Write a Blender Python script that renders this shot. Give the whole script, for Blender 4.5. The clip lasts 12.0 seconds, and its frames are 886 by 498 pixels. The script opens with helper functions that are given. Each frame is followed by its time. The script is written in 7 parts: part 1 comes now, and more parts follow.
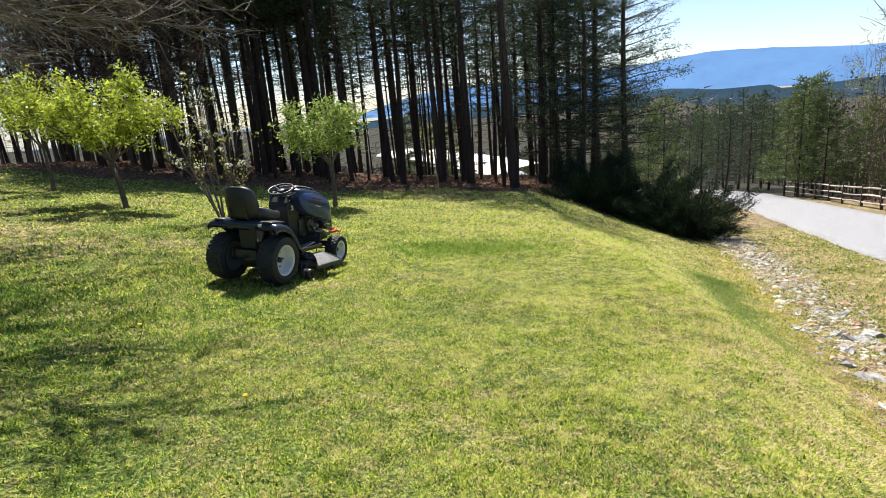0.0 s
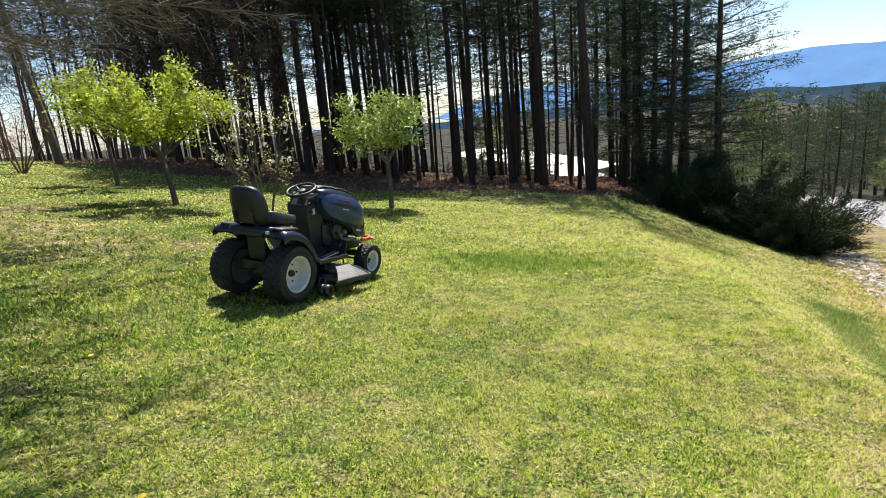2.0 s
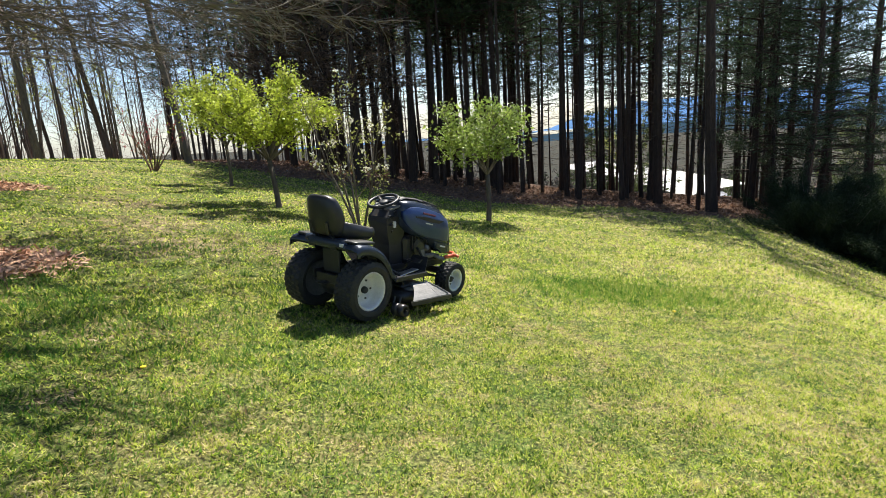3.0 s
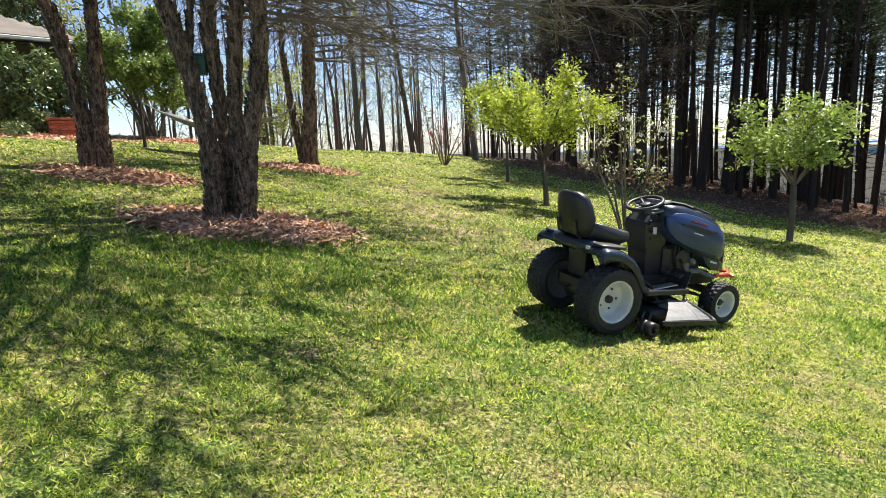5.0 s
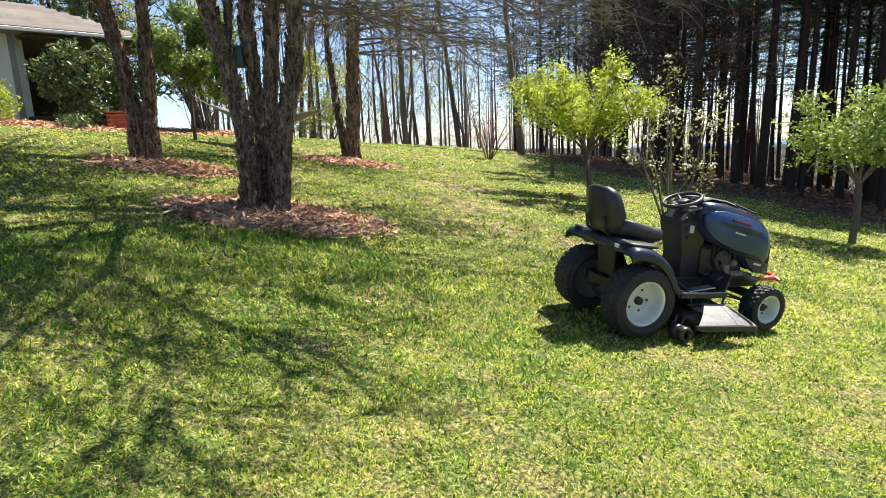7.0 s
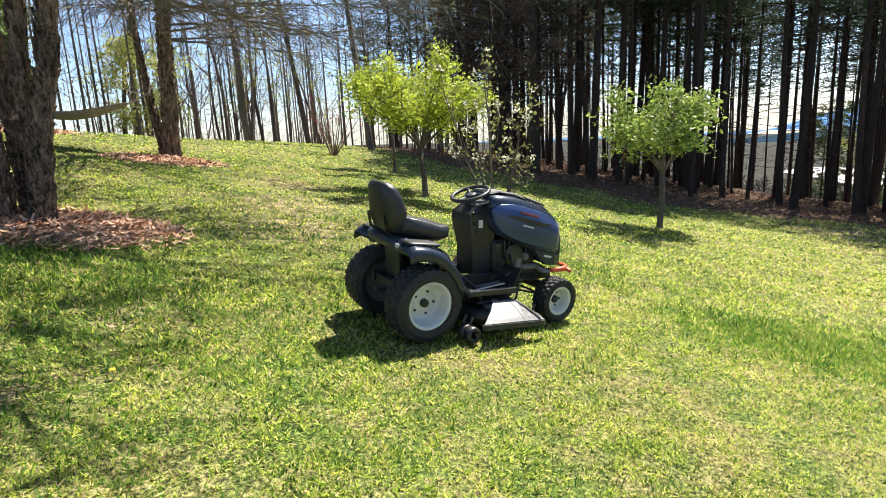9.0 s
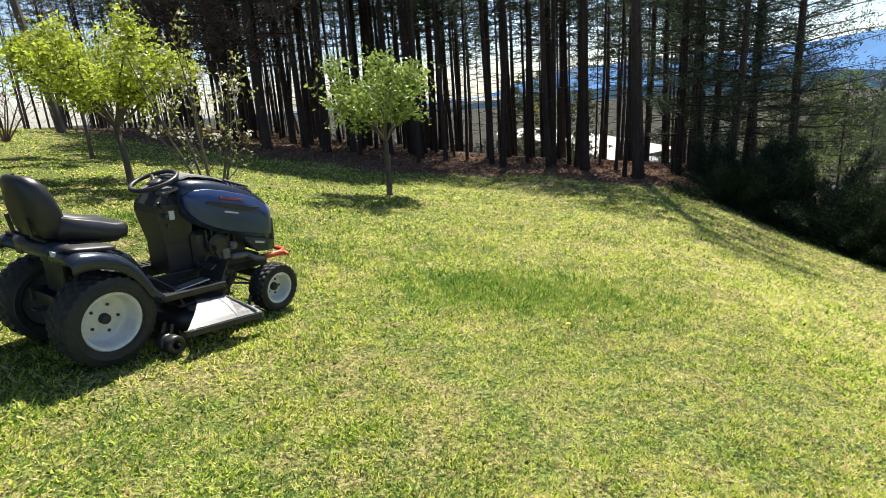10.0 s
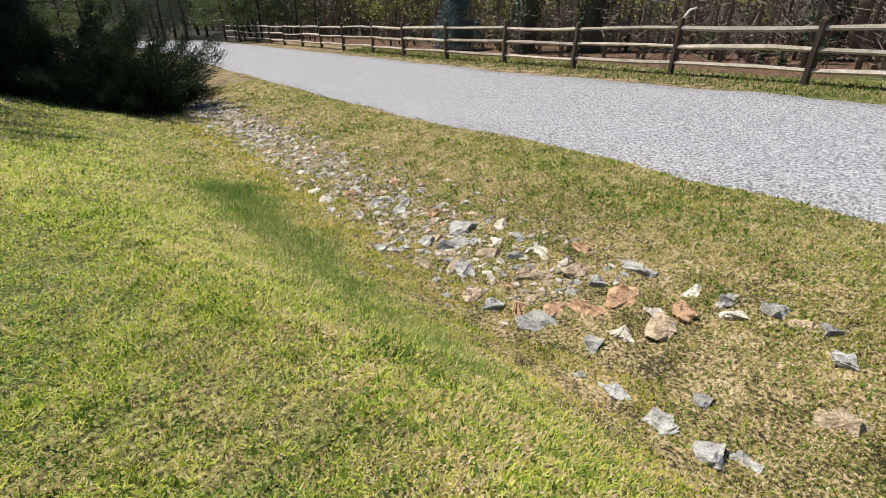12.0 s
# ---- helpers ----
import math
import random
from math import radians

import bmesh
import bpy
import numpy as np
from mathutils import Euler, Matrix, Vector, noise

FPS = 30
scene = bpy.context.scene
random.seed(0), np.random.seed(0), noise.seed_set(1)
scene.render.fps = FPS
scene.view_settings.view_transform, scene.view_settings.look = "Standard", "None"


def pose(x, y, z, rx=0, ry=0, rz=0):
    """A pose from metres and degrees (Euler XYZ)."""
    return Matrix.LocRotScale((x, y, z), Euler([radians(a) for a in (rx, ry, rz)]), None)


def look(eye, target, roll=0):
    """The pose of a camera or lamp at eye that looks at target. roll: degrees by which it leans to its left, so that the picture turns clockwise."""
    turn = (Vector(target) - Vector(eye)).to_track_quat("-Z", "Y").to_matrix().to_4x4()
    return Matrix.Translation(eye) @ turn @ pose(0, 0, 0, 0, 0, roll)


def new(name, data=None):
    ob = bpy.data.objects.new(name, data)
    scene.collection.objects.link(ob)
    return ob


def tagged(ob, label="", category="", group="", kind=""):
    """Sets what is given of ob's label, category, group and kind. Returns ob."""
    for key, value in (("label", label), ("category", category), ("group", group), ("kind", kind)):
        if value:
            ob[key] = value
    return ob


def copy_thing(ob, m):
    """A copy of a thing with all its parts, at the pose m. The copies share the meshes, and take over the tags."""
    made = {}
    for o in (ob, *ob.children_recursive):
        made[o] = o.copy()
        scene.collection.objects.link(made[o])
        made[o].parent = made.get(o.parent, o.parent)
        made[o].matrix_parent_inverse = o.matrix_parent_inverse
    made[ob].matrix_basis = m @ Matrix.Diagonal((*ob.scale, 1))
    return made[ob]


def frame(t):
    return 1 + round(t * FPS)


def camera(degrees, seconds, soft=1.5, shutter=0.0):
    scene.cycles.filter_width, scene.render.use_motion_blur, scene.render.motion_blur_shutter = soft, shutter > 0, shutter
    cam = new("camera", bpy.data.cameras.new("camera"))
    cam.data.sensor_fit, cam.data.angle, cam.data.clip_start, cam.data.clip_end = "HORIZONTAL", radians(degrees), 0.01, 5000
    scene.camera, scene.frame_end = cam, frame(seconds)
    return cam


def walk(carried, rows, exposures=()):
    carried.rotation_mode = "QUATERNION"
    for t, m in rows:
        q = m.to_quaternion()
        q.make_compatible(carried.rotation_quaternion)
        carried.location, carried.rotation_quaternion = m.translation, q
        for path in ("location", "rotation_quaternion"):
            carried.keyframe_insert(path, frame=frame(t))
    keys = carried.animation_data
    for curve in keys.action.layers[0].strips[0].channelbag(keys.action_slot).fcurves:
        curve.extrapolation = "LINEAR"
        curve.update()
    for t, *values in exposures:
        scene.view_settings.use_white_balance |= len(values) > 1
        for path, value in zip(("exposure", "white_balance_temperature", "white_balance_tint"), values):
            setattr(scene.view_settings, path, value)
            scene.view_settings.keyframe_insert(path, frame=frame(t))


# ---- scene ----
cam = camera(75.5, 12.0, 0.5)
METRES, EYE, TILT, LEAN, TURN = 5.1, 1.634, 0.0, 0.0, 0.0
ROWS = [
    (0.0, 0.0, 0.0, 0.0, -1.23, -14.93, 4.63),
    (0.5, 0.0233, 0.0584, -0.0087, -0.08, -14.98, 4.69),
    (1.0, 0.0435, 0.1254, -0.0166, 1.4, -15.03, 4.85),
    (1.5, 0.0678, 0.1932, -0.0296, 2.83, -15.08, 5.02),
    (2.0, 0.0651, 0.2701, -0.0405, 6.53, -14.28, 4.83),
    (2.5, 0.0717, 0.3336, -0.0432, 11.79, -13.36, 4.29),
    (3.0, 0.081, 0.3936, -0.047, 17.45, -12.5, 3.74),
    (3.5, 0.0665, 0.4478, -0.0559, 24.87, -11.67, 3.41),
    (5.5, 0.0972, 0.4819, -0.0713, 48.54, -10.64, 2.42),
    (6.0, 0.1042, 0.4863, -0.0703, 49.73, -10.74, 2.36),
    (6.5, 0.0967, 0.504, -0.0752, 50.48, -10.84, 2.37),
    (8.5, 0.1199, 0.6605, -0.0816, 42.74, -11.67, 2.36),
    (9.0, 0.1404, 0.7029, -0.0906, 36.95, -11.91, 2.66),
    (9.5, 0.1563, 0.7485, -0.0903, 27.78, -12.71, 2.86),
    (10.0, 0.1742, 0.7825, -0.0953, 11.57, -16.04, 3.82),
    (10.5, 0.2341, 0.8063, -0.113, -6.76, -20.11, 4.03),
    (11.0, 0.27, 0.8114, -0.1328, -27.0, -24.84, 3.17),
    (11.5, 0.2778, 0.8169, -0.1364, -42.02, -28.54, 1.71),
    (12.0, 0.3002, 0.8007, -0.1401, -52.63, -31.42, 0.26),
]
EXPOSURE = 0.93
walk(cam, [(t, pose(0, 0, EYE, TILT, LEAN, TURN) @ pose(METRES * x, METRES * y, METRES * z, 90 + pitch, roll, yaw)) for t, x, y, z, yaw, pitch, roll in ROWS],
     [(0.0, EXPOSURE), (3.5, EXPOSURE + 0.12), (5.5, EXPOSURE + 0.38), (6.5, EXPOSURE + 0.42), (9.5, EXPOSURE + 0.4), (10.0, EXPOSURE + 0.13), (10.5, EXPOSURE + 0.06), (11.0, EXPOSURE - 0.29), (12.0, EXPOSURE - 0.55)])

# ---- world and sun ----
SUN_ELEVATION, SUN_AZIMUTH = radians(57), radians(-2)
world = bpy.data.worlds.new("sky")
world.use_nodes = True
scene.world = world
wt = world.node_tree
sky = wt.nodes.new("ShaderNodeTexSky")
sky.sky_type, sky.sun_disc = "NISHITA", False
sky.sun_elevation, sky.sun_rotation = SUN_ELEVATION, SUN_AZIMUTH
sky.air_density, sky.dust_density, sky.ozone_density = 0.8, 0.5, 3.0
wt.links.new(sky.outputs[0], wt.nodes["Background"].inputs[0])
wt.nodes["Background"].inputs[1].default_value = 0.085
sun_data = bpy.data.lights.new("sun", "SUN")
sun_data.energy, sun_data.angle, sun_data.color = 5.0, radians(0.53), (1.0, 0.94, 0.83)
sun = new("sun", sun_data)
sun_way = Vector((math.sin(SUN_AZIMUTH) * math.cos(SUN_ELEVATION), math.cos(SUN_AZIMUTH) * math.cos(SUN_ELEVATION), math.sin(SUN_ELEVATION)))
sun.matrix_world = look(sun_way * 60, (0, 0, 0))


# ---- materials ----
def nodes_of(name):
    m = bpy.data.materials.new(name)
    m.use_nodes = True
    return m, m.node_tree.nodes, m.node_tree.links, m.node_tree.nodes["Principled BSDF"]


def ramp_node(nodes, stops):
    r = nodes.new("ShaderNodeValToRGB")
    while len(r.color_ramp.elements) < len(stops):
        r.color_ramp.elements.new(0.5)
    for e, (p, c) in zip(r.color_ramp.elements, stops):
        e.position, e.color = p, (*c, 1)
    return r


def noise_node(nodes, links, scale, detail=4.0, rough=0.6, vector=None, stretch=None):
    n = nodes.new("ShaderNodeTexNoise")
    n.inputs["Scale"].default_value, n.inputs["Detail"].default_value, n.inputs["Roughness"].default_value = scale, detail, rough
    if vector is None:
        vector = nodes.new("ShaderNodeTexCoord").outputs["Object"]
    if stretch:
        mp = nodes.new("ShaderNodeMapping")
        mp.inputs["Scale"].default_value = stretch
        links.new(vector, mp.inputs[0])
        vector = mp.outputs[0]
    links.new(vector, n.inputs["Vector"])
    return n


def surface(name, low, high, scale=8.0, fine=60.0, rough=0.8, metal=0.0, bump=0.3, depth=0.01, vary=0.0, stretch=None, spread=(0.3, 0.7), thin=0.0, island=0.0):
    """A two-scale mottled surface; thin: share of light let through; vary, island: lightness spread by object or by piece."""
    m, nodes, links, b = nodes_of(name)
    big = noise_node(nodes, links, scale, 5, 0.6, None, stretch)
    small = noise_node(nodes, links, fine, 4, 0.65, None, stretch)
    both = nodes.new("ShaderNodeMath")
    both.operation = "MULTIPLY_ADD"
    links.new(small.outputs[0], both.inputs[0])
    both.inputs[1].default_value = 0.5
    half = nodes.new("ShaderNodeMath")
    half.operation = "MULTIPLY"
    links.new(big.outputs[0], half.inputs[0])
    half.inputs[1].default_value = 0.5
    links.new(half.outputs[0], both.inputs[2])
    r = ramp_node(nodes, [(spread[0], low), (spread[1], high)])
    links.new(both.outputs[0], r.inputs[0])
    out = r.outputs[0]
    for amount, source in ((vary, "ShaderNodeObjectInfo"), (island, "ShaderNodeNewGeometry")):
        if not amount:
            continue
        src = nodes.new(source)
        rnd = src.outputs["Random"] if source == "ShaderNodeObjectInfo" else src.outputs["Random Per Island"]
        mr = nodes.new("ShaderNodeMapRange")
        mr.inputs["To Min"].default_value, mr.inputs["To Max"].default_value = 1 - amount, 1 + amount
        links.new(rnd, mr.inputs["Value"])
        hs = nodes.new("ShaderNodeHueSaturation")
        links.new(mr.outputs[0], hs.inputs["Value"])
        links.new(out, hs.inputs["Color"])
        out = hs.outputs[0]
    links.new(out, b.inputs["Base Color"])
    b.inputs["Roughness"].default_value, b.inputs["Metallic"].default_value = rough, metal
    if rough > 0.6:
        b.inputs["Specular IOR Level"].default_value = 0.3
    if bump:
        bp = nodes.new("ShaderNodeBump")
        bp.inputs["Strength"].default_value, bp.inputs["Distance"].default_value = bump, depth
        links.new(both.outputs[0], bp.inputs["Height"])
        links.new(bp.outputs[0], b.inputs["Normal"])
    if thin:
        tr = nodes.new("ShaderNodeBsdfTranslucent")
        links.new(out, tr.inputs["Color"])
        mx = nodes.new("ShaderNodeMixShader")
        mx.inputs[0].default_value = thin
        links.new(b.outputs[0], mx.inputs[1])
        links.new(tr.outputs[0], mx.inputs[2])
        links.new(mx.outputs[0], nodes["Material Output"].inputs["Surface"])
    return m


BARK_PINE = surface("pine_bark", (0.024, 0.018, 0.015), (0.095, 0.068, 0.052), 3, 22, 0.95, bump=0.7, depth=0.03, vary=0.25, stretch=(1, 1, 0.22))
BARK_GREY = surface("grey_bark", (0.055, 0.045, 0.036), (0.2, 0.165, 0.135), 3, 20, 0.95, bump=0.6, depth=0.02, vary=0.25, stretch=(1, 1, 0.25))
BARK_SHAGGY = surface("shaggy_bark", (0.036, 0.024, 0.018), (0.32, 0.225, 0.165), 14, 55, 0.95, bump=1.0, depth=0.05, stretch=(1, 1, 0.45), spread=(0.4, 0.63), island=0.5)
TWIG = surface("twig_bark", (0.085, 0.075, 0.068), (0.26, 0.225, 0.2), 4, 30, 0.9, bump=0.2, vary=0.2)
TWIG_BROWN = surface("brown_twig_bark", (0.055, 0.042, 0.034), (0.17, 0.13, 0.1), 4, 30, 0.9, bump=0.0, vary=0.3)
TWIG_RED = surface("red_brown_twigs", (0.1, 0.06, 0.045), (0.24, 0.16, 0.12), 4, 30, 0.9, bump=0.0, vary=0.3)
NEEDLES = surface("pine_needles", (0.025, 0.045, 0.022), (0.075, 0.115, 0.045), 0.9, 12, 0.6, bump=0.0, vary=0.3, thin=0.3, island=0.35)
DEAD_NEEDLES = surface("dead_pine_twigs", (0.06, 0.04, 0.028), (0.15, 0.1, 0.07), 0.9, 12, 0.8, bump=0.0, vary=0.2, thin=0.15, island=0.4)
NEEDLES_LIGHT = surface("light_pine_needles", (0.05, 0.08, 0.026), (0.15, 0.19, 0.055), 0.9, 12, 0.6, bump=0.0, vary=0.3, thin=0.35, island=0.35)
JUNIPER = surface("juniper_foliage", (0.006, 0.014, 0.006), (0.036, 0.06, 0.022), 2, 20, 0.9, bump=0.0, thin=0.1, island=0.45)
LEAF_SPRING = surface("spring_leaves", (0.24, 0.32, 0.03), (0.54, 0.6, 0.08), 2.5, 18, 0.5, bump=0.0, thin=0.45, island=0.45)
LEAF_GREEN = surface("green_leaves", (0.06, 0.12, 0.02), (0.32, 0.4, 0.1), 2.5, 18, 0.42, bump=0.0, thin=0.35, island=0.4)
LEAF_DARK = surface("evergreen_leaves", (0.03, 0.06, 0.018), (0.22, 0.28, 0.1), 2.5, 14, 0.35, bump=0.0, thin=0.25, island=0.45)
LEAF_YELLOW = surface("yellow_green_buds", (0.25, 0.29, 0.07), (0.46, 0.45, 0.14), 1, 14, 0.6, bump=0.0, thin=0.5, island=0.35, vary=0.25)
BLOSSOM = surface("white_blossom", (0.6, 0.56, 0.46), (0.85, 0.82, 0.74), 4, 30, 0.7, bump=0.0, thin=0.35, island=0.1)
LEAF_RED = surface("red_leaves", (0.25, 0.03, 0.04), (0.5, 0.1, 0.1), 4, 30, 0.6, bump=0.0, thin=0.4, island=0.3)
SPRUCE_BLUE = surface("blue_spruce_needles", (0.05, 0.085, 0.085), (0.17, 0.235, 0.24), 3, 20, 0.7, bump=0.0, thin=0.1, island=0.3)
IVY = surface("ivy_leaves", (0.012, 0.03, 0.012), (0.05, 0.09, 0.03), 3, 20, 0.4, bump=0.0, thin=0.15, island=0.5)


# ---- geometry helpers ----
class Geo:
    """Collects the corners and faces of one mesh."""

    def __init__(self):
        self.v, self.f = [], []

    def tube(self, points, radii, sides=6, cap=True):
        """A round bar through the points; tapered by the radii."""
        points = [Vector(p) for p in points]
        base, last = len(self.v), len(points) - 1
        side = None
        for i, p in enumerate(points):
            way = (points[min(i + 1, last)] - points[max(i - 1, 0)]).normalized()
            if side is None:
                side = way.orthogonal().normalized()
            else:
                side = (side - way * side.dot(way))
                side = side.normalized() if side.length > 1e-5 else way.orthogonal().normalized()
            up = way.cross(side)
            for k in range(sides):
                a = 2 * math.pi * k / sides
                self.v.append(p + (side * math.cos(a) + up * math.sin(a)) * radii[i])
        for i in range(last):
            for k in range(sides):
                a, b = base + i * sides + k, base + i * sides + (k + 1) % sides
                self.f.append((a, b, b + sides, a + sides))
        if cap:
            self.f.append(tuple(base + k for k in range(sides))[::-1])
            self.f.append(tuple(base + last * sides + k for k in range(sides)))
        return self

    def poly(self, *corners):
        n = len(self.v)
        self.v.extend(Vector(c) for c in corners)
        self.f.append(tuple(range(n, n + len(corners))))
        return self

    def box(self, centre, size, turn=None, chamfer=0.0):
        """A box with chamfered edges."""
        c, h = Vector(centre), [s / 2 for s in size]
        turn = turn or Matrix.Identity(3)
        n = len(self.v)
        if chamfer <= 0:
            for sx in (-1, 1):
                for sy in (-1, 1):
                    for sz in (-1, 1):
                        self.v.append(c + turn @ Vector((sx * h[0], sy * h[1], sz * h[2])))
            self.f += [tuple(n + i for i in q) for q in ((0, 1, 3, 2), (4, 6, 7, 5), (0, 4, 5, 1), (2, 3, 7, 6), (0, 2, 6, 4), (1, 5, 7, 3))]
            return self
        e = min(chamfer, *(0.98 * a for a in h))
        idx = {}
        for sx in (-1, 1):
            for sy in (-1, 1):
                for sz in (-1, 1):
                    for ax in range(3):
                        p = [sx * h[0], sy * h[1], sz * h[2]]
                        for o in range(3):
                            if o != ax:
                                p[o] -= math.copysign(e, p[o])
                        idx[sx, sy, sz, ax] = len(self.v)
                        self.v.append(c + turn @ Vector(p))
        S = (-1, 1)
        for ax in range(3):
            b, d = (ax + 1) % 3, (ax + 2) % 3
            for s in S:
                ring = []
                for p, q in ((-1, -1), (1, -1), (1, 1), (-1, 1)):
                    k = [0, 0, 0]
                    k[ax], k[b], k[d] = s, p, q
                    ring.append(idx[(*k, ax)])
                self.f.append(tuple(ring if s > 0 else ring[::-1]))
            for p in S:
                for q in S:
                    k0, k1 = [0, 0, 0], [0, 0, 0]
                    k0[ax], k1[ax] = -1, 1
                    k0[b] = k1[b] = p
                    k0[d] = k1[d] = q
                    self.f.append((idx[(*k0, b)], idx[(*k1, b)], idx[(*k1, d)], idx[(*k0, d)]) if p * q > 0 else (idx[(*k0, d)], idx[(*k1, d)], idx[(*k1, b)], idx[(*k0, b)]))
        for sx in S:
            for sy in S:
                for sz in S:
                    t = tuple(idx[sx, sy, sz, a] for a in range(3))
                    self.f.append(t if sx * sy * sz > 0 else t[::-1])
        return self

    def lathe(self, profile, steps=28, centre=(0, 0, 0), axis="X", closed=False):
        """Turns (along, radius) pairs round an axis."""
        n, m = len(self.v), len(profile)
        c = Vector(centre)
        for s in range(steps):
            a = 2 * math.pi * s / steps
            ca, sa = math.cos(a), math.sin(a)
            for x, r in profile:
                p = {"X": (x, r * ca, r * sa), "Y": (r * sa, x, r * ca), "Z": (r * ca, r * sa, x)}[axis]
                self.v.append(c + Vector(p))
        for s in range(steps):
            for i in range(m if closed else m - 1):
                a, b = n + s * m + i, n + s * m + (i + 1) % m
                a2, b2 = n + ((s + 1) % steps) * m + i, n + ((s + 1) % steps) * m + (i + 1) % m
                self.f.append((a, a2, b2, b))
        return self

    def loft(self, rings, cap=True, closed=True):
        """Skins a row of rings with equally many corners."""
        n, m = len(self.v), len(rings[0])
        for r in rings:
            self.v.extend(Vector(p) for p in r)
        for i in range(len(rings) - 1):
            for k in range(m if closed else m - 1):
                a, b = n + i * m + k, n + i * m + (k + 1) % m
                self.f.append((a, b, b + m, a + m))
        if cap:
            self.f.append(tuple(n + k for k in range(m))[::-1])
            self.f.append(tuple(n + (len(rings) - 1) * m + k for k in range(m)))
        return self

    def mesh(self, name, material, smooth=False):
        me = bpy.data.meshes.new(name)
        me.from_pydata([tuple(p) for p in self.v], [], self.f)
        me.materials.append(material)
        if smooth:
            me.shade_smooth()
        return me


def part(name, geo, material, parent, label="", smooth=False):
    """Links a shape as one mesh under a thing or a part."""
    me = geo if isinstance(geo, bpy.types.Mesh) else geo.mesh(name, material, smooth)
    ob = new(name, me)
    ob.parent = parent
    return tagged(ob, label)


def thing(name, label, category, m=None, group="", kind=""):
    """An Empty at the base of a thing, for its parts."""
    ob = new(name)
    ob.empty_display_size = 0.1
    if m is not None:
        ob.matrix_world = m
    return tagged(ob, label, category, group, kind)


def array_mesh(name, verts, tris, material):
    """A mesh of triangles out of arrays."""
    me = bpy.data.meshes.new(name)
    nv, nt = len(verts), len(tris)
    me.vertices.add(nv)
    me.vertices.foreach_set("co", np.ascontiguousarray(verts, dtype=np.float32).ravel())
    me.loops.add(nt * 3)
    me.loops.foreach_set("vertex_index", np.ascontiguousarray(tris, dtype=np.int32).ravel())
    me.polygons.add(nt)
    me.polygons.foreach_set("loop_start", np.arange(0, nt * 3, 3, dtype=np.int32))
    me.update(calc_edges=True)
    me.materials.append(material)
    return me


# ---- the lie of the land ----
ALONG, ACROSS, ORIGIN = (0.342, 0.94), (0.94, -0.342), (1.53, 4.08)
BANK_FOOT, ROAD_NEAR, ROAD_FAR, FENCE_LINE = 1.9, 5.1, 9.7, 10.7


def step(a, b, v):
    t = np.clip((v - a) / (b - a), 0, 1)
    return t * t * (3 - 2 * t)


def ease(v, r):
    return np.sqrt(np.maximum(v, 0) ** 2 + r * r) - r


def road_level(al):
    return -1.27 - 0.145 * np.minimum(al, 75)


def land(x, y):
    """Height of the ground."""
    x, y = np.asarray(x, float), np.asarray(y, float)
    xw = np.maximum(x, -19.5) + 0.15 * np.minimum(x + 19.5, 0) * np.exp(-np.maximum(-x - 19.5, 0) / 20)
    lawn = -0.0754 * xw - 0.0875 * np.maximum(y, -12) + 0.068 * np.logaddexp(0, (-xw - 3.2) / 1.2) * 1.2
    lawn += 0.025 * np.sin(0.9 * x + 0.4) * np.sin(0.7 * y) * step(6, 16, np.hypot(x, y - 4))
    lawn -= 0.06 * np.exp(-((x + 2.0) ** 2 + (y - 7.6) ** 2) / 9.0)
    drop = 0.3 * ease(-x - 19 - 0.15 * (y - 12), 5) * step(8, 14, y) + 0.02 * ease(y - 33 + 0.1 * x, 4) + 0.24 * ease(y - 39 + 0.1 * x, 6)
    lawn = lawn - np.minimum(drop, 70)
    al = (x - ORIGIN[0]) * ALONG[0] + (y - ORIGIN[1]) * ALONG[1]
    ac = (x - ORIGIN[0]) * ACROSS[0] + (y - ORIGIN[1]) * ACROSS[1]
    al_c = np.clip(al, -40, 400)
    low = -1.27 - 0.145 * np.minimum(al_c, 85) - 0.1 * np.maximum(al_c - 85, 0)
    low = low - 0.07 * np.exp(-((ac - 2.6) / 0.7) ** 2) + 0.03 * step(3.4, 4.6, ac) * (1 - step(4.7, 5.1, ac))
    low = low - 0.16 * ease(ac - 13.5, 3) * step(-2, 10, al) - 0.04 * ease(ac - 13.5, 3)
    top = np.clip(0.5 - 0.42 * (al - 2), -3.6, 0.6)
    t = np.clip((ac - top) / (BANK_FOOT + 0.15 - top), 0, 1)
    bank = t * t * (3 - 2 * t)
    h = lawn * (1 - bank) + low * bank
    far = np.hypot(x, y)
    return np.maximum(h, -75 + 0.0 * far) + 8 * step(300, 1500, far) * np.sin(x * 0.004 + 1) * np.sin(y * 0.005)


def hz(x, y):
    return float(land(x, y))


def corridor(al, ac):
    """Plan point from metres along and across the road."""
    return (ORIGIN[0] + al * ALONG[0] + ac * ACROSS[0], ORIGIN[1] + al * ALONG[1] + ac * ACROSS[1])


def on_corridor(al, ac, up=0.0):
    x, y = corridor(al, ac)
    return Vector((x, y, hz(x, y) + up))


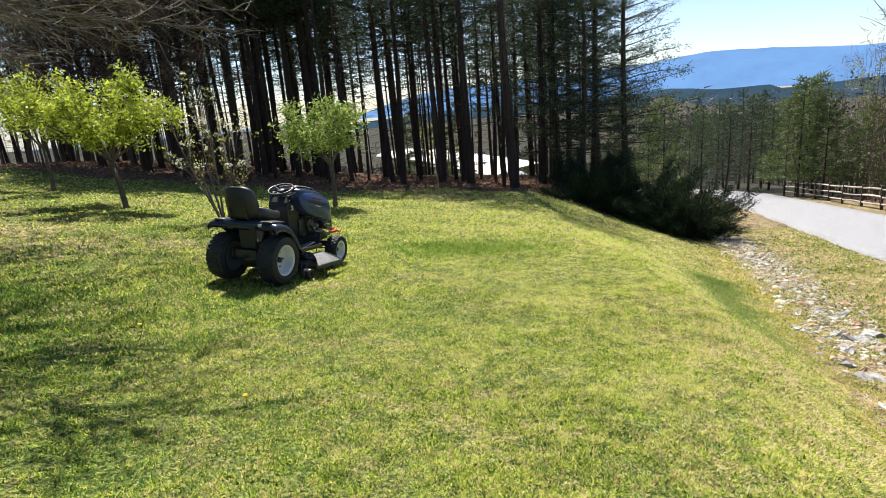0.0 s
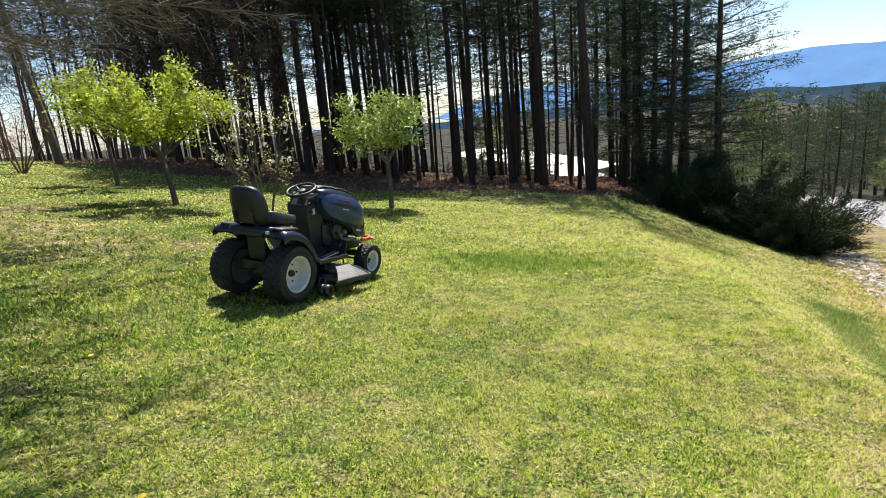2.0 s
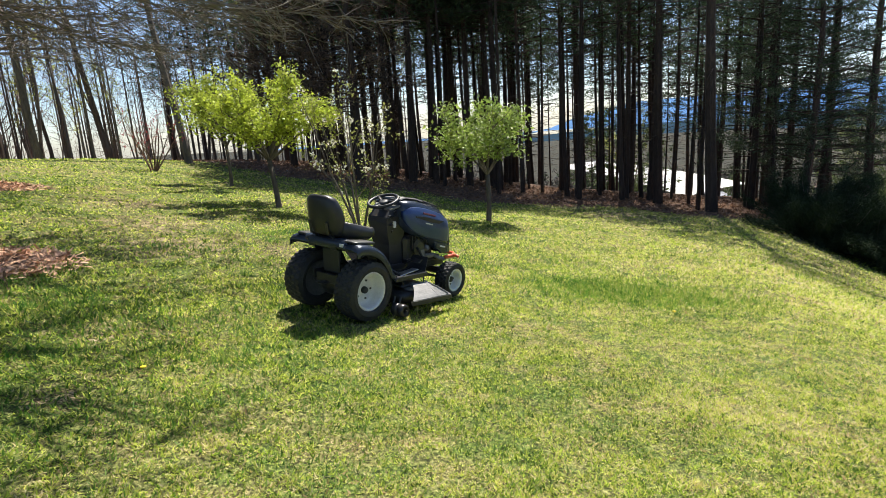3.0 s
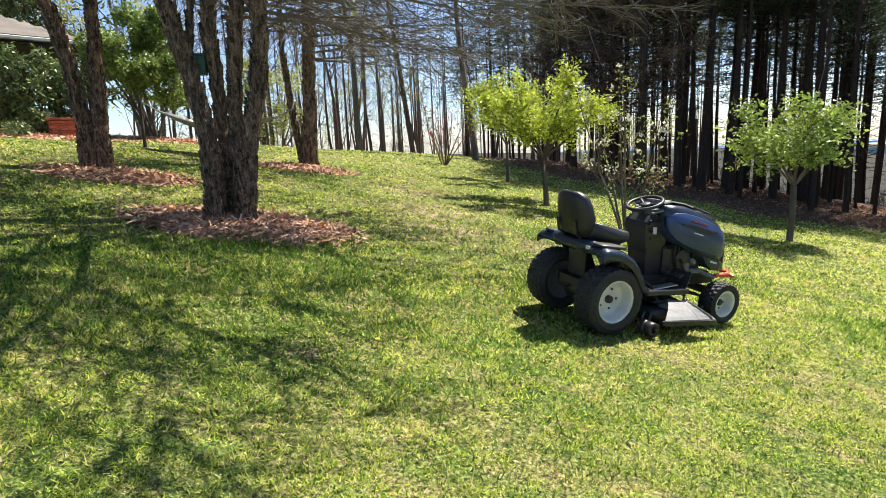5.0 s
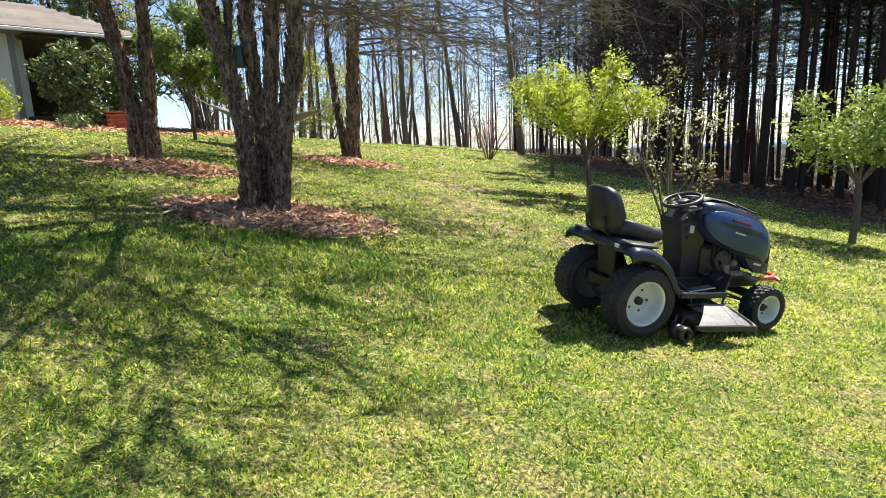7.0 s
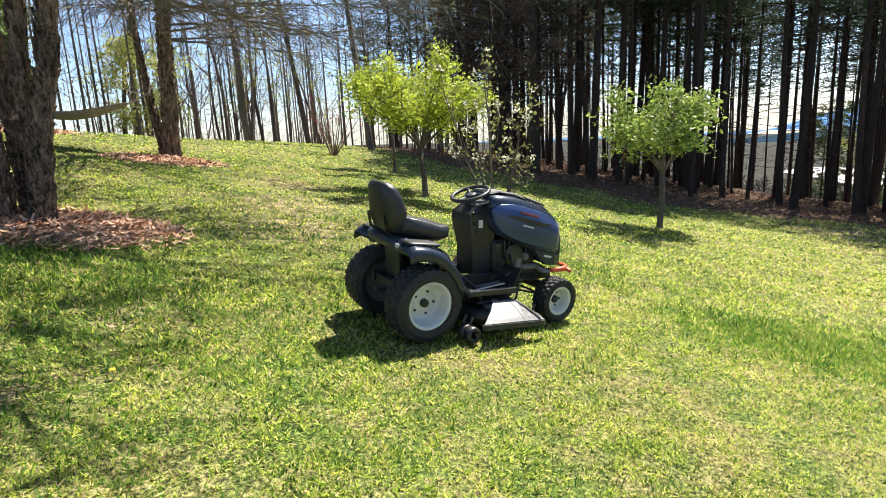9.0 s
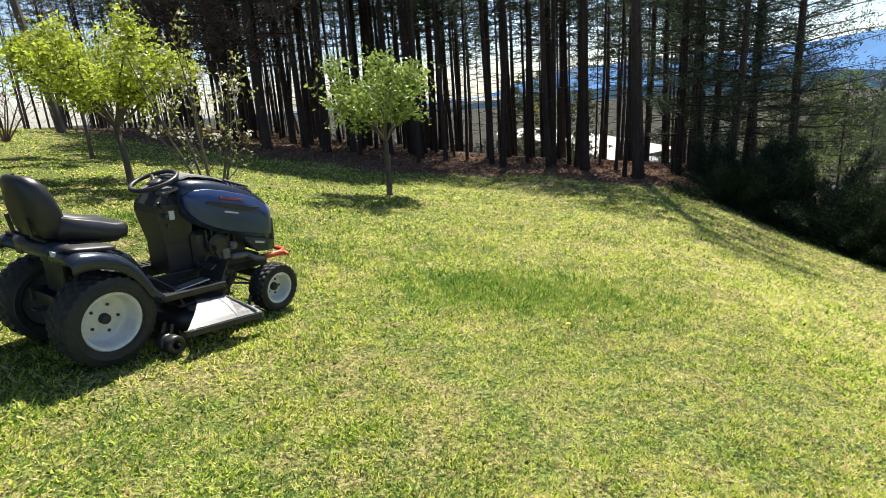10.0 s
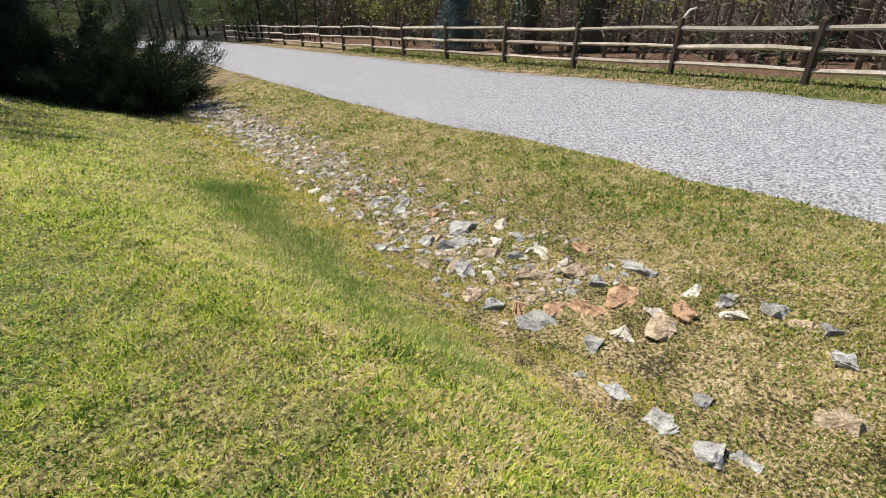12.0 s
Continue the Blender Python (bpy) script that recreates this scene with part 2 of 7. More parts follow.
# ---- ground ----
def ground_material():
    """Turf, leaf litter and the mossy verge, chosen by zone and broken up by noise."""
    m, nodes, links, b = nodes_of("turf_and_litter")
    turf_a = noise_node(nodes, links, 0.55, 5, 0.6)
    turf_b = noise_node(nodes, links, 9.0, 6, 0.7)
    fine = noise_node(nodes, links, 38.0, 4, 0.75)
    turf = ramp_node(nodes, [(0.42, (0.022, 0.034, 0.009)), (0.5, (0.075, 0.11, 0.024)), (0.6, (0.18, 0.23, 0.05)), (0.72, (0.4, 0.4, 0.14))])
    links.new(fine.outputs[0], turf.inputs[0])
    straw = ramp_node(nodes, [(0.4, (0.035, 0.03, 0.014)), (0.48, (0.14, 0.13, 0.045)), (0.58, (0.3, 0.26, 0.11)), (0.72, (0.52, 0.44, 0.25))])
    links.new(fine.outputs[0], straw.inputs[0])
    worn = ramp_node(nodes, [(0.44, (0, 0, 0)), (0.57, (1, 1, 1))])
    blend = nodes.new("ShaderNodeMath")
    blend.operation = "MULTIPLY_ADD"
    patchy = noise_node(nodes, links, 3.0, 4, 0.65)
    links.new(patchy.outputs[0], blend.inputs[0])
    blend.inputs[1].default_value = 0.5
    wide = nodes.new("ShaderNodeMath")
    wide.operation = "MULTIPLY"
    links.new(turf_a.outputs[0], wide.inputs[0])
    wide.inputs[1].default_value = 0.5
    links.new(wide.outputs[0], blend.inputs[2])
    links.new(blend.outputs[0], worn.inputs[0])
    lawn_mix = nodes.new("ShaderNodeMixRGB")
    links.new(worn.outputs[0], lawn_mix.inputs[0])
    links.new(turf.outputs[0], lawn_mix.inputs[1])
    links.new(straw.outputs[0], lawn_mix.inputs[2])
    litter = ramp_node(nodes, [(0.3, (0.06, 0.038, 0.027)), (0.55, (0.14, 0.085, 0.058)), (0.75, (0.25, 0.17, 0.12))])
    links.new(turf_b.outputs[0], litter.inputs[0])
    verge = ramp_node(nodes, [(0.4, (0.028, 0.024, 0.012)), (0.47, (0.095, 0.078, 0.034)), (0.53, (0.25, 0.195, 0.1)), (0.6, (0.44, 0.34, 0.21)), (0.72, (0.6, 0.49, 0.36))])
    mottle = nodes.new("ShaderNodeMath")
    mottle.operation = "MULTIPLY_ADD"
    links.new(patchy.outputs[0], mottle.inputs[0])
    mottle.inputs[1].default_value, mottle.inputs[2].default_value = 0.45, -0.225
    speck = nodes.new("ShaderNodeMath")
    links.new(mottle.outputs[0], speck.inputs[0])
    links.new(fine.outputs[0], speck.inputs[1])
    links.new(speck.outputs[0], verge.inputs[0])
    out = lawn_mix.outputs[0]
    wooded = noise_node(nodes, links, 0.12, 8, 0.8)
    woodland = ramp_node(nodes, [(0.4, (0.012, 0.015, 0.01)), (0.52, (0.035, 0.033, 0.022)), (0.66, (0.075, 0.06, 0.04))])
    links.new(wooded.outputs[0], woodland.inputs[0])
    for zone, colour in (("litter", litter), ("verge", verge), ("woodland", woodland)):
        at = nodes.new("ShaderNodeAttribute")
        at.attribute_name = zone
        edge = nodes.new("ShaderNodeMath")
        edge.operation = "ADD"
        links.new(at.outputs["Fac"], edge.inputs[0])
        shift = nodes.new("ShaderNodeMath")
        shift.operation = "MULTIPLY_ADD"
        links.new(turf_b.outputs[0], shift.inputs[0])
        shift.inputs[1].default_value, shift.inputs[2].default_value = 0.9, -0.45
        links.new(shift.outputs[0], edge.inputs[1])
        sharp = ramp_node(nodes, [(0.38, (0, 0, 0)), (0.62, (1, 1, 1))])
        links.new(edge.outputs[0], sharp.inputs[0])
        mix = nodes.new("ShaderNodeMixRGB")
        links.new(sharp.outputs[0], mix.inputs[0])
        links.new(out, mix.inputs[1])
        links.new(colour.outputs[0], mix.inputs[2])
        out = mix.outputs[0]
    links.new(out, b.inputs["Base Color"])
    b.inputs["Roughness"].default_value = 0.95
    b.inputs["Specular IOR Level"].default_value = 0.15
    bp = nodes.new("ShaderNodeBump")
    bp.inputs["Strength"].default_value, bp.inputs["Distance"].default_value = 0.8, 0.02
    links.new(fine.outputs[0], bp.inputs["Height"])
    links.new(bp.outputs[0], b.inputs["Normal"])
    return m


def wood_zone(x, y):
    """1 inside the pine wood and on the leaf-strewn slopes past it."""
    edge = 20.4 + 3.4 * np.exp(-((x + 0.8) / 3.2) ** 2) + 0.26 * np.maximum(0, -np.clip(x, -30, 8) - 4) + 0.6 * np.sin(0.6 * x) + 0.5 * np.sin(1.7 * x + 1)
    pines = step(edge - 1.5, edge + 1.5, y)
    left = step(20, 24, -x) * step(10, 15, y)
    return np.maximum(pines, left)


def verge_zone(x, y):
    al = (x - ORIGIN[0]) * ALONG[0] + (y - ORIGIN[1]) * ALONG[1]
    ac = (x - ORIGIN[0]) * ACROSS[0] + (y - ORIGIN[1]) * ACROSS[1]
    return step(0.7, 2.0, ac) * (1 - 0.55 * step(3.6, 4.4, ac) * (1 - step(5, 9, al)))


def worn_zone(x, y):
    """Thin, straw-coloured turf where the lawn is worn."""
    z = 0
    for cx, cy, r in ((-5.9, 8.6, 1.5), (-7.5, 10.0, 1.7), (-4.6, 9.4, 0.9), (-9.5, 11.5, 1.3), (-3.0, 4.4, 0.5), (2.6, 4.2, 0.9), (0.4, 20.5, 2.0), (-3.8, 5.4, 0.5)):
        z = np.maximum(z, np.exp(-((x - cx) ** 2 + (y - cy) ** 2) / r ** 2))
    return z


def past_fence_zone(x, y):
    al = (x - ORIGIN[0]) * ALONG[0] + (y - ORIGIN[1]) * ALONG[1]
    ac = (x - ORIGIN[0]) * ACROSS[0] + (y - ORIGIN[1]) * ACROSS[1]
    return np.maximum(step(11.2, 12.6, ac) * step(3, 7, al), step(26, 30, ac))


GROUND = ground_material()
n = 250
s = np.linspace(-1, 1, n)
gx = 1.0 + 4.0 * np.sinh(7.1 * s) / 1.0
gy = 9.0 + 4.0 * np.sinh(7.1 * s) / 1.0
X, Y = np.meshgrid(gx, gy, indexing="xy")
Z = land(X, Y)
verts = np.stack([X, Y, Z], -1).reshape(-1, 3)
i, j = np.meshgrid(np.arange(n - 1), np.arange(n - 1), indexing="xy")
a = (j * n + i).ravel()
tris = np.concatenate([np.stack([a, a + 1, a + n + 1], 1), np.stack([a, a + n + 1, a + n], 1)])
ground_mesh = array_mesh("ground", verts, tris, GROUND)
for zone, values in (("woodland", step(36, 50, np.hypot(X, Y - 5))), ("litter", np.maximum(wood_zone(X, Y), past_fence_zone(X, Y))), ("verge", np.maximum(verge_zone(X, Y) * (1 - past_fence_zone(X, Y)), 0.62 * worn_zone(X, Y)))):
    at = ground_mesh.attributes.new(zone, "FLOAT", "POINT")
    at.data.foreach_set("value", values.ravel().astype(np.float32))
ground_mesh.shade_smooth()
ground = tagged(new("ground", ground_mesh), "sloping spring lawn turning to leaf litter under the trees", "ground", kind="structure")

# ---- road ----
ASPHALT = surface("weathered_asphalt", (0.055, 0.055, 0.062), (0.49, 0.49, 0.525), 30, 100, 0.9, bump=0.6, depth=0.008, spread=(0.43, 0.57))
GRAVEL_PALE = surface("pale_gravel_road", (0.5, 0.48, 0.45), (0.75, 0.72, 0.68), 0.8, 20, 0.95, bump=0.3)


def road_edge(al, side):
    return 0.05 * math.sin(al * 1.3 + side) + 0.035 * math.sin(al * 3.1 + 2 * side) + 0.05 * noise.noise((al * 3.0, side, 0)) + 0.04 * noise.noise((al * 8.0, side, 3))


def near_shift(al):
    """The road draws away from the ditch as it climbs."""
    return 0.45 * (1 - step(4, 11, al))


g = Geo()
rings = []
al = -30.0
while al < 110:
    bend = -0.012 * max(0, al - 45) ** 2
    near, far = ROAD_NEAR + road_edge(al, 0) + near_shift(al) + bend, ROAD_FAR + road_edge(al, 1.7) + 0.5 * (1 - step(4, 13, al)) + bend
    ring = []
    for k in range(9):
        ac = near + (far - near) * k / 8
        p = on_corridor(al, ac)
        crown = 0.05 * (1 - (2 * k / 8 - 1) ** 2) + 0.03
        ring.append((p.x, p.y, max(p.z, road_level(al) - 0.02) + (crown if k not in (0, 8) else 0.025)))
    p, q = Vector(ring[0]), Vector(ring[-1])
    ring = [(p.x - 0.03, p.y + 0.01, p.z - 0.12)] + ring + [(q.x + 0.03, q.y - 0.01, q.z - 0.12)]
    rings.append(ring)
    al += (0.1 if -2 < al < 12 else 0.5) if al < 25 else 2.0
g.loft(rings, cap=False, closed=False)
g.f = [f[::-1] for f in g.f]
tagged(new("road", g.mesh("road", ASPHALT, True)), "worn light grey chip-seal asphalt road running downhill", "road", kind="structure")

# the lower bend of the road, sunlit behind the pines
g = Geo()
rings = []
for k in range(13):
    f = k / 12
    cx, cy = 8.5 - 15 * f, 58 + 32 * f + 4 * math.sin(f * 3)
    w = 4.8 - 0.8 * f
    rings.append([(cx - w * 0.6, cy - w * 0.75, -6.3), (cx - w * 0.55, cy - w * 0.7, -6), (cx, cy, -5.92), (cx + w * 0.55, cy + w * 0.7, -6), (cx + w * 0.6, cy + w * 0.75, -6.3)])
g.loft(rings, cap=False, closed=False)
g.f = [f[::-1] for f in g.f]
tagged(new("road", g.mesh("lower_road", GRAVEL_PALE, True)), "pale sunlit bend of road glimpsed beyond the pine wood", "road", kind="structure")

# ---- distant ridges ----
# an unlit emission: the haze of distance is put into the colour itself
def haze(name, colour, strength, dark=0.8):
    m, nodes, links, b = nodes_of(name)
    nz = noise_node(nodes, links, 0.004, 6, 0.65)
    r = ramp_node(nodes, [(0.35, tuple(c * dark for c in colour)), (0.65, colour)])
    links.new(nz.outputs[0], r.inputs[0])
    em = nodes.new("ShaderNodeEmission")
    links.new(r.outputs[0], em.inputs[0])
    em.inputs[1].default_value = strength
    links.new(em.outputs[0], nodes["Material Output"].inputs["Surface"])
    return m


def ridge(name, label, radius, crest, foot, material, first=-120, last=170, jag=0.0):
    g = Geo()
    rings = []
    for k in range(0, 291):
        az = radians(first + (last - first) * k / 290)
        up = crest(math.degrees(az)) + jag * (noise.noise((k * 0.21, radius * 0.01, 0)) + 0.6 * noise.noise((k * 0.83, radius * 0.01, 3)))
        x, y = math.sin(az), math.cos(az)
        rings.append([(x * radius, y * radius, foot), (x * radius * 1.06, y * radius * 1.06, foot + (radius * math.tan(radians(up)) - foot) * 0.6),
                      (x * radius * 1.12, y * radius * 1.12, 1.6 + 1.12 * radius * math.tan(radians(up)))])
    g.loft(rings, cap=False, closed=False)
    return tagged(new(name, g.mesh(name, material, True)), label, "backdrop", kind="structure")


def far_crest(az):
    return 1.25 - 3.4 / (1 + math.exp((az + 6) / 2.4)) + 0.45 * math.exp(-((az - 27) / 9) ** 2) - 0.55 * math.exp(-((az - 3) / 10) ** 2) + 0.15 * math.sin(az * 0.3)


def mid_crest(az):
    return -1.3 - 1.6 / (1 + math.exp((az + 10) / 4.0)) + 0.35 * math.exp(-((az - 22) / 2.6) ** 2) + 0.5 * math.tanh((az - 36) / 5) * (az > 30) * (1 if az < 60 else 0.6) + 0.0


# both ridges glow in haze-tinted blue instead of taking the sun
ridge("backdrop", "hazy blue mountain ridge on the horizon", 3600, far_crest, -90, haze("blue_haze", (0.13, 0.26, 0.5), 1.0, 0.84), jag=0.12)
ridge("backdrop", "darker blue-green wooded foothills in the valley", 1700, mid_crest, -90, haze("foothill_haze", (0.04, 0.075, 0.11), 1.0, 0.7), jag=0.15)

# ---- split rail fence ----
RAIL = surface("weathered_split_rail", (0.2, 0.165, 0.13), (0.66, 0.6, 0.52), 3, 30, 0.9, bump=0.5, depth=0.006, vary=0.25, stretch=(1, 1, 1))
POST = surface("dark_fence_post", (0.035, 0.028, 0.022), (0.13, 0.1, 0.075), 5, 35, 0.95, bump=0.6, depth=0.006, vary=0.2, stretch=(1, 1, 0.3))


def fence_line(k):
    """Plan point of post k; the line keeps beside the road and bends with it."""
    al = 5.4 + 2.8 * (k - 3)
    ac = FENCE_LINE + 0.055 * max(0, 18 - al) - 0.011 * max(0, al - 45) ** 2 + 0.05 * math.sin(k * 2.3)
    return al, ac


fence = thing("fence", "weathered three-rail split-rail wooden fence with dark posts along the road", "fence")
rng = random.Random(5)
posts = []
for k in range(-1, 19):
    al, ac = fence_line(k)
    p = on_corridor(al, ac)
    lean = Vector((rng.uniform(-0.04, 0.04), rng.uniform(-0.04, 0.04), 1))
    top = p + lean * rng.uniform(1.12, 1.2)
    g = Geo()
    w = rng.uniform(0.06, 0.075)
    d = Vector((ALONG[0], ALONG[1], 0))
    c = Vector((ACROSS[0], ACROSS[1], 0))
    ring = [d * w + c * w * 0.6, d * w * 0.5 + c * w, -d * w * 0.7 + c * w * 0.9, -d * w - c * w * 0.2, -d * w * 0.6 - c * w, d * w * 0.6 - c * w * 0.9]
    g.loft([[p + v + Vector((0, 0, -0.25)) for v in ring], [p.lerp(top, 0.55) + v * 0.97 for v in ring], [top + v * 0.9 + Vector((0, 0, 0.03 * (i % 2))) for i, v in enumerate(ring)]])
    part("post", g, POST, fence)
    posts.append((p, lean))
for (p, l0), (q, l1) in zip(posts, posts[1:]):
    for height in (0.26, 0.62, 1.0):
        u, v = p + l0 * (height + rng.uniform(-0.03, 0.03)), q + l1 * (height + rng.uniform(-0.03, 0.03))
        way = (v - u).normalized()
        u, v = u - way * 0.1, v + way * 0.1
        sag = rng.uniform(-0.03, 0.035)
        side = Vector((ACROSS[0], ACROSS[1], 0)) * rng.uniform(-0.03, 0.03)
        pts = [u, u.lerp(v, 0.06), u.lerp(v, 0.3) + Vector((0, 0, sag)) + side, u.lerp(v, 0.65) + Vector((0, 0, sag * 0.8)) - side, u.lerp(v, 0.94), v]
        r = rng.uniform(0.04, 0.054)
        g = Geo().tube(pts, [r * 0.55, r, r * rng.uniform(0.95, 1.2), r * rng.uniform(0.9, 1.2), r, r * 0.55], 5)
        part("rail", g, RAIL, fence)
p, l0 = posts[5]
g = Geo().tube([p + l0 * 1.12 + Vector((0.05, 0, 0)), p + l0 * 1.25 + Vector((0.02, -0.04, 0)), p + l0 * 1.36 + Vector((0.06, -0.1, 0)), p + l0 * 1.42 + Vector((0.1, -0.22, 0))], [0.03, 0.028, 0.03, 0.012], 5)
part("peeled_strip", g, surface("bare_pale_wood", (0.6, 0.57, 0.5), (0.8, 0.77, 0.7), 5, 40, 0.8, bump=0.1), fence, "curl of pale peeled wood")


# ---- trees ----
def limb(geo, rng, start, way, length, radius, steps=5, wander=0.15, droop=0.0, sides=5, tip=0.25):
    """A wandering tapered branch; returns its points, directions and radii."""
    p, d = Vector(start), Vector(way).normalized()
    pts, ways, rad = [p.copy()], [d.copy()], [radius]
    for i in range(steps):
        d = (d + Vector((rng.uniform(-1, 1), rng.uniform(-1, 1), rng.uniform(-1, 1))) * wander + Vector((0, 0, -droop))).normalized()
        p = p + d * (length / steps)
        pts.append(p.copy())
        ways.append(d.copy())
        rad.append(radius * (1 - (1 - tip) * (i + 1) / steps))
    geo.tube(pts, rad, sides, cap=False)
    return pts, ways, rad


def side_way(rng, way, spread):
    o = way.orthogonal().normalized()
    o.rotate(Matrix.Rotation(rng.uniform(0, 2 * math.pi), 3, way))
    return (way * math.cos(spread) + o * math.sin(spread)).normalized()


def branch_out(geo, rng, pts, ways, rad, levels, spread, shrink, count, wander, droop, twigs, first=0.3, lift=0.0):
    """Side branches along a limb, level by level; collects the twig ends."""
    last = len(pts) - 1
    for c in range(count[0]):
        f = first + (1 - first) * (c + rng.random()) / count[0]
        k = min(int(f * last), last - 1)
        p = pts[k].lerp(pts[k + 1], f * last - k)
        w = side_way(rng, ways[k], spread * rng.uniform(0.7, 1.25))
        w = (w + Vector((0, 0, lift))).normalized()
        total = (pts[-1] - pts[0]).length
        length = total * shrink * (1.15 - 0.6 * f) * rng.uniform(0.7, 1.2)
        r = rad[k] * rng.uniform(0.4, 0.6)
        sub = limb(geo, rng, p, w, length, r, 4 if levels > 1 else 2, wander, droop, 3)
        if levels > 1:
            branch_out(geo, rng, *sub, levels - 1, spread, shrink, count[1:], wander, droop, twigs, 0.2, lift)
        else:
            twigs.append((sub[0][-1], sub[1][-1]))
            twigs.append((sub[0][len(sub[0]) // 2], sub[1][-1]))


def leaf_cloud(rng, spots, per, spread, size, name, material, flat=0.5, long=1.6):
    """Many small folded leaves round the given spots; one mesh."""
    spots = np.array([tuple(s) for s in spots])
    npr = np.random.default_rng(rng.randrange(1 << 30))
    k = len(spots) * per
    c = np.repeat(spots, per, 0) + npr.normal(0, spread, (k, 3))
    d = npr.normal(0, 1, (k, 3))
    d[:, 2] *= flat
    d /= np.linalg.norm(d, axis=1)[:, None] + 1e-9
    e = np.cross(d, npr.normal(0, 1, (k, 3)))
    e /= np.linalg.norm(e, axis=1)[:, None] + 1e-9
    u = np.cross(d, e)
    sz = size * npr.uniform(0.6, 1.3, (k, 1))
    tip, mid = c + d * sz * long, c + d * sz * long * 0.5
    a, b = mid + e * sz * 0.42 + u * sz * 0.15, mid - e * sz * 0.42 + u * sz * 0.15
    v = np.stack([c, a, tip, b], 1).reshape(-1, 3)
    i = np.arange(k)[:, None] * 4
    t = np.concatenate([i + np.array([0, 1, 2]), i + np.array([0, 2, 3])])
    return array_mesh(name, v, t, material)


def needle_cloud(rng, sprays, per, length, width, name, material, fan=0.75):
    """Flat tapering needle sprays: (place, direction, size) each with a fan of thin blades."""
    npr = np.random.default_rng(rng.randrange(1 << 30))
    P = np.repeat(np.array([tuple(s[0]) for s in sprays]), per, 0)
    D = np.repeat(np.array([tuple(s[1]) for s in sprays]), per, 0)
    S = np.repeat(np.array([s[2] for s in sprays]), per)[:, None]
    k = len(P)
    d = D + npr.normal(0, fan, (k, 3))
    d /= np.linalg.norm(d, axis=1)[:, None]
    e = np.cross(d, npr.normal(0, 1, (k, 3)))
    e /= np.linalg.norm(e, axis=1)[:, None] + 1e-9
    base = P + npr.normal(0, 0.1, (k, 3)) * S
    v = np.stack([base - e * width * S, base + e * width * S, base + d * length * S * npr.uniform(0.6, 1.25, (k, 1))], 1).reshape(-1, 3)
    return array_mesh(name, v, np.arange(k * 3).reshape(-1, 3), material)


def pine_tree(name, seed, height, radius, crown_from, label, needles=NEEDLES, dense=1.0, reach=2.6, per=8, needle=(0.3, 0.035)):
    """A tall forest pine: straight trunk, dead lower snags, whorls of needled limbs above."""
    rng = random.Random(seed)
    tree = thing(name, label, "tree")
    g = Geo()
    bend = Vector((rng.uniform(-0.25, 0.25), rng.uniform(-0.25, 0.25), 0))
    pts = [Vector((0, 0, -0.5))] + [Vector((0, 0, height * f)) + bend * math.sin(f * 3) for f in (0.02, 0.15, 0.35, 0.6, 0.8, 1)]
    rad = [radius * 1.35, radius * 1.1, radius * 0.95, radius * 0.8, radius * 0.55, radius * 0.32, 0.02]
    g.tube(pts, rad, 7)
    sprays = []
    z = 2.0
    while z < height - 0.3:
        f = z / height
        p = Vector((0, 0, z)) + bend * math.sin(f * 3)
        if f < crown_from:
            for _ in range(rng.choice((1, 2, 2, 3))):
                a = rng.uniform(0, 6.28)
                limb(g, rng, p + Vector((0, 0, rng.uniform(0, 0.5))), (math.cos(a), math.sin(a), rng.uniform(-0.25, 0.2)), rng.uniform(0.4, 1.9), 0.016, 3, 0.25, 0.03, 3)
            z += 0.55
        else:
            top = (f - crown_from) / (1 - crown_from)
            size = reach * (1 - top) ** 0.7 * min(1, 0.55 + top * 3) + 0.25
            a0 = rng.uniform(0, 6.28)
            for c in range(4 if dense < 0.9 else 5):
                a = a0 + c * 1.3 + rng.uniform(-0.3, 0.3)
                ln = size * rng.uniform(0.65, 1.15)
                lp, lw, lr = limb(g, rng, p + Vector((0, 0, rng.uniform(-0.2, 0.2))), (math.cos(a), math.sin(a), 0.05 + 0.35 * top), ln, 0.035, 3, 0.12, 0.0, 3)
                m = max(3, int(ln * (3.6 if f < 0.64 else 8.0) * dense))
                for q in range(m):
                    fq = 0.3 + 0.7 * (q + rng.random()) / m
                    k = min(int(fq * 3), 2)
                    sw = side_way(rng, lw[k], 0.7)
                    off = Vector((sw.x, sw.y, sw.z * 0.35)) * rng.uniform(0.05, 0.45)
                    sprays.append((lp[k].lerp(lp[k + 1], fq * 3 - k) + off, (sw + Vector((0, 0, 0.25))).normalized(), rng.uniform(0.75, 1.3)))
            z += rng.uniform(0.45, 0.7) / max(dense, 0.6)
    part("trunk", g, BARK_PINE, tree)
    part("crown", needle_cloud(rng, sprays, per, needle[0], needle[1], "pine_crown", needles), None, tree)
    return tree


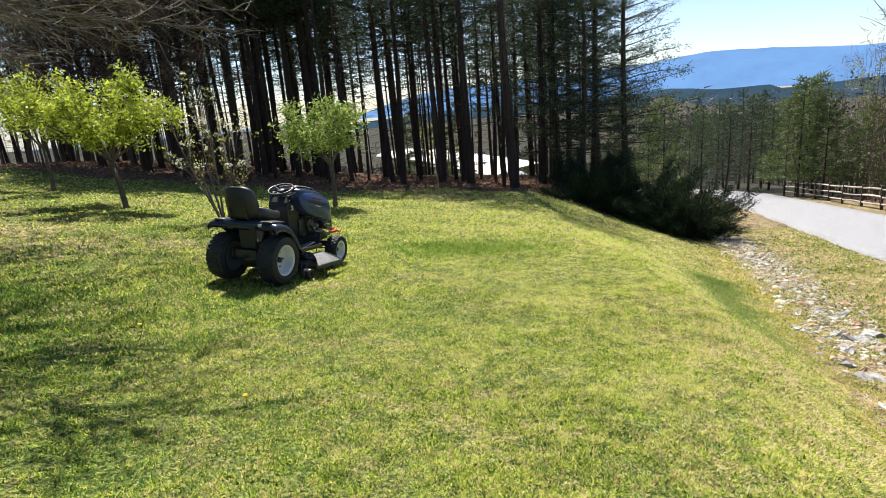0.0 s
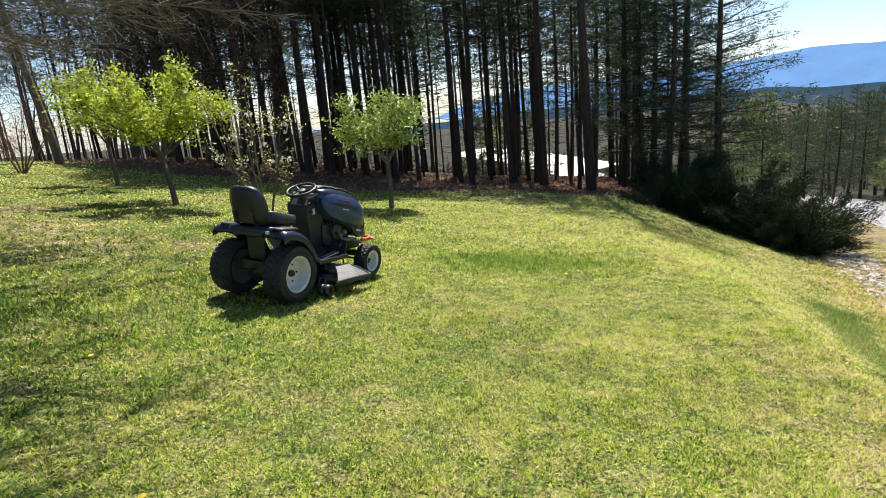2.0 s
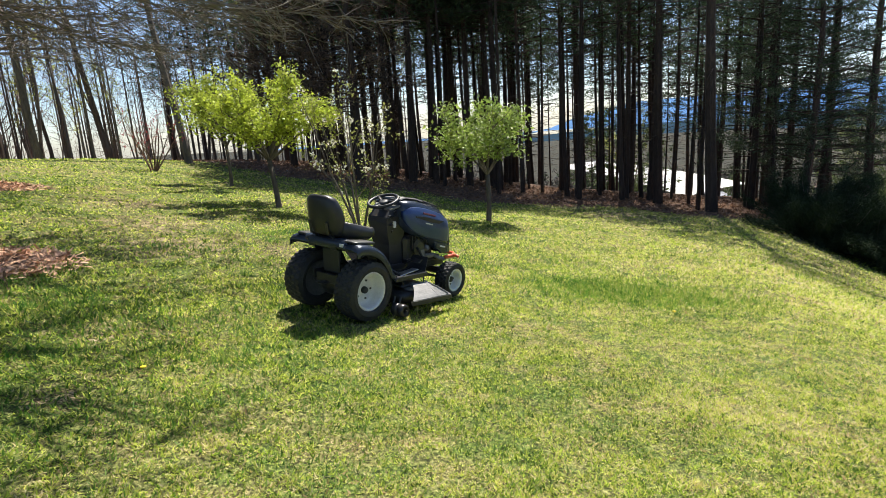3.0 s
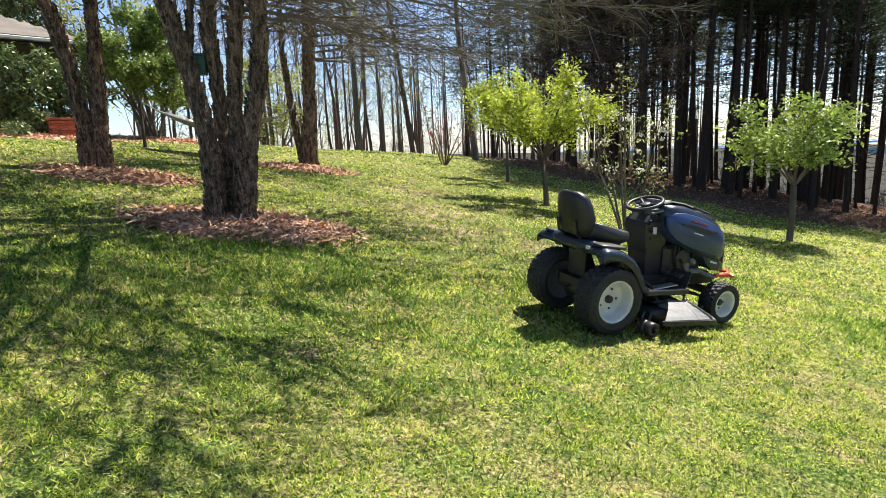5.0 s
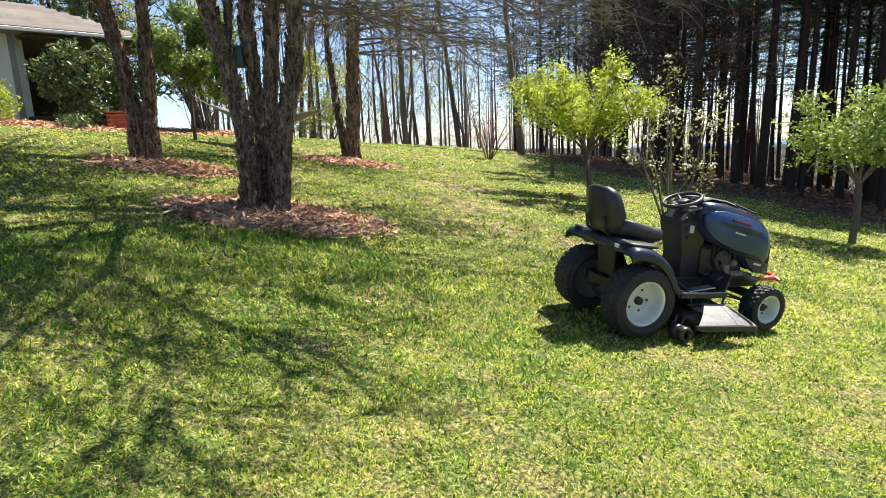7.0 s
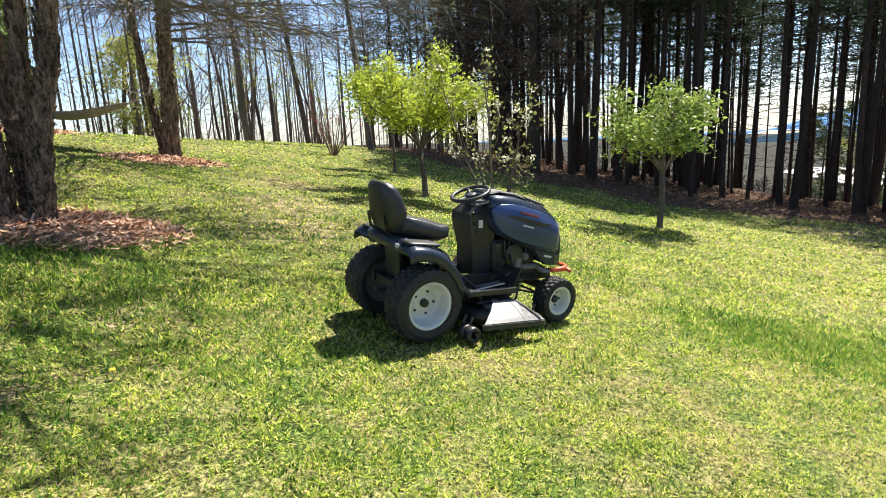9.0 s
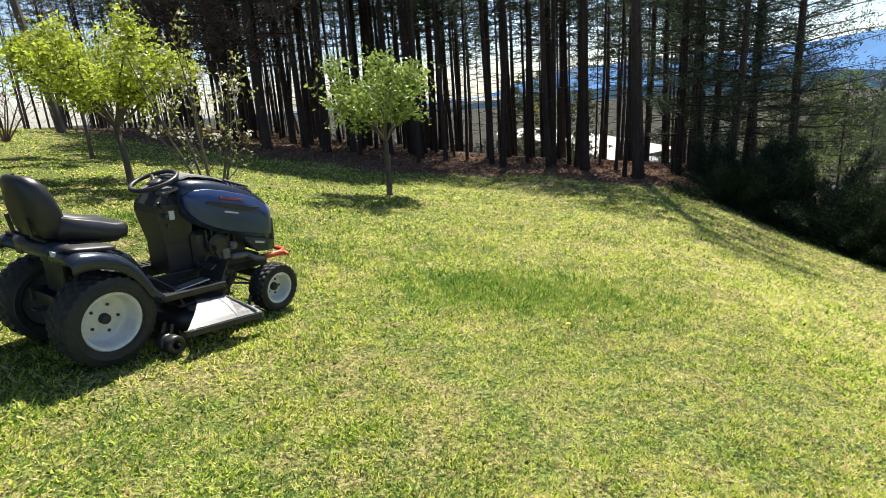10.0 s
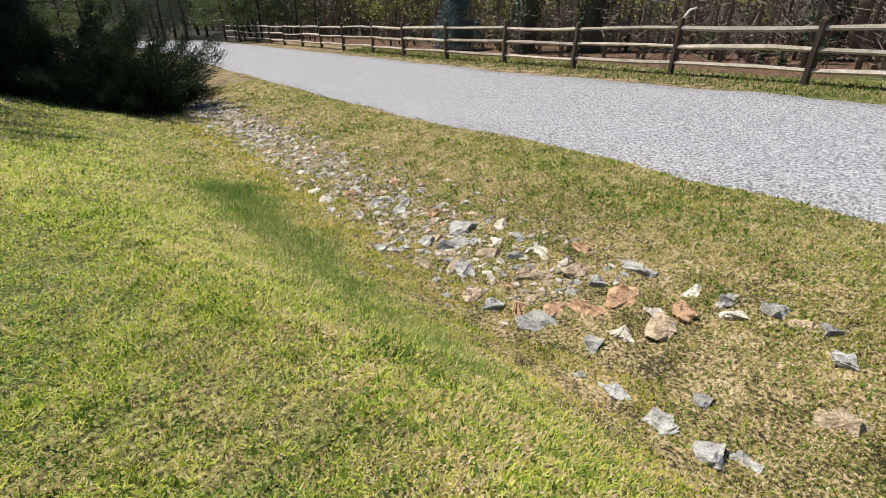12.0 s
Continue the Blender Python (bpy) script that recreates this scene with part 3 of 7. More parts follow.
def bare_tree(name, seed, height, radius, label, bark=BARK_GREY, twig=TWIG_BROWN, buds=None, bud_count=0, stems=1, spread=0.75, levels=3, bud_size=0.05, count=(8, 4, 3), first=0.35):
    """A leafless or budding broadleaf tree."""
    rng = random.Random(seed)
    tree = thing(name, label, "tree")
    trunk, crown, twigs = Geo(), Geo(), []
    for sidx in range(stems):
        lean = Vector((rng.uniform(-0.12, 0.12), rng.uniform(-0.12, 0.12), 1)) if stems == 1 else Vector((rng.uniform(-0.4, 0.4), rng.uniform(-0.4, 0.4), 1))
        main = limb(trunk, rng, (rng.uniform(-0.1, 0.1) * (stems > 1), rng.uniform(-0.1, 0.1) * (stems > 1), -0.2), lean, height, radius, 8, 0.1, 0, 6, 0.12)
        branch_out(crown, rng, *main, levels, spread, 0.42, count, 0.2, -0.05, twigs, first, 0.25)
    part("trunk", trunk, bark, tree)
    tagged(part("branching", crown, twig, tree), kind="stuff")
    if buds is not None:
        spots = [t[0] for t in rng.sample(twigs, min(len(twigs), bud_count))]
        part("foliage", leaf_cloud(rng, spots, 5, 0.16, bud_size * 1.15, "young_foliage", buds), None, tree)
    return tree


def place(tree, x, y, turn=0.0, size=1.0, copy=True, sink=0.05):
    m = pose(x, y, hz(x, y) - sink, 0, 0, turn) @ Matrix.Diagonal((size, size, size, 1))
    if copy:
        ob = copy_thing(tree, m)
        ob.matrix_basis = m
        return ob
    tree.matrix_basis = m
    return tree


rng = random.Random(11)
PINE_LABELS = ("tall dark-barked pine with bare lower trunk", "tall slender forest pine with dead lower snags", "straight pine with a thin high crown", "stout tall pine at the wood edge")
pines = [pine_tree("pine_tree", 20 + k, 14 + 1.0 * k, (0.07, 0.085, 0.11, 0.175)[k], (0.52, 0.5, 0.46, 0.42)[k], PINE_LABELS[k], dense=(0.68, 0.7, 0.82, 0.86)[k], reach=(2.0, 2.2, 2.4, 2.7)[k], per=5, needle=(0.28, 0.028)) for k in range(4)]
edge_pine = pine_tree("pine_tree", 31, 13, 0.17, 0.1, "broad-branched pine with foliage low down at the wood edge", dense=1.0, reach=3.3, per=26, needle=(0.13, 0.013))
full_pine = pine_tree("pine_tree", 41, 17, 0.15, 0.45, "tall forest pine with a full dark crown", dense=1.25, reach=3.3, per=9, needle=(0.3, 0.04))
brown_pine = pine_tree("pine_tree", 37, 14, 0.2, 0.2, "broad pine thick with dead brown branches at the wood edge", DEAD_NEEDLES, 0.95, 3.4, 12, (0.3, 0.022))
# pines that can be told apart in the front row
FRONT = [(3.3, 24.3, 3, 1.1), (2.9, 24.9, 1, 0.9), (1.4, 29.0, 3, 0.95), (0.2, 27.8, 2, 1.0), (-0.9, 31.5, 1, 1.0), (4.9, 27.2, 1, 1.0), (5.6, 26.3, 0, 1.0), (-2.2, 28.6, 2, 1.0), (-4.9, 26.4, 1, 1.0), (-7.6, 27.2, 0, 1.1), (-3.6, 30.4, 0, 1.0),
         (-5.9, 30.0, 3, 1.0), (-7.4, 30.8, 1, 1.0), (-9.3, 27.6, 3, 1.05), (-10.3, 29.5, 2, 1.0), (-12.4, 28.0, 3, 1.1), (-13.6, 30.4, 0, 1.0), (2.4, 31.0, 0, 1.0), (3.9, 30.0, 2, 0.9), (-6.2, 33.0, 2, 1.0)]
used = []
first_use = set()
for x, y, k, size in FRONT:
    place(pines[k], x, y, rng.uniform(0, 360), size, k in first_use)
    first_use.add(k)
    used.append((x, y))
tries = 0
while len(used) < 178 and tries < 6000:
    tries += 1
    x, y = rng.uniform(-34, 9), 26.5 + 23 * rng.random() ** 0.85
    if y < 26.5 - 0.25 * x * (x < 0) + 0.2 * max(0, x) or min(math.hypot(x - a, y - b) for a, b in used) < 1.2:
        continue
    used.append((x, y))
    place(pines[rng.randrange(4)], x, y, rng.uniform(0, 360), rng.uniform(0.8, 1.1))
for k, (x, y, size) in enumerate([(9.2, 27.6, 1.05), (7.9, 28.8, 1.0), (6.4, 25.4, 0.85), (7.2, 31, 1.0), (9.3, 32.5, 1.0), (7.6, 35.5, 1.1), (5.0, 26.8, 0.85)]):
    place(edge_pine, x, y, 70 * k, size, k > 0)
for k, (x, y, size) in enumerate([(-5.3, 28.4, 1.0), (-7.0, 29.4, 1.05), (-8.5, 28.7, 0.95), (-10.6, 28.3, 1.0), (-12.0, 30.0, 1.05), (-6.6, 31.7, 1.0), (-9.2, 31.9, 1.05), (-14.6, 31.0, 1.0)]):
    place(full_pine, x, y, 83 * k, size, k > 0)
for k, (x, y, size) in enumerate([(-10.8, 25.2, 1.0), (-13.6, 27.4, 1.05), (-16.8, 29.5, 0.9)]):
    place(brown_pine, x, y, 110 * k, size, k > 0)


# ---- garden tractor ----
PANEL_BLUE = surface("metallic_blue_paint", (0.025, 0.045, 0.12), (0.05, 0.085, 0.2), 3, 90, 0.3, 0.35, bump=0.03, depth=0.002)
PAINT = surface("gunmetal_paint", (0.022, 0.03, 0.045), (0.05, 0.065, 0.095), 3, 90, 0.27, 0.4, bump=0.03, depth=0.002)
PLASTIC = surface("black_plastic", (0.012, 0.012, 0.013), (0.03, 0.03, 0.032), 8, 160, 0.45, bump=0.15, depth=0.002)
SATIN = surface("satin_black_steel", (0.02, 0.02, 0.021), (0.055, 0.052, 0.05), 7, 60, 0.38, 0.3, bump=0.08, depth=0.003)
VINYL = surface("black_vinyl", (0.012, 0.012, 0.013), (0.026, 0.026, 0.028), 10, 140, 0.42, bump=0.3, depth=0.002)
RUBBER = surface("tyre_rubber", (0.014, 0.014, 0.014), (0.05, 0.048, 0.044), 8, 50, 0.62, bump=0.2, depth=0.003)
RIM_PAINT = surface("pale_grey_rim", (0.5, 0.5, 0.49), (0.7, 0.7, 0.69), 5, 50, 0.4, 0.1, bump=0.05, spread=(0.25, 0.6))
CHROME = surface("bright_steel", (0.4, 0.4, 0.41), (0.6, 0.6, 0.61), 10, 80, 0.3, 0.9, bump=0.02)
# grey of dusty parts; also stands for rim shade and bonnet sheen
DUST_SHADE_SHEEN = surface("dust_shade_sheen_steel", (0.09, 0.09, 0.09), (0.22, 0.215, 0.2), 5, 40, 0.6, 0.1, bump=0.1, depth=0.003)
LENS_CLEAR = surface("headlamp_lens", (0.5, 0.52, 0.55), (0.7, 0.72, 0.74), 10, 80, 0.12, 0.3, bump=0.0)
ORANGE = surface("orange_red_paint", (0.55, 0.07, 0.025), (0.7, 0.13, 0.05), 6, 60, 0.4, bump=0.05)
DECAL_RED = surface("red_decal", (0.18, 0.02, 0.025), (0.26, 0.035, 0.035), 20, 90, 0.4, bump=0.0)
DECAL_WHITE = surface("white_decal", (0.55, 0.55, 0.55), (0.7, 0.7, 0.7), 20, 90, 0.4, bump=0.0)

WHEELBASE, R_REAR, R_FRONT = 1.42, 0.305, 0.212
heading = Vector((0.342, 0.94, 0))
spot = Vector((-2.438, 7.014, 0))
nose_down = math.degrees(math.atan2(hz(spot.x + heading.x * 1.4, spot.y + heading.y * 1.4) - hz(spot.x, spot.y), 1.4))
side_down = math.degrees(math.atan2(hz(spot.x + 0.4, spot.y - 0.13) - hz(spot.x - 0.4, spot.y + 0.13), 0.84))
tractor = thing("lawn_tractor", "dark gunmetal garden tractor with black seat parked on the lawn", "lawn tractor",
                pose(spot.x, spot.y, hz(spot.x, spot.y) + 0.012, 0, 0, -20.0) @ pose(0, 0, 0, nose_down, -side_down, 0))


def wheel(x, y, radius, width, rim_r, side, lugs):
    """A tyre with tread lugs, a dished rim with bolts and a hub; side: +1 right, -1 left."""
    hub = new("wheel")
    hub.parent = tractor
    hub.location = (x, y, radius)
    h = width / 2
    # one skin: sidewalls and four staggered rows of raised tread blocks
    prof = [(-h * 0.72, rim_r, -1), (-h * 0.95, rim_r + 0.02, -1), (-h, (radius + rim_r) / 2, -1), (-h * 0.95, radius - 0.05, -1)]
    for row, (x0, x1) in enumerate(((-0.86, -0.47), (-0.42, -0.03), (0.03, 0.42), (0.47, 0.86))):
        floor = radius - (0.011 if row in (1, 2) else 0.018)
        prof += [(x0 * h, floor, -1), (x0 * h + 0.003, floor, row), (x1 * h - 0.003, floor, row), (x1 * h, floor, -1)]
    prof += [(h * 0.95, radius - 0.05, -1), (h, (radius + rim_r) / 2, -1), (h * 0.95, rim_r + 0.02, -1), (h * 0.72, rim_r, -1)]
    g = Geo()
    segs, n = lugs * 4, len(prof)
    for i in range(segs):
        a = 2 * math.pi * i / segs
        for px, pr, row in prof:
            r = pr + (0.009 if row >= 0 and (i + 2 * (row % 2)) % 4 < 2 else 0)
            g.v.append(Vector((px, math.cos(a) * r, math.sin(a) * r)))
    for i in range(segs):
        for k in range(n - 1):
            p, q = i * n + k, (i + 1) % segs * n + k
            g.f.append((p, q, q + 1, p + 1))
    part("tyre", g, RUBBER, hub, "black rubber turf tyre with block tread", False)
    s = side
    dish = [(s * h * 0.74, rim_r + 0.012), (s * h * 0.82, rim_r + 0.008), (s * h * 0.84, rim_r - 0.002), (s * h * 0.76, rim_r - 0.014), (s * h * 0.5, rim_r - 0.02), (s * h * 0.05, rim_r - 0.026), (-s * h * 0.12, rim_r - 0.036),
            (-s * h * 0.18, rim_r * 0.7), (-s * h * 0.06, rim_r * 0.55), (-s * h * 0.04, rim_r * 0.3), (-s * h * 0.02, 0.0)]
    g = Geo().lathe(dish, 36)
    part("rim", g, RIM_PAINT, hub, "pale grey painted steel rim", True)
    # the inner face is greyed to carry the shade behind the wheel
    g = Geo().lathe([(-s * h * 0.74, rim_r + 0.012), (-s * h * 0.5, rim_r - 0.02), (-s * h * 0.3, rim_r * 0.6), (-s * h * 0.3, 0.0)], 30)
    part("rim_back", g, DUST_SHADE_SHEEN, hub, "inner face of the rim, its shade put into a dull grey", True)
    g = Geo().lathe([(-s * h * 0.05, 0.036), (s * h * 0.2, 0.034), (s * h * 0.28, 0.026), (s * h * 0.28, 0.0)], 16)
    part("hub_cap", g, PLASTIC, hub, "black hub cap", True)
    for k in range(5):
        a = 2 * math.pi * k / 5
        g = Geo().lathe([(-s * h * 0.14, 0.011), (s * h * 0.02, 0.011), (s * h * 0.04, 0.0)], 6, (0, math.cos(a) * rim_r * 0.5, math.sin(a) * rim_r * 0.5))
        part("bolt", g, SATIN, hub)
    return hub


for side in (1, -1):
    wheel(side * 0.375, 0, R_REAR, 0.26, 0.187, side, 30)
    wheel(side * 0.39, WHEELBASE, R_FRONT, 0.185, 0.126, side, 24)


def arch_ring(y, w, base, top, soft):
    """Cross-section of the bonnet: straight flanks and a rounded crown."""
    half = [(w, base), (w * 1.02, base + 0.5 * (top - base)), (w * 0.99, top - soft), (w * 0.94, top - soft * 0.45), (w * 0.8, top - soft * 0.13), (w * 0.5, top - soft * 0.02), (w * 0.2, top)]
    return [(x, y, z) for x, z in half] + [(-x, y, z) for x, z in half[::-1]]


# bonnet, grille and dash
g = Geo().loft([arch_ring(0.79, 0.215, 0.9, 1.14, 0.08), arch_ring(0.82, 0.24, 0.86, 1.16, 0.08), arch_ring(0.9, 0.258, 0.8, 1.17, 0.09), arch_ring(1.05, 0.27, 0.73, 1.158, 0.1), arch_ring(1.2, 0.275, 0.69, 1.125, 0.11),
                arch_ring(1.29, 0.274, 0.62, 1.1, 0.12), arch_ring(1.38, 0.27, 0.53, 1.07, 0.12), arch_ring(1.48, 0.258, 0.51, 1.02, 0.12), arch_ring(1.56, 0.235, 0.5, 0.965, 0.12), arch_ring(1.605, 0.205, 0.51, 0.9, 0.12), arch_ring(1.62, 0.17, 0.55, 0.84, 0.1)])
part("hood", g, PAINT, tractor, "glossy gunmetal bonnet", True)
# the bonnet top's reflection is put in as a paler grey strip
g = Geo().loft([[(-w, y, z - 0.012), (w, y, z - 0.012), (w * 0.93, y, z), (-w * 0.93, y, z)] for w, y, z in ((0.14, 0.83, 1.178), (0.15, 0.92, 1.2), (0.16, 1.08, 1.182), (0.165, 1.19, 1.152))])
part("hood_crown", g, DUST_SHADE_SHEEN, tractor, "raised centre of the bonnet, a sheen put into its pale grey")
for s in (1, -1):
    g = Geo().loft([[(s * 0.09, y, z - 0.02), (s * 0.09, y, z + 0.004), (s * 0.18, y, z - 0.004), (s * 0.225, y, z - 0.03), (s * 0.225, y, z - 0.05)] for y, z in ((1.18, 1.14), (1.3, 1.11), (1.42, 1.068))])
    part("vent_base", g, PAINT, tractor)
    for k in range(6):
        y = 1.205 + k * 0.037
        g = Geo().box((s * 0.165, y, 1.142 - (y - 1.21) * 0.29), (0.1, 0.017, 0.016), Matrix.Rotation(s * 0.2, 3, "Y"), 0.004)
        part("vent_slot", g, PLASTIC, tractor, "black hood vent slot")
for s in (1, -1):
    # sculpted flank panel in two sweeps with a dark slot between them
    g = Geo()
    rows = []
    for y, x, low, high in ((0.785, 0.215, 0.95, 1.04), (0.81, 0.24, 0.895, 1.07), (0.88, 0.257, 0.825, 1.09), (0.98, 0.266, 0.775, 1.09), (1.12, 0.275, 0.725, 1.065), (1.3, 0.274, 0.685, 1.02), (1.42, 0.266, 0.66, 0.98), (1.52, 0.248, 0.64, 0.92), (1.575, 0.228, 0.635, 0.86)):
        mid = low + 0.5 * (high - low)
        rows.append([(s * (x - 0.02), y, high + 0.012), (s * (x + 0.006), y, high), (s * (x + 0.02), y, mid + 0.05), (s * (x + 0.024), y, mid - 0.01), (s * (x + 0.013), y, low + 0.02), (s * (x - 0.006), y, low), (s * (x - 0.03), y, mid)])
    g.loft(rows)
    part("side_panel", g, PANEL_BLUE, tractor, "raised metallic blue flank panel", True)
    g = Geo().loft([[(s * (x - 0.01), y, z - h), (s * (x + 0.006), y, z - h * 0.9), (s * (x + 0.006), y, z + h), (s * (x - 0.01), y, z + h)] for x, y, z, h in ((0.285, 0.93, 0.99, 0.006), (0.294, 1.06, 0.965, 0.02), (0.297, 1.2, 0.93, 0.024), (0.294, 1.32, 0.905, 0.02), (0.286, 1.42, 0.91, 0.006))])
    part("side_slot", g, PLASTIC, tractor, "black scooped air slot")
    g = Geo().box((s * 0.288, 1.16, 1.005), (0.012, 0.22, 0.022), Matrix.Rotation(-0.19, 3, "X") @ Matrix.Rotation(s * -0.3, 3, "Y"), 0.003)
    part("decal", g, DECAL_RED, tractor, "dull red name strip")
    g = Geo().box((s * 0.3, 1.14, 0.897), (0.006, 0.13, 0.014), Matrix.Rotation(-0.2, 3, "X"), 0.002)
    part("decal", g, DECAL_WHITE, tractor, "thin white lettering bar")
    g = Geo().loft([[(s * (x - 0.02), y, lo), (s * (x + 0.008), y, lo + 0.01), (s * (x + 0.008), y, hi - 0.008), (s * (x - 0.02), y, hi)] for x, y, lo, hi in ((0.272, 1.25, 0.655, 0.68), (0.276, 1.3, 0.58, 0.668), (0.275, 1.38, 0.515, 0.65), (0.264, 1.5, 0.5, 0.625), (0.24, 1.585, 0.497, 0.6))])
    part("side_screen", g, PAINT, tractor, "dark lower nose panel")
    g = Geo().loft([[(s * (x - 0.008), y, lo), (s * (x + 0.004), y, lo + 0.004), (s * (x + 0.004), y, hi), (s * (x - 0.008), y, hi)] for x, y, lo, hi in ((0.283, 1.3, 0.61, 0.645), (0.282, 1.38, 0.565, 0.625), (0.271, 1.51, 0.55, 0.598))])
    part("screen_inset", g, PLASTIC, tractor)
    g = Geo().box((s * 0.286, 1.4, 0.602), (0.006, 0.1, 0.02), Matrix.Rotation(-0.2, 3, "X"), 0.003)
    part("decal", g, DECAL_WHITE, tractor, "small pale lettering bar")
    g = Geo().loft([[(s * 0.03, 1.61, 0.85), (s * 0.17, 1.6, 0.86), (s * 0.165, 1.606, 0.76), (s * 0.03, 1.615, 0.74)], [(s * 0.03, 1.634, 0.84), (s * 0.165, 1.62, 0.85), (s * 0.16, 1.624, 0.77), (s * 0.03, 1.636, 0.75)]])
    part("headlight", g, LENS_CLEAR, tractor, "clear headlamp lens")
    g = Geo().loft([[(s * 0.236, 1.54, 0.935), (s * 0.252, 1.53, 0.86), (s * 0.24, 1.55, 0.83), (s * 0.22, 1.57, 0.86)], [(s * 0.205, 1.602, 0.9), (s * 0.222, 1.6, 0.84), (s * 0.215, 1.606, 0.8), (s * 0.19, 1.62, 0.83)]])
    part("headlight", g, LENS_CLEAR, tractor, "clear corner headlamp lens")
    g = Geo().box((s * 0.216, 1.6, 0.68), (0.03, 0.03, 0.22), None, 0.008)
    part("nose_post", g, PLASTIC, tractor)
g = Geo().box((0, 1.6, 0.62), (0.38, 0.04, 0.26), None, 0.015)
for k in range(7):
    g.box((0, 1.625, 0.53 + k * 0.033), (0.32, 0.014, 0.012), None, 0.003)
part("grille", g, PLASTIC, tractor, "black slatted front grille")
g = Geo().loft([[(-w, y0, z0), (w, y0, z0), (w * 1.1, y1, z0), (-w * 1.1, y1, z0)] for w, y0, y1, z0 in ((0.12, 0.66, 0.88, 0.42), (0.12, 0.66, 0.88, 0.66), (0.13, 0.63, 0.88, 0.8), (0.14, 0.61, 0.88, 0.92), (0.14, 0.62, 0.88, 0.98), (0.11, 0.69, 0.88, 1.05))])
part("dashboard", g, PLASTIC, tractor, "black plastic dash tower")
g = Geo().loft([[(-w, y, z - 0.02), (w, y, z - 0.02), (w, y, z), (-w, y, z)] for w, y, z in ((0.12, 0.7, 1.07), (0.17, 0.77, 1.11), (0.2, 0.84, 1.14))])
part("dash_panel", g, DUST_SHADE_SHEEN, tractor, "light grey dash top panel")
g = Geo().box((0.15, 0.72, 0.9), (0.014, 0.045, 0.07), None, 0.003)
part("switch_plate", g, DECAL_WHITE, tractor, "small pale control plate")
g = Geo().lathe([(0, 0.02), (0.012, 0.02), (0.03, 0.012), (0.03, 0)], 12, (0.14, 0.67, 0.9)).box((0.145, 0.69, 0.82), (0.012, 0.03, 0.03), None, 0.003)
part("ignition_switch", g, SATIN, tractor)
g = Geo().tube([(0.13, 0.66, 0.95), (0.2, 0.6, 1.0)], [0.008, 0.008], 8).lathe([(-0.015, 0.012), (0, 0.019), (0.015, 0.012)], 10, (0.202, 0.597, 1.003))
part("throttle_lever", g, PLASTIC, tractor)
g = Geo().tube([(0.13, 0.72, 0.97), (0.2, 0.68, 1.04), (0.205, 0.66, 1.06)], [0.007, 0.007, 0.012], 8)
part("choke_lever", g, PLASTIC, tractor)

# steering wheel
steer = new("steering_wheel")
steer.parent = tractor
steer.matrix_local = pose(0, 0.71, 1.125, 22, 0, 0)
ring = [(0.165 + 0.018 * math.cos(a), 0.017 * math.sin(a)) for a in [k * math.pi / 4 for k in range(8)]]
g = Geo().lathe([(z, r) for r, z in ring], 40, axis="Z", closed=True)
part("rim", g, PLASTIC, steer, "black steering rim", True)
g = Geo().lathe([(-0.06, 0.035), (-0.03, 0.055), (-0.006, 0.055), (0.002, 0.035), (0.002, 0)], 16, axis="Z")
for a in (0.5, 2.64, 4.71):
    g.tube([(0.03 * math.cos(a), 0.03 * math.sin(a), -0.026), (0.11 * math.cos(a), 0.11 * math.sin(a), -0.02), (0.163 * math.cos(a), 0.163 * math.sin(a), 0)], [0.02, 0.016, 0.014], 6)
part("spokes", g, PLASTIC, steer, "", True)
g = Geo().tube([(0, 0.72, 1.1), (0, 0.75, 1.0), (0, 0.77, 0.9)], [0.032, 0.05, 0.07], 10)
part("steering_column", g, PLASTIC, tractor, "", True)

# seat
seat = new("seat")
seat.parent = tractor


def cushion(cx, cy, cz, w, d, h, turn, bulge):
    """A padded slab with rounded corners."""
    rings = []
    for z, k in ((-h / 2, 0.86), (-h * 0.3, 0.97), (0.0, 1.0), (h * 0.3, 0.96), (h / 2, 0.8), (h / 2 + bulge, 0.4)):
        ring = []
        for i in range(20):
            a = 2 * math.pi * i / 20
            ca, sa = math.cos(a), math.sin(a)
            e = 0.45
            px, py = math.copysign(abs(ca) ** e, ca) * w / 2 * k, math.copysign(abs(sa) ** e, sa) * d / 2 * k
            ring.append(Vector((cx, cy, cz)) + turn @ Vector((px, py, z)))
        rings.append(ring)
    return Geo().loft(rings)


# back: wide and thick at the foot, narrower and rounded at the top, wings turned forward
rings = []
for z, w, back, front in ((0.835, 0.15, -0.13, -0.07), (0.85, 0.185, -0.17, -0.04), (0.92, 0.205, -0.19, -0.03), (1.02, 0.21, -0.205, -0.045), (1.12, 0.203, -0.212, -0.075), (1.19, 0.185, -0.212, -0.105), (1.225, 0.15, -0.205, -0.13), (1.243, 0.09, -0.19, -0.15)):
    deep = front - back
    half = [(0.2, back - 0.006), (0.6, back), (0.9, back + 0.2 * deep), (1.0, back + 0.5 * deep), (0.98, front - 0.08 * deep), (0.88, front + 0.012), (0.7, front - 0.02), (0.25, front - 0.035)]
    rings.append([(w * x, y, z) for x, y in half] + [(-w * x, y, z) for x, y in half[::-1]])
part("backrest", Geo().loft(rings), VINYL, seat, "high black vinyl seat back", True)
rings = []
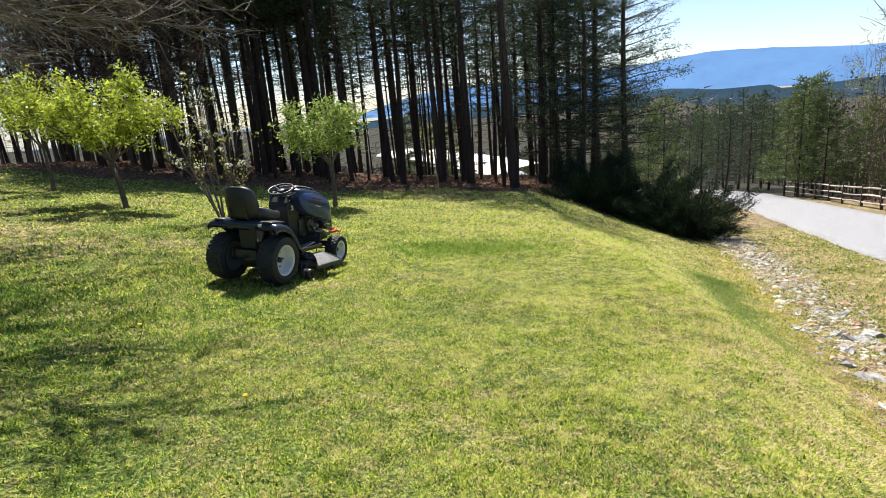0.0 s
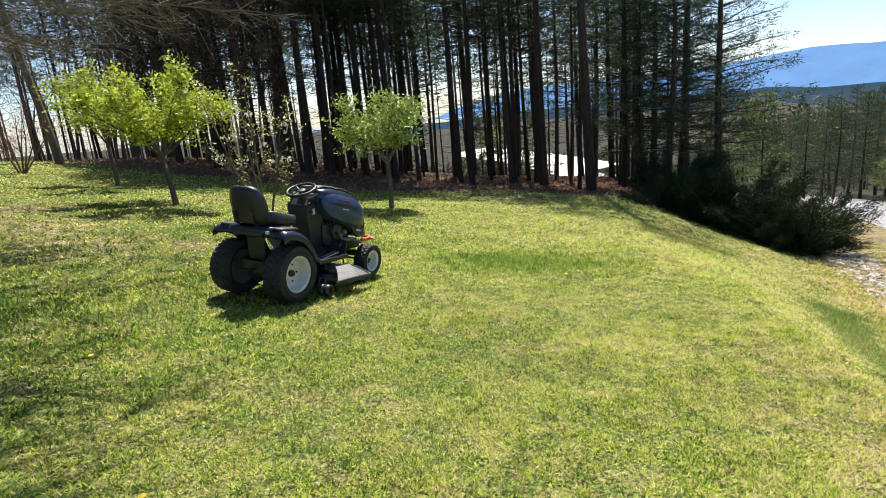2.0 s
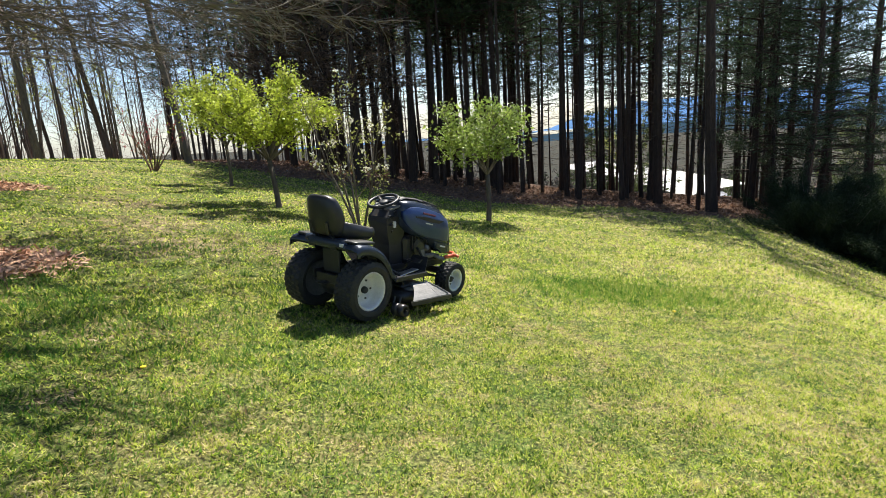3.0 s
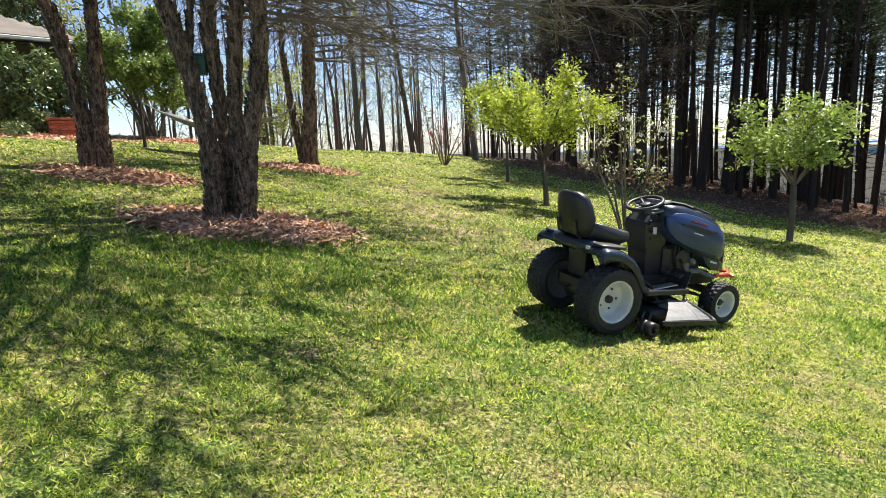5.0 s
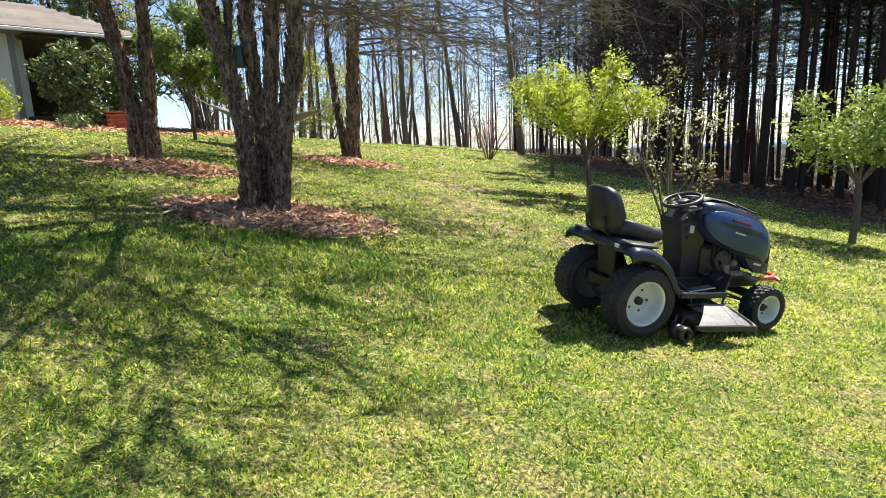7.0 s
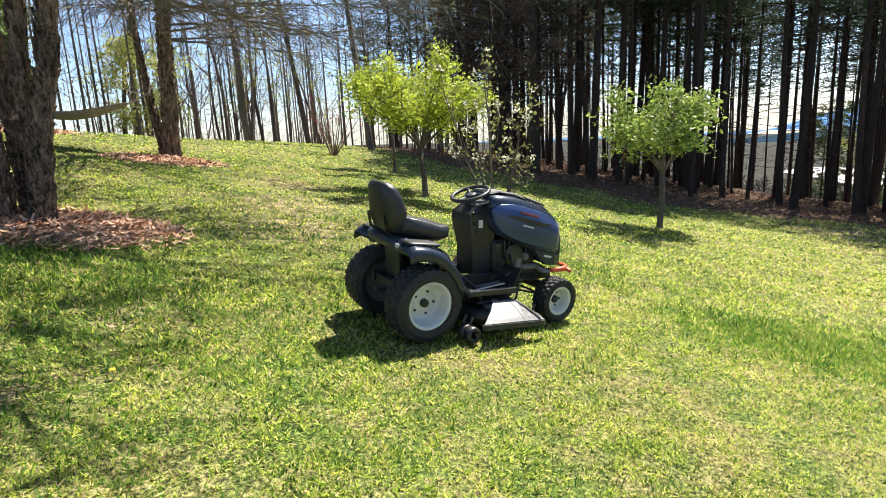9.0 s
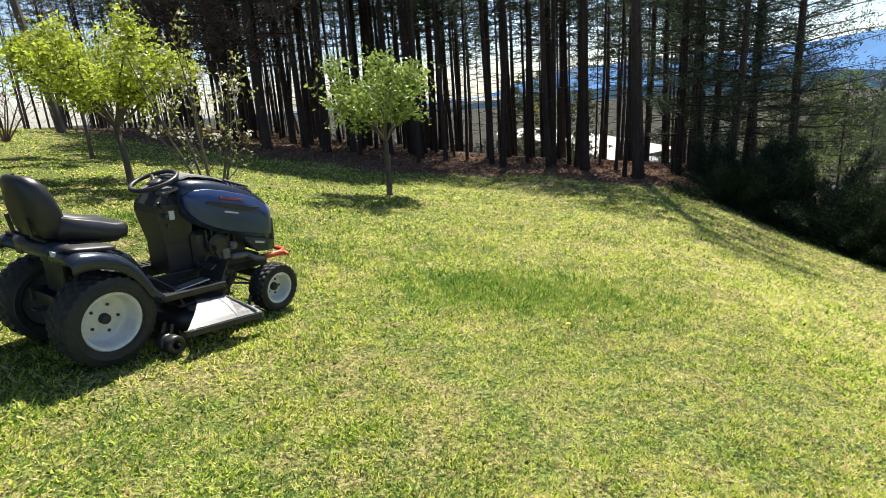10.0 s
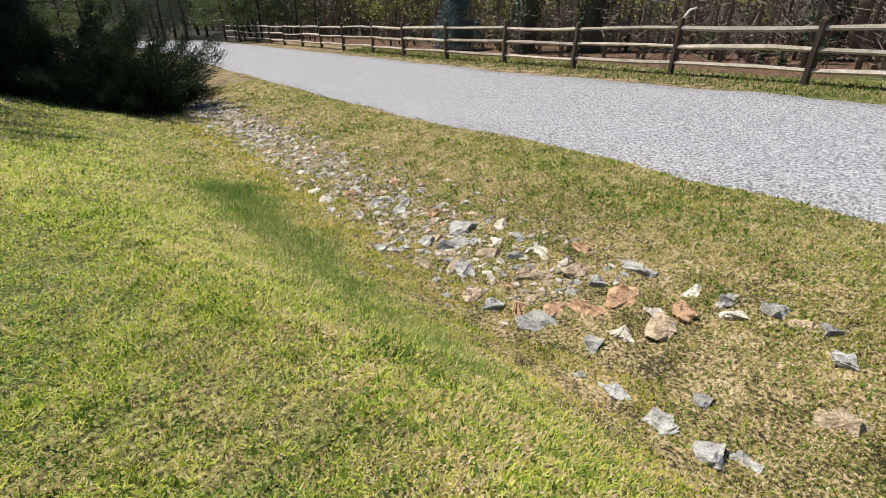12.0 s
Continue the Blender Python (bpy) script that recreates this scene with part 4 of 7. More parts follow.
for y, w, low, side, mid in ((-0.09, 0.18, 0.83, 0.95, 0.9), (-0.05, 0.225, 0.815, 0.985, 0.9), (0.05, 0.24, 0.805, 0.965, 0.885), (0.17, 0.24, 0.79, 0.935, 0.88), (0.27, 0.235, 0.78, 0.905, 0.885), (0.33, 0.225, 0.79, 0.905, 0.9), (0.355, 0.2, 0.83, 0.9, 0.898)):
    half = [(w * 0.8, low), (w * 0.98, low + 0.2 * (side - low)), (w * 1.02, (low + side) / 2), (w * 0.97, side - 0.012), (w * 0.85, side), (w * 0.68, (side + mid) / 2), (w * 0.45, mid), (w * 0.15, mid - 0.003)]
    rings.append([(x, y, z) for x, z in half] + [(-x, y, z) for x, z in half[::-1]])
part("cushion", Geo().loft(rings), VINYL, seat, "black vinyl seat cushion", True)
g = Geo().box((0, 0.1, 0.79), (0.36, 0.4, 0.04), None, 0.01).tube([(-0.12, -0.1, 0.8), (-0.12, -0.2, 0.86), (-0.12, -0.215, 0.98)], [0.014] * 3, 8).tube([(0.12, -0.1, 0.8), (0.12, -0.2, 0.86), (0.12, -0.215, 0.98)], [0.014] * 3, 8)
part("seat_bracket", g, SATIN, seat)

# rear fenders: a wide ledge over each wheel that sweeps down to the running board
LEDGE = ((-0.18, 0.735), (-0.16, 0.762), (-0.135, 0.78), (-0.1, 0.786), (0.0, 0.776), (0.09, 0.748), (0.17, 0.7), (0.235, 0.63), (0.28, 0.55), (0.32, 0.465), (0.38, 0.4))
LIP = ((-0.18, 0.66), (-0.16, 0.67), (-0.135, 0.68), (-0.1, 0.686), (-0.01, 0.68), (0.06, 0.66), (0.125, 0.62), (0.18, 0.565), (0.225, 0.5), (0.262, 0.425), (0.32, 0.355))


def fender_side(s):
    rings = []
    for (y, z), (v, w) in zip(LEDGE, LIP):
        m, u = y * 0.75 + v * 0.25, z * 0.75 + w * 0.25
        rings.append([(s * 0.2, y, z + 0.008), (s * 0.4, y, z + 0.014), (s * 0.455, y, z + 0.004), (s * 0.485, y * 0.92 + v * 0.08, z * 0.92 + w * 0.08), (s * 0.5, m, u), (s * 0.504, v, w), (s * 0.49, v, w), (s * 0.478, m, u), (s * 0.2, m, u)])
    return Geo().loft(rings)


for s in (1, -1):
    part("fender", fender_side(s), PAINT, tractor, "gunmetal arched rear fender", True)
    part("fender_pad", cushion(s * 0.345, 0.0, 0.795, 0.18, 0.3, 0.03, Matrix.Rotation(-0.08, 3, "X"), 0.004), PLASTIC, tractor, "black fender grip pad", True)
    g = Geo().box((s * 0.16, -0.175, 0.72), (0.09, 0.014, 0.04), None, 0.006)
    part("tail_lamp", g, PLASTIC, tractor)
rings = []
for y, w, top, low in ((-0.18, 0.2, 0.78, 0.73), (-0.165, 0.27, 0.805, 0.71), (-0.13, 0.32, 0.825, 0.7), (-0.08, 0.35, 0.825, 0.69), (-0.02, 0.35, 0.8, 0.69), (0.14, 0.29, 0.78, 0.69), (0.32, 0.25, 0.68, 0.6), (0.42, 0.23, 0.53, 0.45)):
    half = [(w * 0.94, low), (w, low + 0.3 * (top - low)), (w * 0.98, low + 0.7 * (top - low)), (w * 0.9, top - 0.01), (w * 0.6, top), (w * 0.2, top - 0.006)]
    rings.append([(x, y, z) for x, z in half] + [(-x, y, z) for x, z in half[::-1]])
part("rear_deck", Geo().loft(rings), PAINT, tractor, "gunmetal pan under the seat", True)
part("rear_panel", Geo().box((0, -0.06, 0.56), (0.24, 0.04, 0.26), None, 0.012), PLASTIC, tractor)
g = Geo().box((0.27, -0.17, 0.76), (0.05, 0.014, 0.045), None, 0.002)
part("decal", g, DECAL_WHITE, tractor, "small white safety sticker")

# chassis, engine and running boards
g = Geo()
for s in (1, -1):
    g.box((s * 0.17, 0.69, 0.4), (0.02, 1.72, 0.1), None, 0.006)
g.box((0, -0.14, 0.38), (0.3, 0.02, 0.1), None, 0.006).box((0, -0.19, 0.34), (0.08, 0.09, 0.014), None, 0.004)
part("chassis", g, SATIN, tractor)
g = Geo().lathe([(-0.3, 0.05), (-0.14, 0.06), (-0.1, 0.13), (0.1, 0.13), (0.14, 0.06), (0.3, 0.05)], 16, (0, 0, R_REAR))
part("rear_axle", g, SATIN, tractor, "", True)
g = Geo().box((0, 1.1, 0.6), (0.36, 0.5, 0.3), None, 0.03).box((0, 1.15, 0.46), (0.42, 0.6, 0.06), None, 0.01).lathe([(0.17, 0.1), (0.22, 0.1), (0.23, 0.06), (0.23, 0)], 14, (0, 1.05, 0.62))
part("engine", g, SATIN, tractor, "black finned engine block")
for k in range(6):
    part("cooling_fin", Geo().box((0.0, 0.95 + k * 0.05, 0.68), (0.42, 0.012, 0.16), None, 0.003), SATIN, tractor)
g = Geo().lathe([(0.0, 0.035), (0.03, 0.035), (0.05, 0.02), (0.05, 0)], 14, (0.2, 1.18, 0.6)).box((0.22, 1.1, 0.54), (0.03, 0.07, 0.09), None, 0.006)
part("oil_filter", g, DUST_SHADE_SHEEN, tractor, "dull grey oil filter")
g = Geo().tube([(0.2, 1.32, 0.5), (0.26, 1.36, 0.46), (0.27, 1.44, 0.44)], [0.025, 0.025, 0.022], 10).box((0.22, 1.22, 0.5), (0.06, 0.16, 0.05), None, 0.015)
part("muffler", g, DUST_SHADE_SHEEN, tractor, "dull grey muffler")
for s in (1, -1):
    g = Geo().box((s * 0.34, 0.62, 0.385), (0.25, 0.5, 0.022), None, 0.008).box((s * 0.47, 0.62, 0.37), (0.024, 0.52, 0.055), None, 0.008)
    for k in range(9):
        part("grip_rib", Geo().box((s * 0.34, 0.42 + k * 0.05, 0.4), (0.2, 0.018, 0.012), None, 0.004), SATIN, tractor)
    g.loft([[(s * 0.2, 0.84, 0.375), (s * 0.47, 0.84, 0.375), (s * 0.47, 0.84, 0.398), (s * 0.2, 0.84, 0.398)], [(s * 0.2, 0.96, 0.52), (s * 0.42, 0.96, 0.52), (s * 0.42, 0.96, 0.54), (s * 0.2, 0.96, 0.54)]])
    part("footrest", g, SATIN, tractor, "black ribbed running board")
g = Geo().box((0.4, 0.62, 0.41), (0.09, 0.3, 0.012), Matrix.Rotation(0.12, 3, "X"), 0.004)
part("tread_plate", g, CHROME, tractor, "bright worn step plate on the running board")
g = Geo().tube([(0.22, 0.8, 0.45), (0.3, 0.82, 0.5), (0.42, 0.82, 0.5)], [0.011] * 3, 8).box((0.38, 0.82, 0.51), (0.1, 0.07, 0.014), Matrix.Rotation(0.5, 3, "X"), 0.004)
part("pedal", g, SATIN, tractor)
g = Geo().box((0, WHEELBASE, 0.29), (0.62, 0.06, 0.08), None, 0.012)
for s in (1, -1):
    g.tube([(s * 0.31, WHEELBASE, 0.36), (s * 0.31, WHEELBASE, 0.15)], [0.026, 0.026], 10).tube([(s * 0.31, WHEELBASE, R_FRONT), (s * 0.4, WHEELBASE, R_FRONT)], [0.017, 0.017], 8)
g.tube([(-0.3, WHEELBASE - 0.09, 0.24), (0.3, WHEELBASE - 0.09, 0.24)], [0.01, 0.01], 8).tube([(0.3, WHEELBASE - 0.09, 0.24), (0.16, 0.8, 0.34)], [0.01, 0.01], 8)
part("front_axle", g, SATIN, tractor)
g = Geo().tube([(-0.27, 1.46, 0.46), (-0.28, 1.62, 0.47), (-0.22, 1.71, 0.475), (0.22, 1.71, 0.475), (0.28, 1.62, 0.47), (0.27, 1.46, 0.46)], [0.02] * 6, 8)
g.box((0.28, 1.55, 0.46), (0.03, 0.2, 0.04), None, 0.008).box((-0.28, 1.55, 0.46), (0.03, 0.2, 0.04), None, 0.008).tube([(0.28, 1.66, 0.47), (0.33, 1.66, 0.45)], [0.02, 0.02], 8)
part("bumper_bar", g, ORANGE, tractor, "orange-red front brush guard")

# grey lightened to hold the sun's glare on the flap and ribs
CHUTE_GREY = surface("glare_lightened_plastic", (0.11, 0.11, 0.11), (0.3, 0.29, 0.28), 5, 40, 0.42, bump=0.1, depth=0.003)
# mower deck
deck = new("mower_deck")
deck.parent = tractor
rings = []
for z, k in ((0.095, 1.0), (0.17, 1.0), (0.2, 0.965), (0.215, 0.9), (0.22, 0.5)):
    ring = []
    for i in range(36):
        a = 2 * math.pi * i / 36
        r = 1 + 0.1 * abs(math.cos(1.5 * a))
        ring.append((0.56 * k * math.copysign(abs(math.cos(a)) ** 0.7, math.cos(a)), 0.72 + 0.33 * k * r * math.copysign(abs(math.sin(a)) ** 0.8, math.sin(a)), z))
    rings.append(ring)
part("shell", Geo().loft(rings), SATIN, deck, "black stamped deck shell", True)
for x in (-0.36, 0.0, 0.42):
    g = Geo().lathe([(0.2, 0.1), (0.235, 0.1), (0.25, 0.085), (0.25, 0.04), (0.28, 0.035), (0.285, 0)], 18, (x, 0.68 + (0.08 if x == 0 else 0), 0), "Z")
    part("spindle_pulley", g, DUST_SHADE_SHEEN, deck, "dusty grey belt pulley", True)
g = Geo().box((0.26, 0.6, 0.275), (0.34, 0.2, 0.03), Matrix.Rotation(0.08, 3, "Y"), 0.012)
part("belt_cover", g, SATIN, deck)
# discharge chute: a flap that fans out and down to the right
FAN = ((0.47, 0.62, 0.86, 0.28), (0.52, 0.58, 0.88, 0.27), (0.6, 0.5, 0.92, 0.24), (0.68, 0.4, 0.97, 0.2), (0.715, 0.35, 0.99, 0.178))
g = Geo().loft([[(x, a, z - 0.004), (x, (a + b) / 2, z - 0.008), (x, b, z - 0.024), (x, b, z - 0.01), (x + 0.012, (a + b) / 2 + 0.1, z + 0.006), (x + 0.012, (a + b) / 2 - 0.1, z + 0.012), (x, a, z + 0.016)] for x, a, b, z in FAN])
part("discharge_chute", g, CHUTE_GREY, deck, "ribbed grey discharge flap with glare put into its colour")
for f in (0.08, 0.36, 0.64, 0.92):
    g = Geo().tube([(x + 0.004, a + (b - a) * f, z + 0.004) for x, a, b, z in FAN], [0.009] * 5, 6)
    part("rib", g, CHUTE_GREY, deck)
g = Geo().loft([[(x, y, z), (x + 0.018, y, z), (x + 0.022, y, z - 0.04), (x + 0.004, y, z - 0.04)] for x, y, z in ((0.69, 0.34, 0.185), (0.712, 0.37, 0.188), (0.722, 0.68, 0.18), (0.712, 0.97, 0.164), (0.68, 1.02, 0.15))])
part("chute_lip", g, PLASTIC, deck, "black rubber lip of the flap")
for x, y in ((0.54, 0.3), (0.61, 0.31), (-0.5, 0.4), (-0.42, 1.06), (0.5, 1.08)):
    g = Geo().lathe([(-0.035, 0.03), (-0.04, 0.055), (-0.025, 0.068), (0.025, 0.068), (0.04, 0.055), (0.035, 0.03)], 18, (x, y, 0.08), closed=True)
    part("gauge_wheel", g, SATIN, deck, "scuffed black anti-scalp roller", True)
    g = Geo().tube([(x - 0.06, y, 0.09), (x + 0.06, y, 0.09)], [0.01, 0.01], 8).tube([(x - 0.06, y, 0.09), (x - 0.07, y + 0.05, 0.2)], [0.012, 0.012], 6)
    part("roller_bracket", g, SATIN, deck)
for s in (1, -1):
    part("lift_arm", Geo().tube([(s * 0.3, 1.02, 0.22), (s * 0.24, 1.1, 0.34), (s * 0.18, 1.2, 0.4)], [0.01] * 3, 6), SATIN, deck)
part("lift_arm", Geo().tube([(0.42, 0.55, 0.26), (0.4, 0.5, 0.4), (0.26, 0.4, 0.5)], [0.01] * 3, 6), SATIN, deck)
g = Geo().tube([(0.25, 0.98, 0.62), (0.31, 0.94, 0.6), (0.34, 0.98, 0.5), (0.34, 1.0, 0.42), (0.27, 1.1, 0.4)], [0.016] * 5, 8)
part("engine_hose", g, PLASTIC, tractor)
# the body leans back a little on its wheels
for ob in tractor.children_recursive:
    if ob.type == "MESH" and ob.parent.name.split(".")[0] not in ("wheel", "steering_wheel"):
        for v in ob.data.vertices:
            v.co.y += 0.03 - 0.1 * v.co.z
            v.co.z -= 0.03 * max(0.0, v.co.z - 0.3)
steer.location.y -= 0.08


# ---- bare cypresses beside the house ----
def cypress(stems, seed, label, spot, turn, crown_from, crown_top, reach, low=(), twig_count=(34, 9, 4), forks=()):
    """A shaggy-barked, leafless cypress; stems: rows of (across, deep, up, radius)."""
    rng = random.Random(seed)
    tree = thing("cypress_tree", label, "tree", pose(spot[0], spot[1], hz(*spot) - 0.05, 0, 0, turn))
    crown, twigs = Geo(), []
    for up, way, length in low:
        a = radians(90 - way - turn)
        lp = limb(crown, rng, (math.cos(a) * 0.3, math.sin(a) * 0.3, up), (math.cos(a), math.sin(a), 0.05), length, 0.035, 9, 0.07, 0.008, 4, 0.15)
        for b in range(19 if up < 4 else 28):
            k = min(1 + b * 8 // 19, 8)
            w = side_way(rng, lp[1][k], rng.uniform(0.5, 1.0))
            sp = limb(crown, rng, lp[0][k].lerp(lp[0][k + 1], rng.random()), Vector((w.x, w.y, w.z * 0.35)), rng.uniform(0.5, 1.4), 0.012 if up < 4 else 0.018, 4, 0.18, 0.04, 3, 0.4)
            for d in range(6):
                k2 = rng.randrange(1, 5)
                w2 = side_way(rng, sp[1][k2], rng.uniform(0.5, 0.9))
                limb(crown, rng, sp[0][k2], Vector((w2.x, w2.y, w2.z * 0.5 - 0.1)), rng.uniform(0.3, 0.8), 0.008 if up < 4 else 0.014, 2, 0.25, 0.06, 3, 0.5)
    # stout low limbs that fork: (height, bearing, length, ((bearing, length), ...))
    for up, way, length, arms in forks:
        a = radians(90 - way - turn)
        lp = limb(crown, rng, (math.cos(a) * 0.3, math.sin(a) * 0.3, up), (math.cos(a), math.sin(a), 0.1), length, 0.06, 6, 0.05, 0.0, 7, 0.7)
        for arm, ln in arms:
            b = radians(90 - arm - turn)
            sp = limb(crown, rng, lp[0][-1], (math.cos(b), math.sin(b), 0.06), ln, 0.045, 7, 0.09, 0.0, 6, 0.3)
            for d in range(14):
                k = rng.randrange(1, 8)
                w = side_way(rng, sp[1][k], rng.uniform(0.5, 1.0))
                limb(crown, rng, sp[0][k], Vector((w.x, w.y, w.z * 0.3)), rng.uniform(0.5, 1.4), 0.016, 4, 0.18, 0.02, 3, 0.4)
    for rows in stems:
        g = Geo()
        pts, rad = [], []
        for (a, b) in zip(rows, rows[1:]):
            for k in range(4):
                f = k / 4
                w = 0.02 * a[3] / 0.2
                pts.append(Vector([a[i] + (b[i] - a[i]) * f for i in range(3)]) + Vector((rng.uniform(-w, w), rng.uniform(-w, w), 0)))
                rad.append((a[3] + (b[3] - a[3]) * f) * rng.uniform(0.66, 0.74))
        pts.append(Vector(rows[-1][:3]))
        rad.append(rows[-1][3])
        # a fluted section that wanders up the stem
        sides, base = 22, len(g.v)
        rings = []
        for p, r in zip(pts, rad):
            ring = []
            for i in range(sides):
                a = 2 * math.pi * i / sides
                q = Vector((math.cos(a), math.sin(a), 0))
                rr = r * (1 + 0.06 * math.sin(5 * a + p.z) + 0.16 * noise.noise((q.x * 2.4, q.y * 2.4, p.z * 1.6 + seed)) + 0.07 * noise.noise((q.x * 7, q.y * 7, p.z * 5 + seed)))
                ring.append(p + q * rr)
            rings.append(ring)
        g.loft(rings)
        # shreds of peeling bark
        for _ in range(int(1100 * min(1, rad[0] / 0.16))):
            f = rng.random() ** 1.3 * (len(pts) - 1.01)
            k = int(f)
            p, r = pts[k].lerp(pts[k + 1], f - k), rad[k]
            a = rng.uniform(0, 6.28)
            q, t = Vector((math.cos(a), math.sin(a), 0)), Vector((-math.sin(a), math.cos(a), 0))
            ln, w = rng.uniform(0.05, 0.2), rng.uniform(0.01, 0.032)
            c0, c1 = p + q * r * 1.01, p + q * (r * 1.02 + rng.uniform(0.008, 0.038)) + Vector((0, 0, ln)) + t * rng.uniform(-0.03, 0.03)
            n0 = len(g.v)
            g.v += [c0 - t * w, c0 + t * w, c1 + t * w * 0.6, c1 - t * w * 0.6, c0 - t * w - q * 0.03, c0 + t * w - q * 0.03, c1 + t * w * 0.6 - q * 0.03, c1 - t * w * 0.6 - q * 0.03]
            g.f += [tuple(n0 + i for i in c) for c in ((0, 1, 2, 3), (0, 4, 5, 1), (1, 5, 6, 2), (2, 6, 7, 3), (3, 7, 4, 0))]
        part("stem", g, BARK_SHAGGY, tree)
        tops = [(p, r) for p, r in zip(pts, rad) if crown_from < p.z < crown_top]
        for c in range(twig_count[0] // len(stems)):
            p, r = rng.choice(tops)
            a = rng.uniform(0, 6.28)
            f = (p.z - crown_from) / (crown_top - crown_from)
            ln = reach * (1.05 - 0.65 * f) * rng.uniform(0.55, 1.1)
            lp = limb(crown, rng, p, (math.cos(a), math.sin(a), 0.12 + 0.3 * f), ln, min(0.045, r * 0.5), 7, 0.1, 0.015, 4, 0.2)
            for b in range(twig_count[1]):
                fb = 0.15 + 0.85 * (b + rng.random()) / twig_count[1]
                k = min(int(fb * 7), 6)
                w = side_way(rng, lp[1][k], rng.uniform(0.6, 1.0))
                sp = limb(crown, rng, lp[0][k], Vector((w.x, w.y, w.z * 0.35)), rng.uniform(0.5, 1.3) * (1.2 - 0.5 * fb), 0.013, 3, 0.16, 0.05, 3, 0.4)
                for d in range(twig_count[2]):
                    k2 = rng.randrange(1, 4)
                    w2 = side_way(rng, sp[1][k2], rng.uniform(0.5, 0.9))
                    limb(crown, rng, sp[0][k2], Vector((w2.x, w2.y, w2.z * 0.5 - 0.1)), rng.uniform(0.3, 0.75), 0.008, 2, 0.25, 0.06, 3, 0.5)
    tagged(part("twig_mass", crown, TWIG, tree, "fine bare grey-brown twigs"), kind="stuff")
    return tree


CLUMP_TURN = 56
LEANING_STEM = [(-0.13, 0, -0.2, 0.2), (-0.13, 0, 0.2, 0.165), (-0.11, 0.0, 0.64, 0.16), (-0.16, 0.02, 1.4, 0.155), (-0.25, 0.05, 1.95, 0.15), (-0.37, 0.08, 2.4, 0.155), (-0.5, 0.12, 3.0, 0.15), (-0.98, 0.25, 4.4, 0.11), (-1.6, 0.5, 8.5, 0.04)]
BACK_STEM = [(0.04, 0.3, -0.1, 0.11), (0.04, 0.3, 1.1, 0.12), (0.03, 0.3, 1.8, 0.125), (0.01, 0.24, 2.5, 0.13), (0.02, 0.3, 3.2, 0.12), (-0.2, 0.6, 6.0, 0.08), (-0.4, 0.9, 10.0, 0.03)]
MIDDLE_STEM = [(0.13, 0.2, -0.2, 0.15), (0.15, 0.2, 0.3, 0.12), (0.23, 0.18, 1.2, 0.11), (0.3, 0.08, 1.9, 0.12), (0.42, 0.1, 2.9, 0.135), (0.5, 0.1, 3.6, 0.12), (0.8, -0.3, 6.5, 0.08), (1.4, -0.8, 11.0, 0.03)]
OUTER_STEM = [(0.28, -0.06, -0.2, 0.19), (0.31, -0.06, 0.2, 0.155), (0.4, -0.07, 0.8, 0.14), (0.5, -0.07, 1.3, 0.14), (0.64, -0.08, 1.9, 0.142), (0.71, -0.1, 2.4, 0.14), (0.74, -0.15, 3.2, 0.13), (1.5, -0.9, 6.2, 0.085), (2.4, -1.6, 9.8, 0.03)]
THIN_STEM = [(-0.28, 0.1, 2.0, 0.05), (-0.24, 0.24, 2.5, 0.05), (-0.18, 0.34, 3.1, 0.045), (-0.3, 0.6, 6.0, 0.03)]
# limbs: (height, bearing, length)
LOW_LIMBS = ((2.9, 5, 5.0), (3.2, 18, 6.0), (3.0, 28, 6.6), (3.4, 40, 5.6), (2.8, -12, 4.6), (3.5, 10, 6.2), (3.6, 24, 7.0), (3.3, -30, 4.5), (3.3, 55, 4.2), (3.1, 34, 5.4), (3.7, 0, 5.4), (3.8, 32, 6.4))
EAST_LIMBS = ((5.6, 62, 4.2), (4.9, 78, 4.6), (6.4, 44, 4.4))
SOUTH_LIMBS = ((3.3, 112, 4.6), (3.6, 128, 4.2), (4.2, 138, 4.4), (3.9, 150, 3.8), (4.6, 120, 4.4), (4.8, 160, 4.0), (5.2, 172, 4.2), (4.4, 190, 4.0), (5.4, 144, 4.2))
WEST_LIMBS = ((4.6, -40, 4.5), (5.2, -62, 4.6), (5.8, -20, 4.6), (6.4, -82, 4.2), (5.0, 2, 4.6), (6.9, 22, 4.8), (7.3, -50, 4.2), (4.9, -100, 3.8), (6.0, 8, 5.2), (5.5, -75, 5.0))
cypress([LEANING_STEM, BACK_STEM, MIDDLE_STEM, OUTER_STEM, THIN_STEM], 3, "multi-stemmed leafless cypress with shaggy peeling bark in a mulch ring", (-7.43, 5.9), CLUMP_TURN, 4.4, 10.0, 4.6,
        LOW_LIMBS + EAST_LIMBS + SOUTH_LIMBS + WEST_LIMBS, (60, 11, 4), ((2.9, 96, 2.0, ((112, 2.6), (70, 3.0))),))
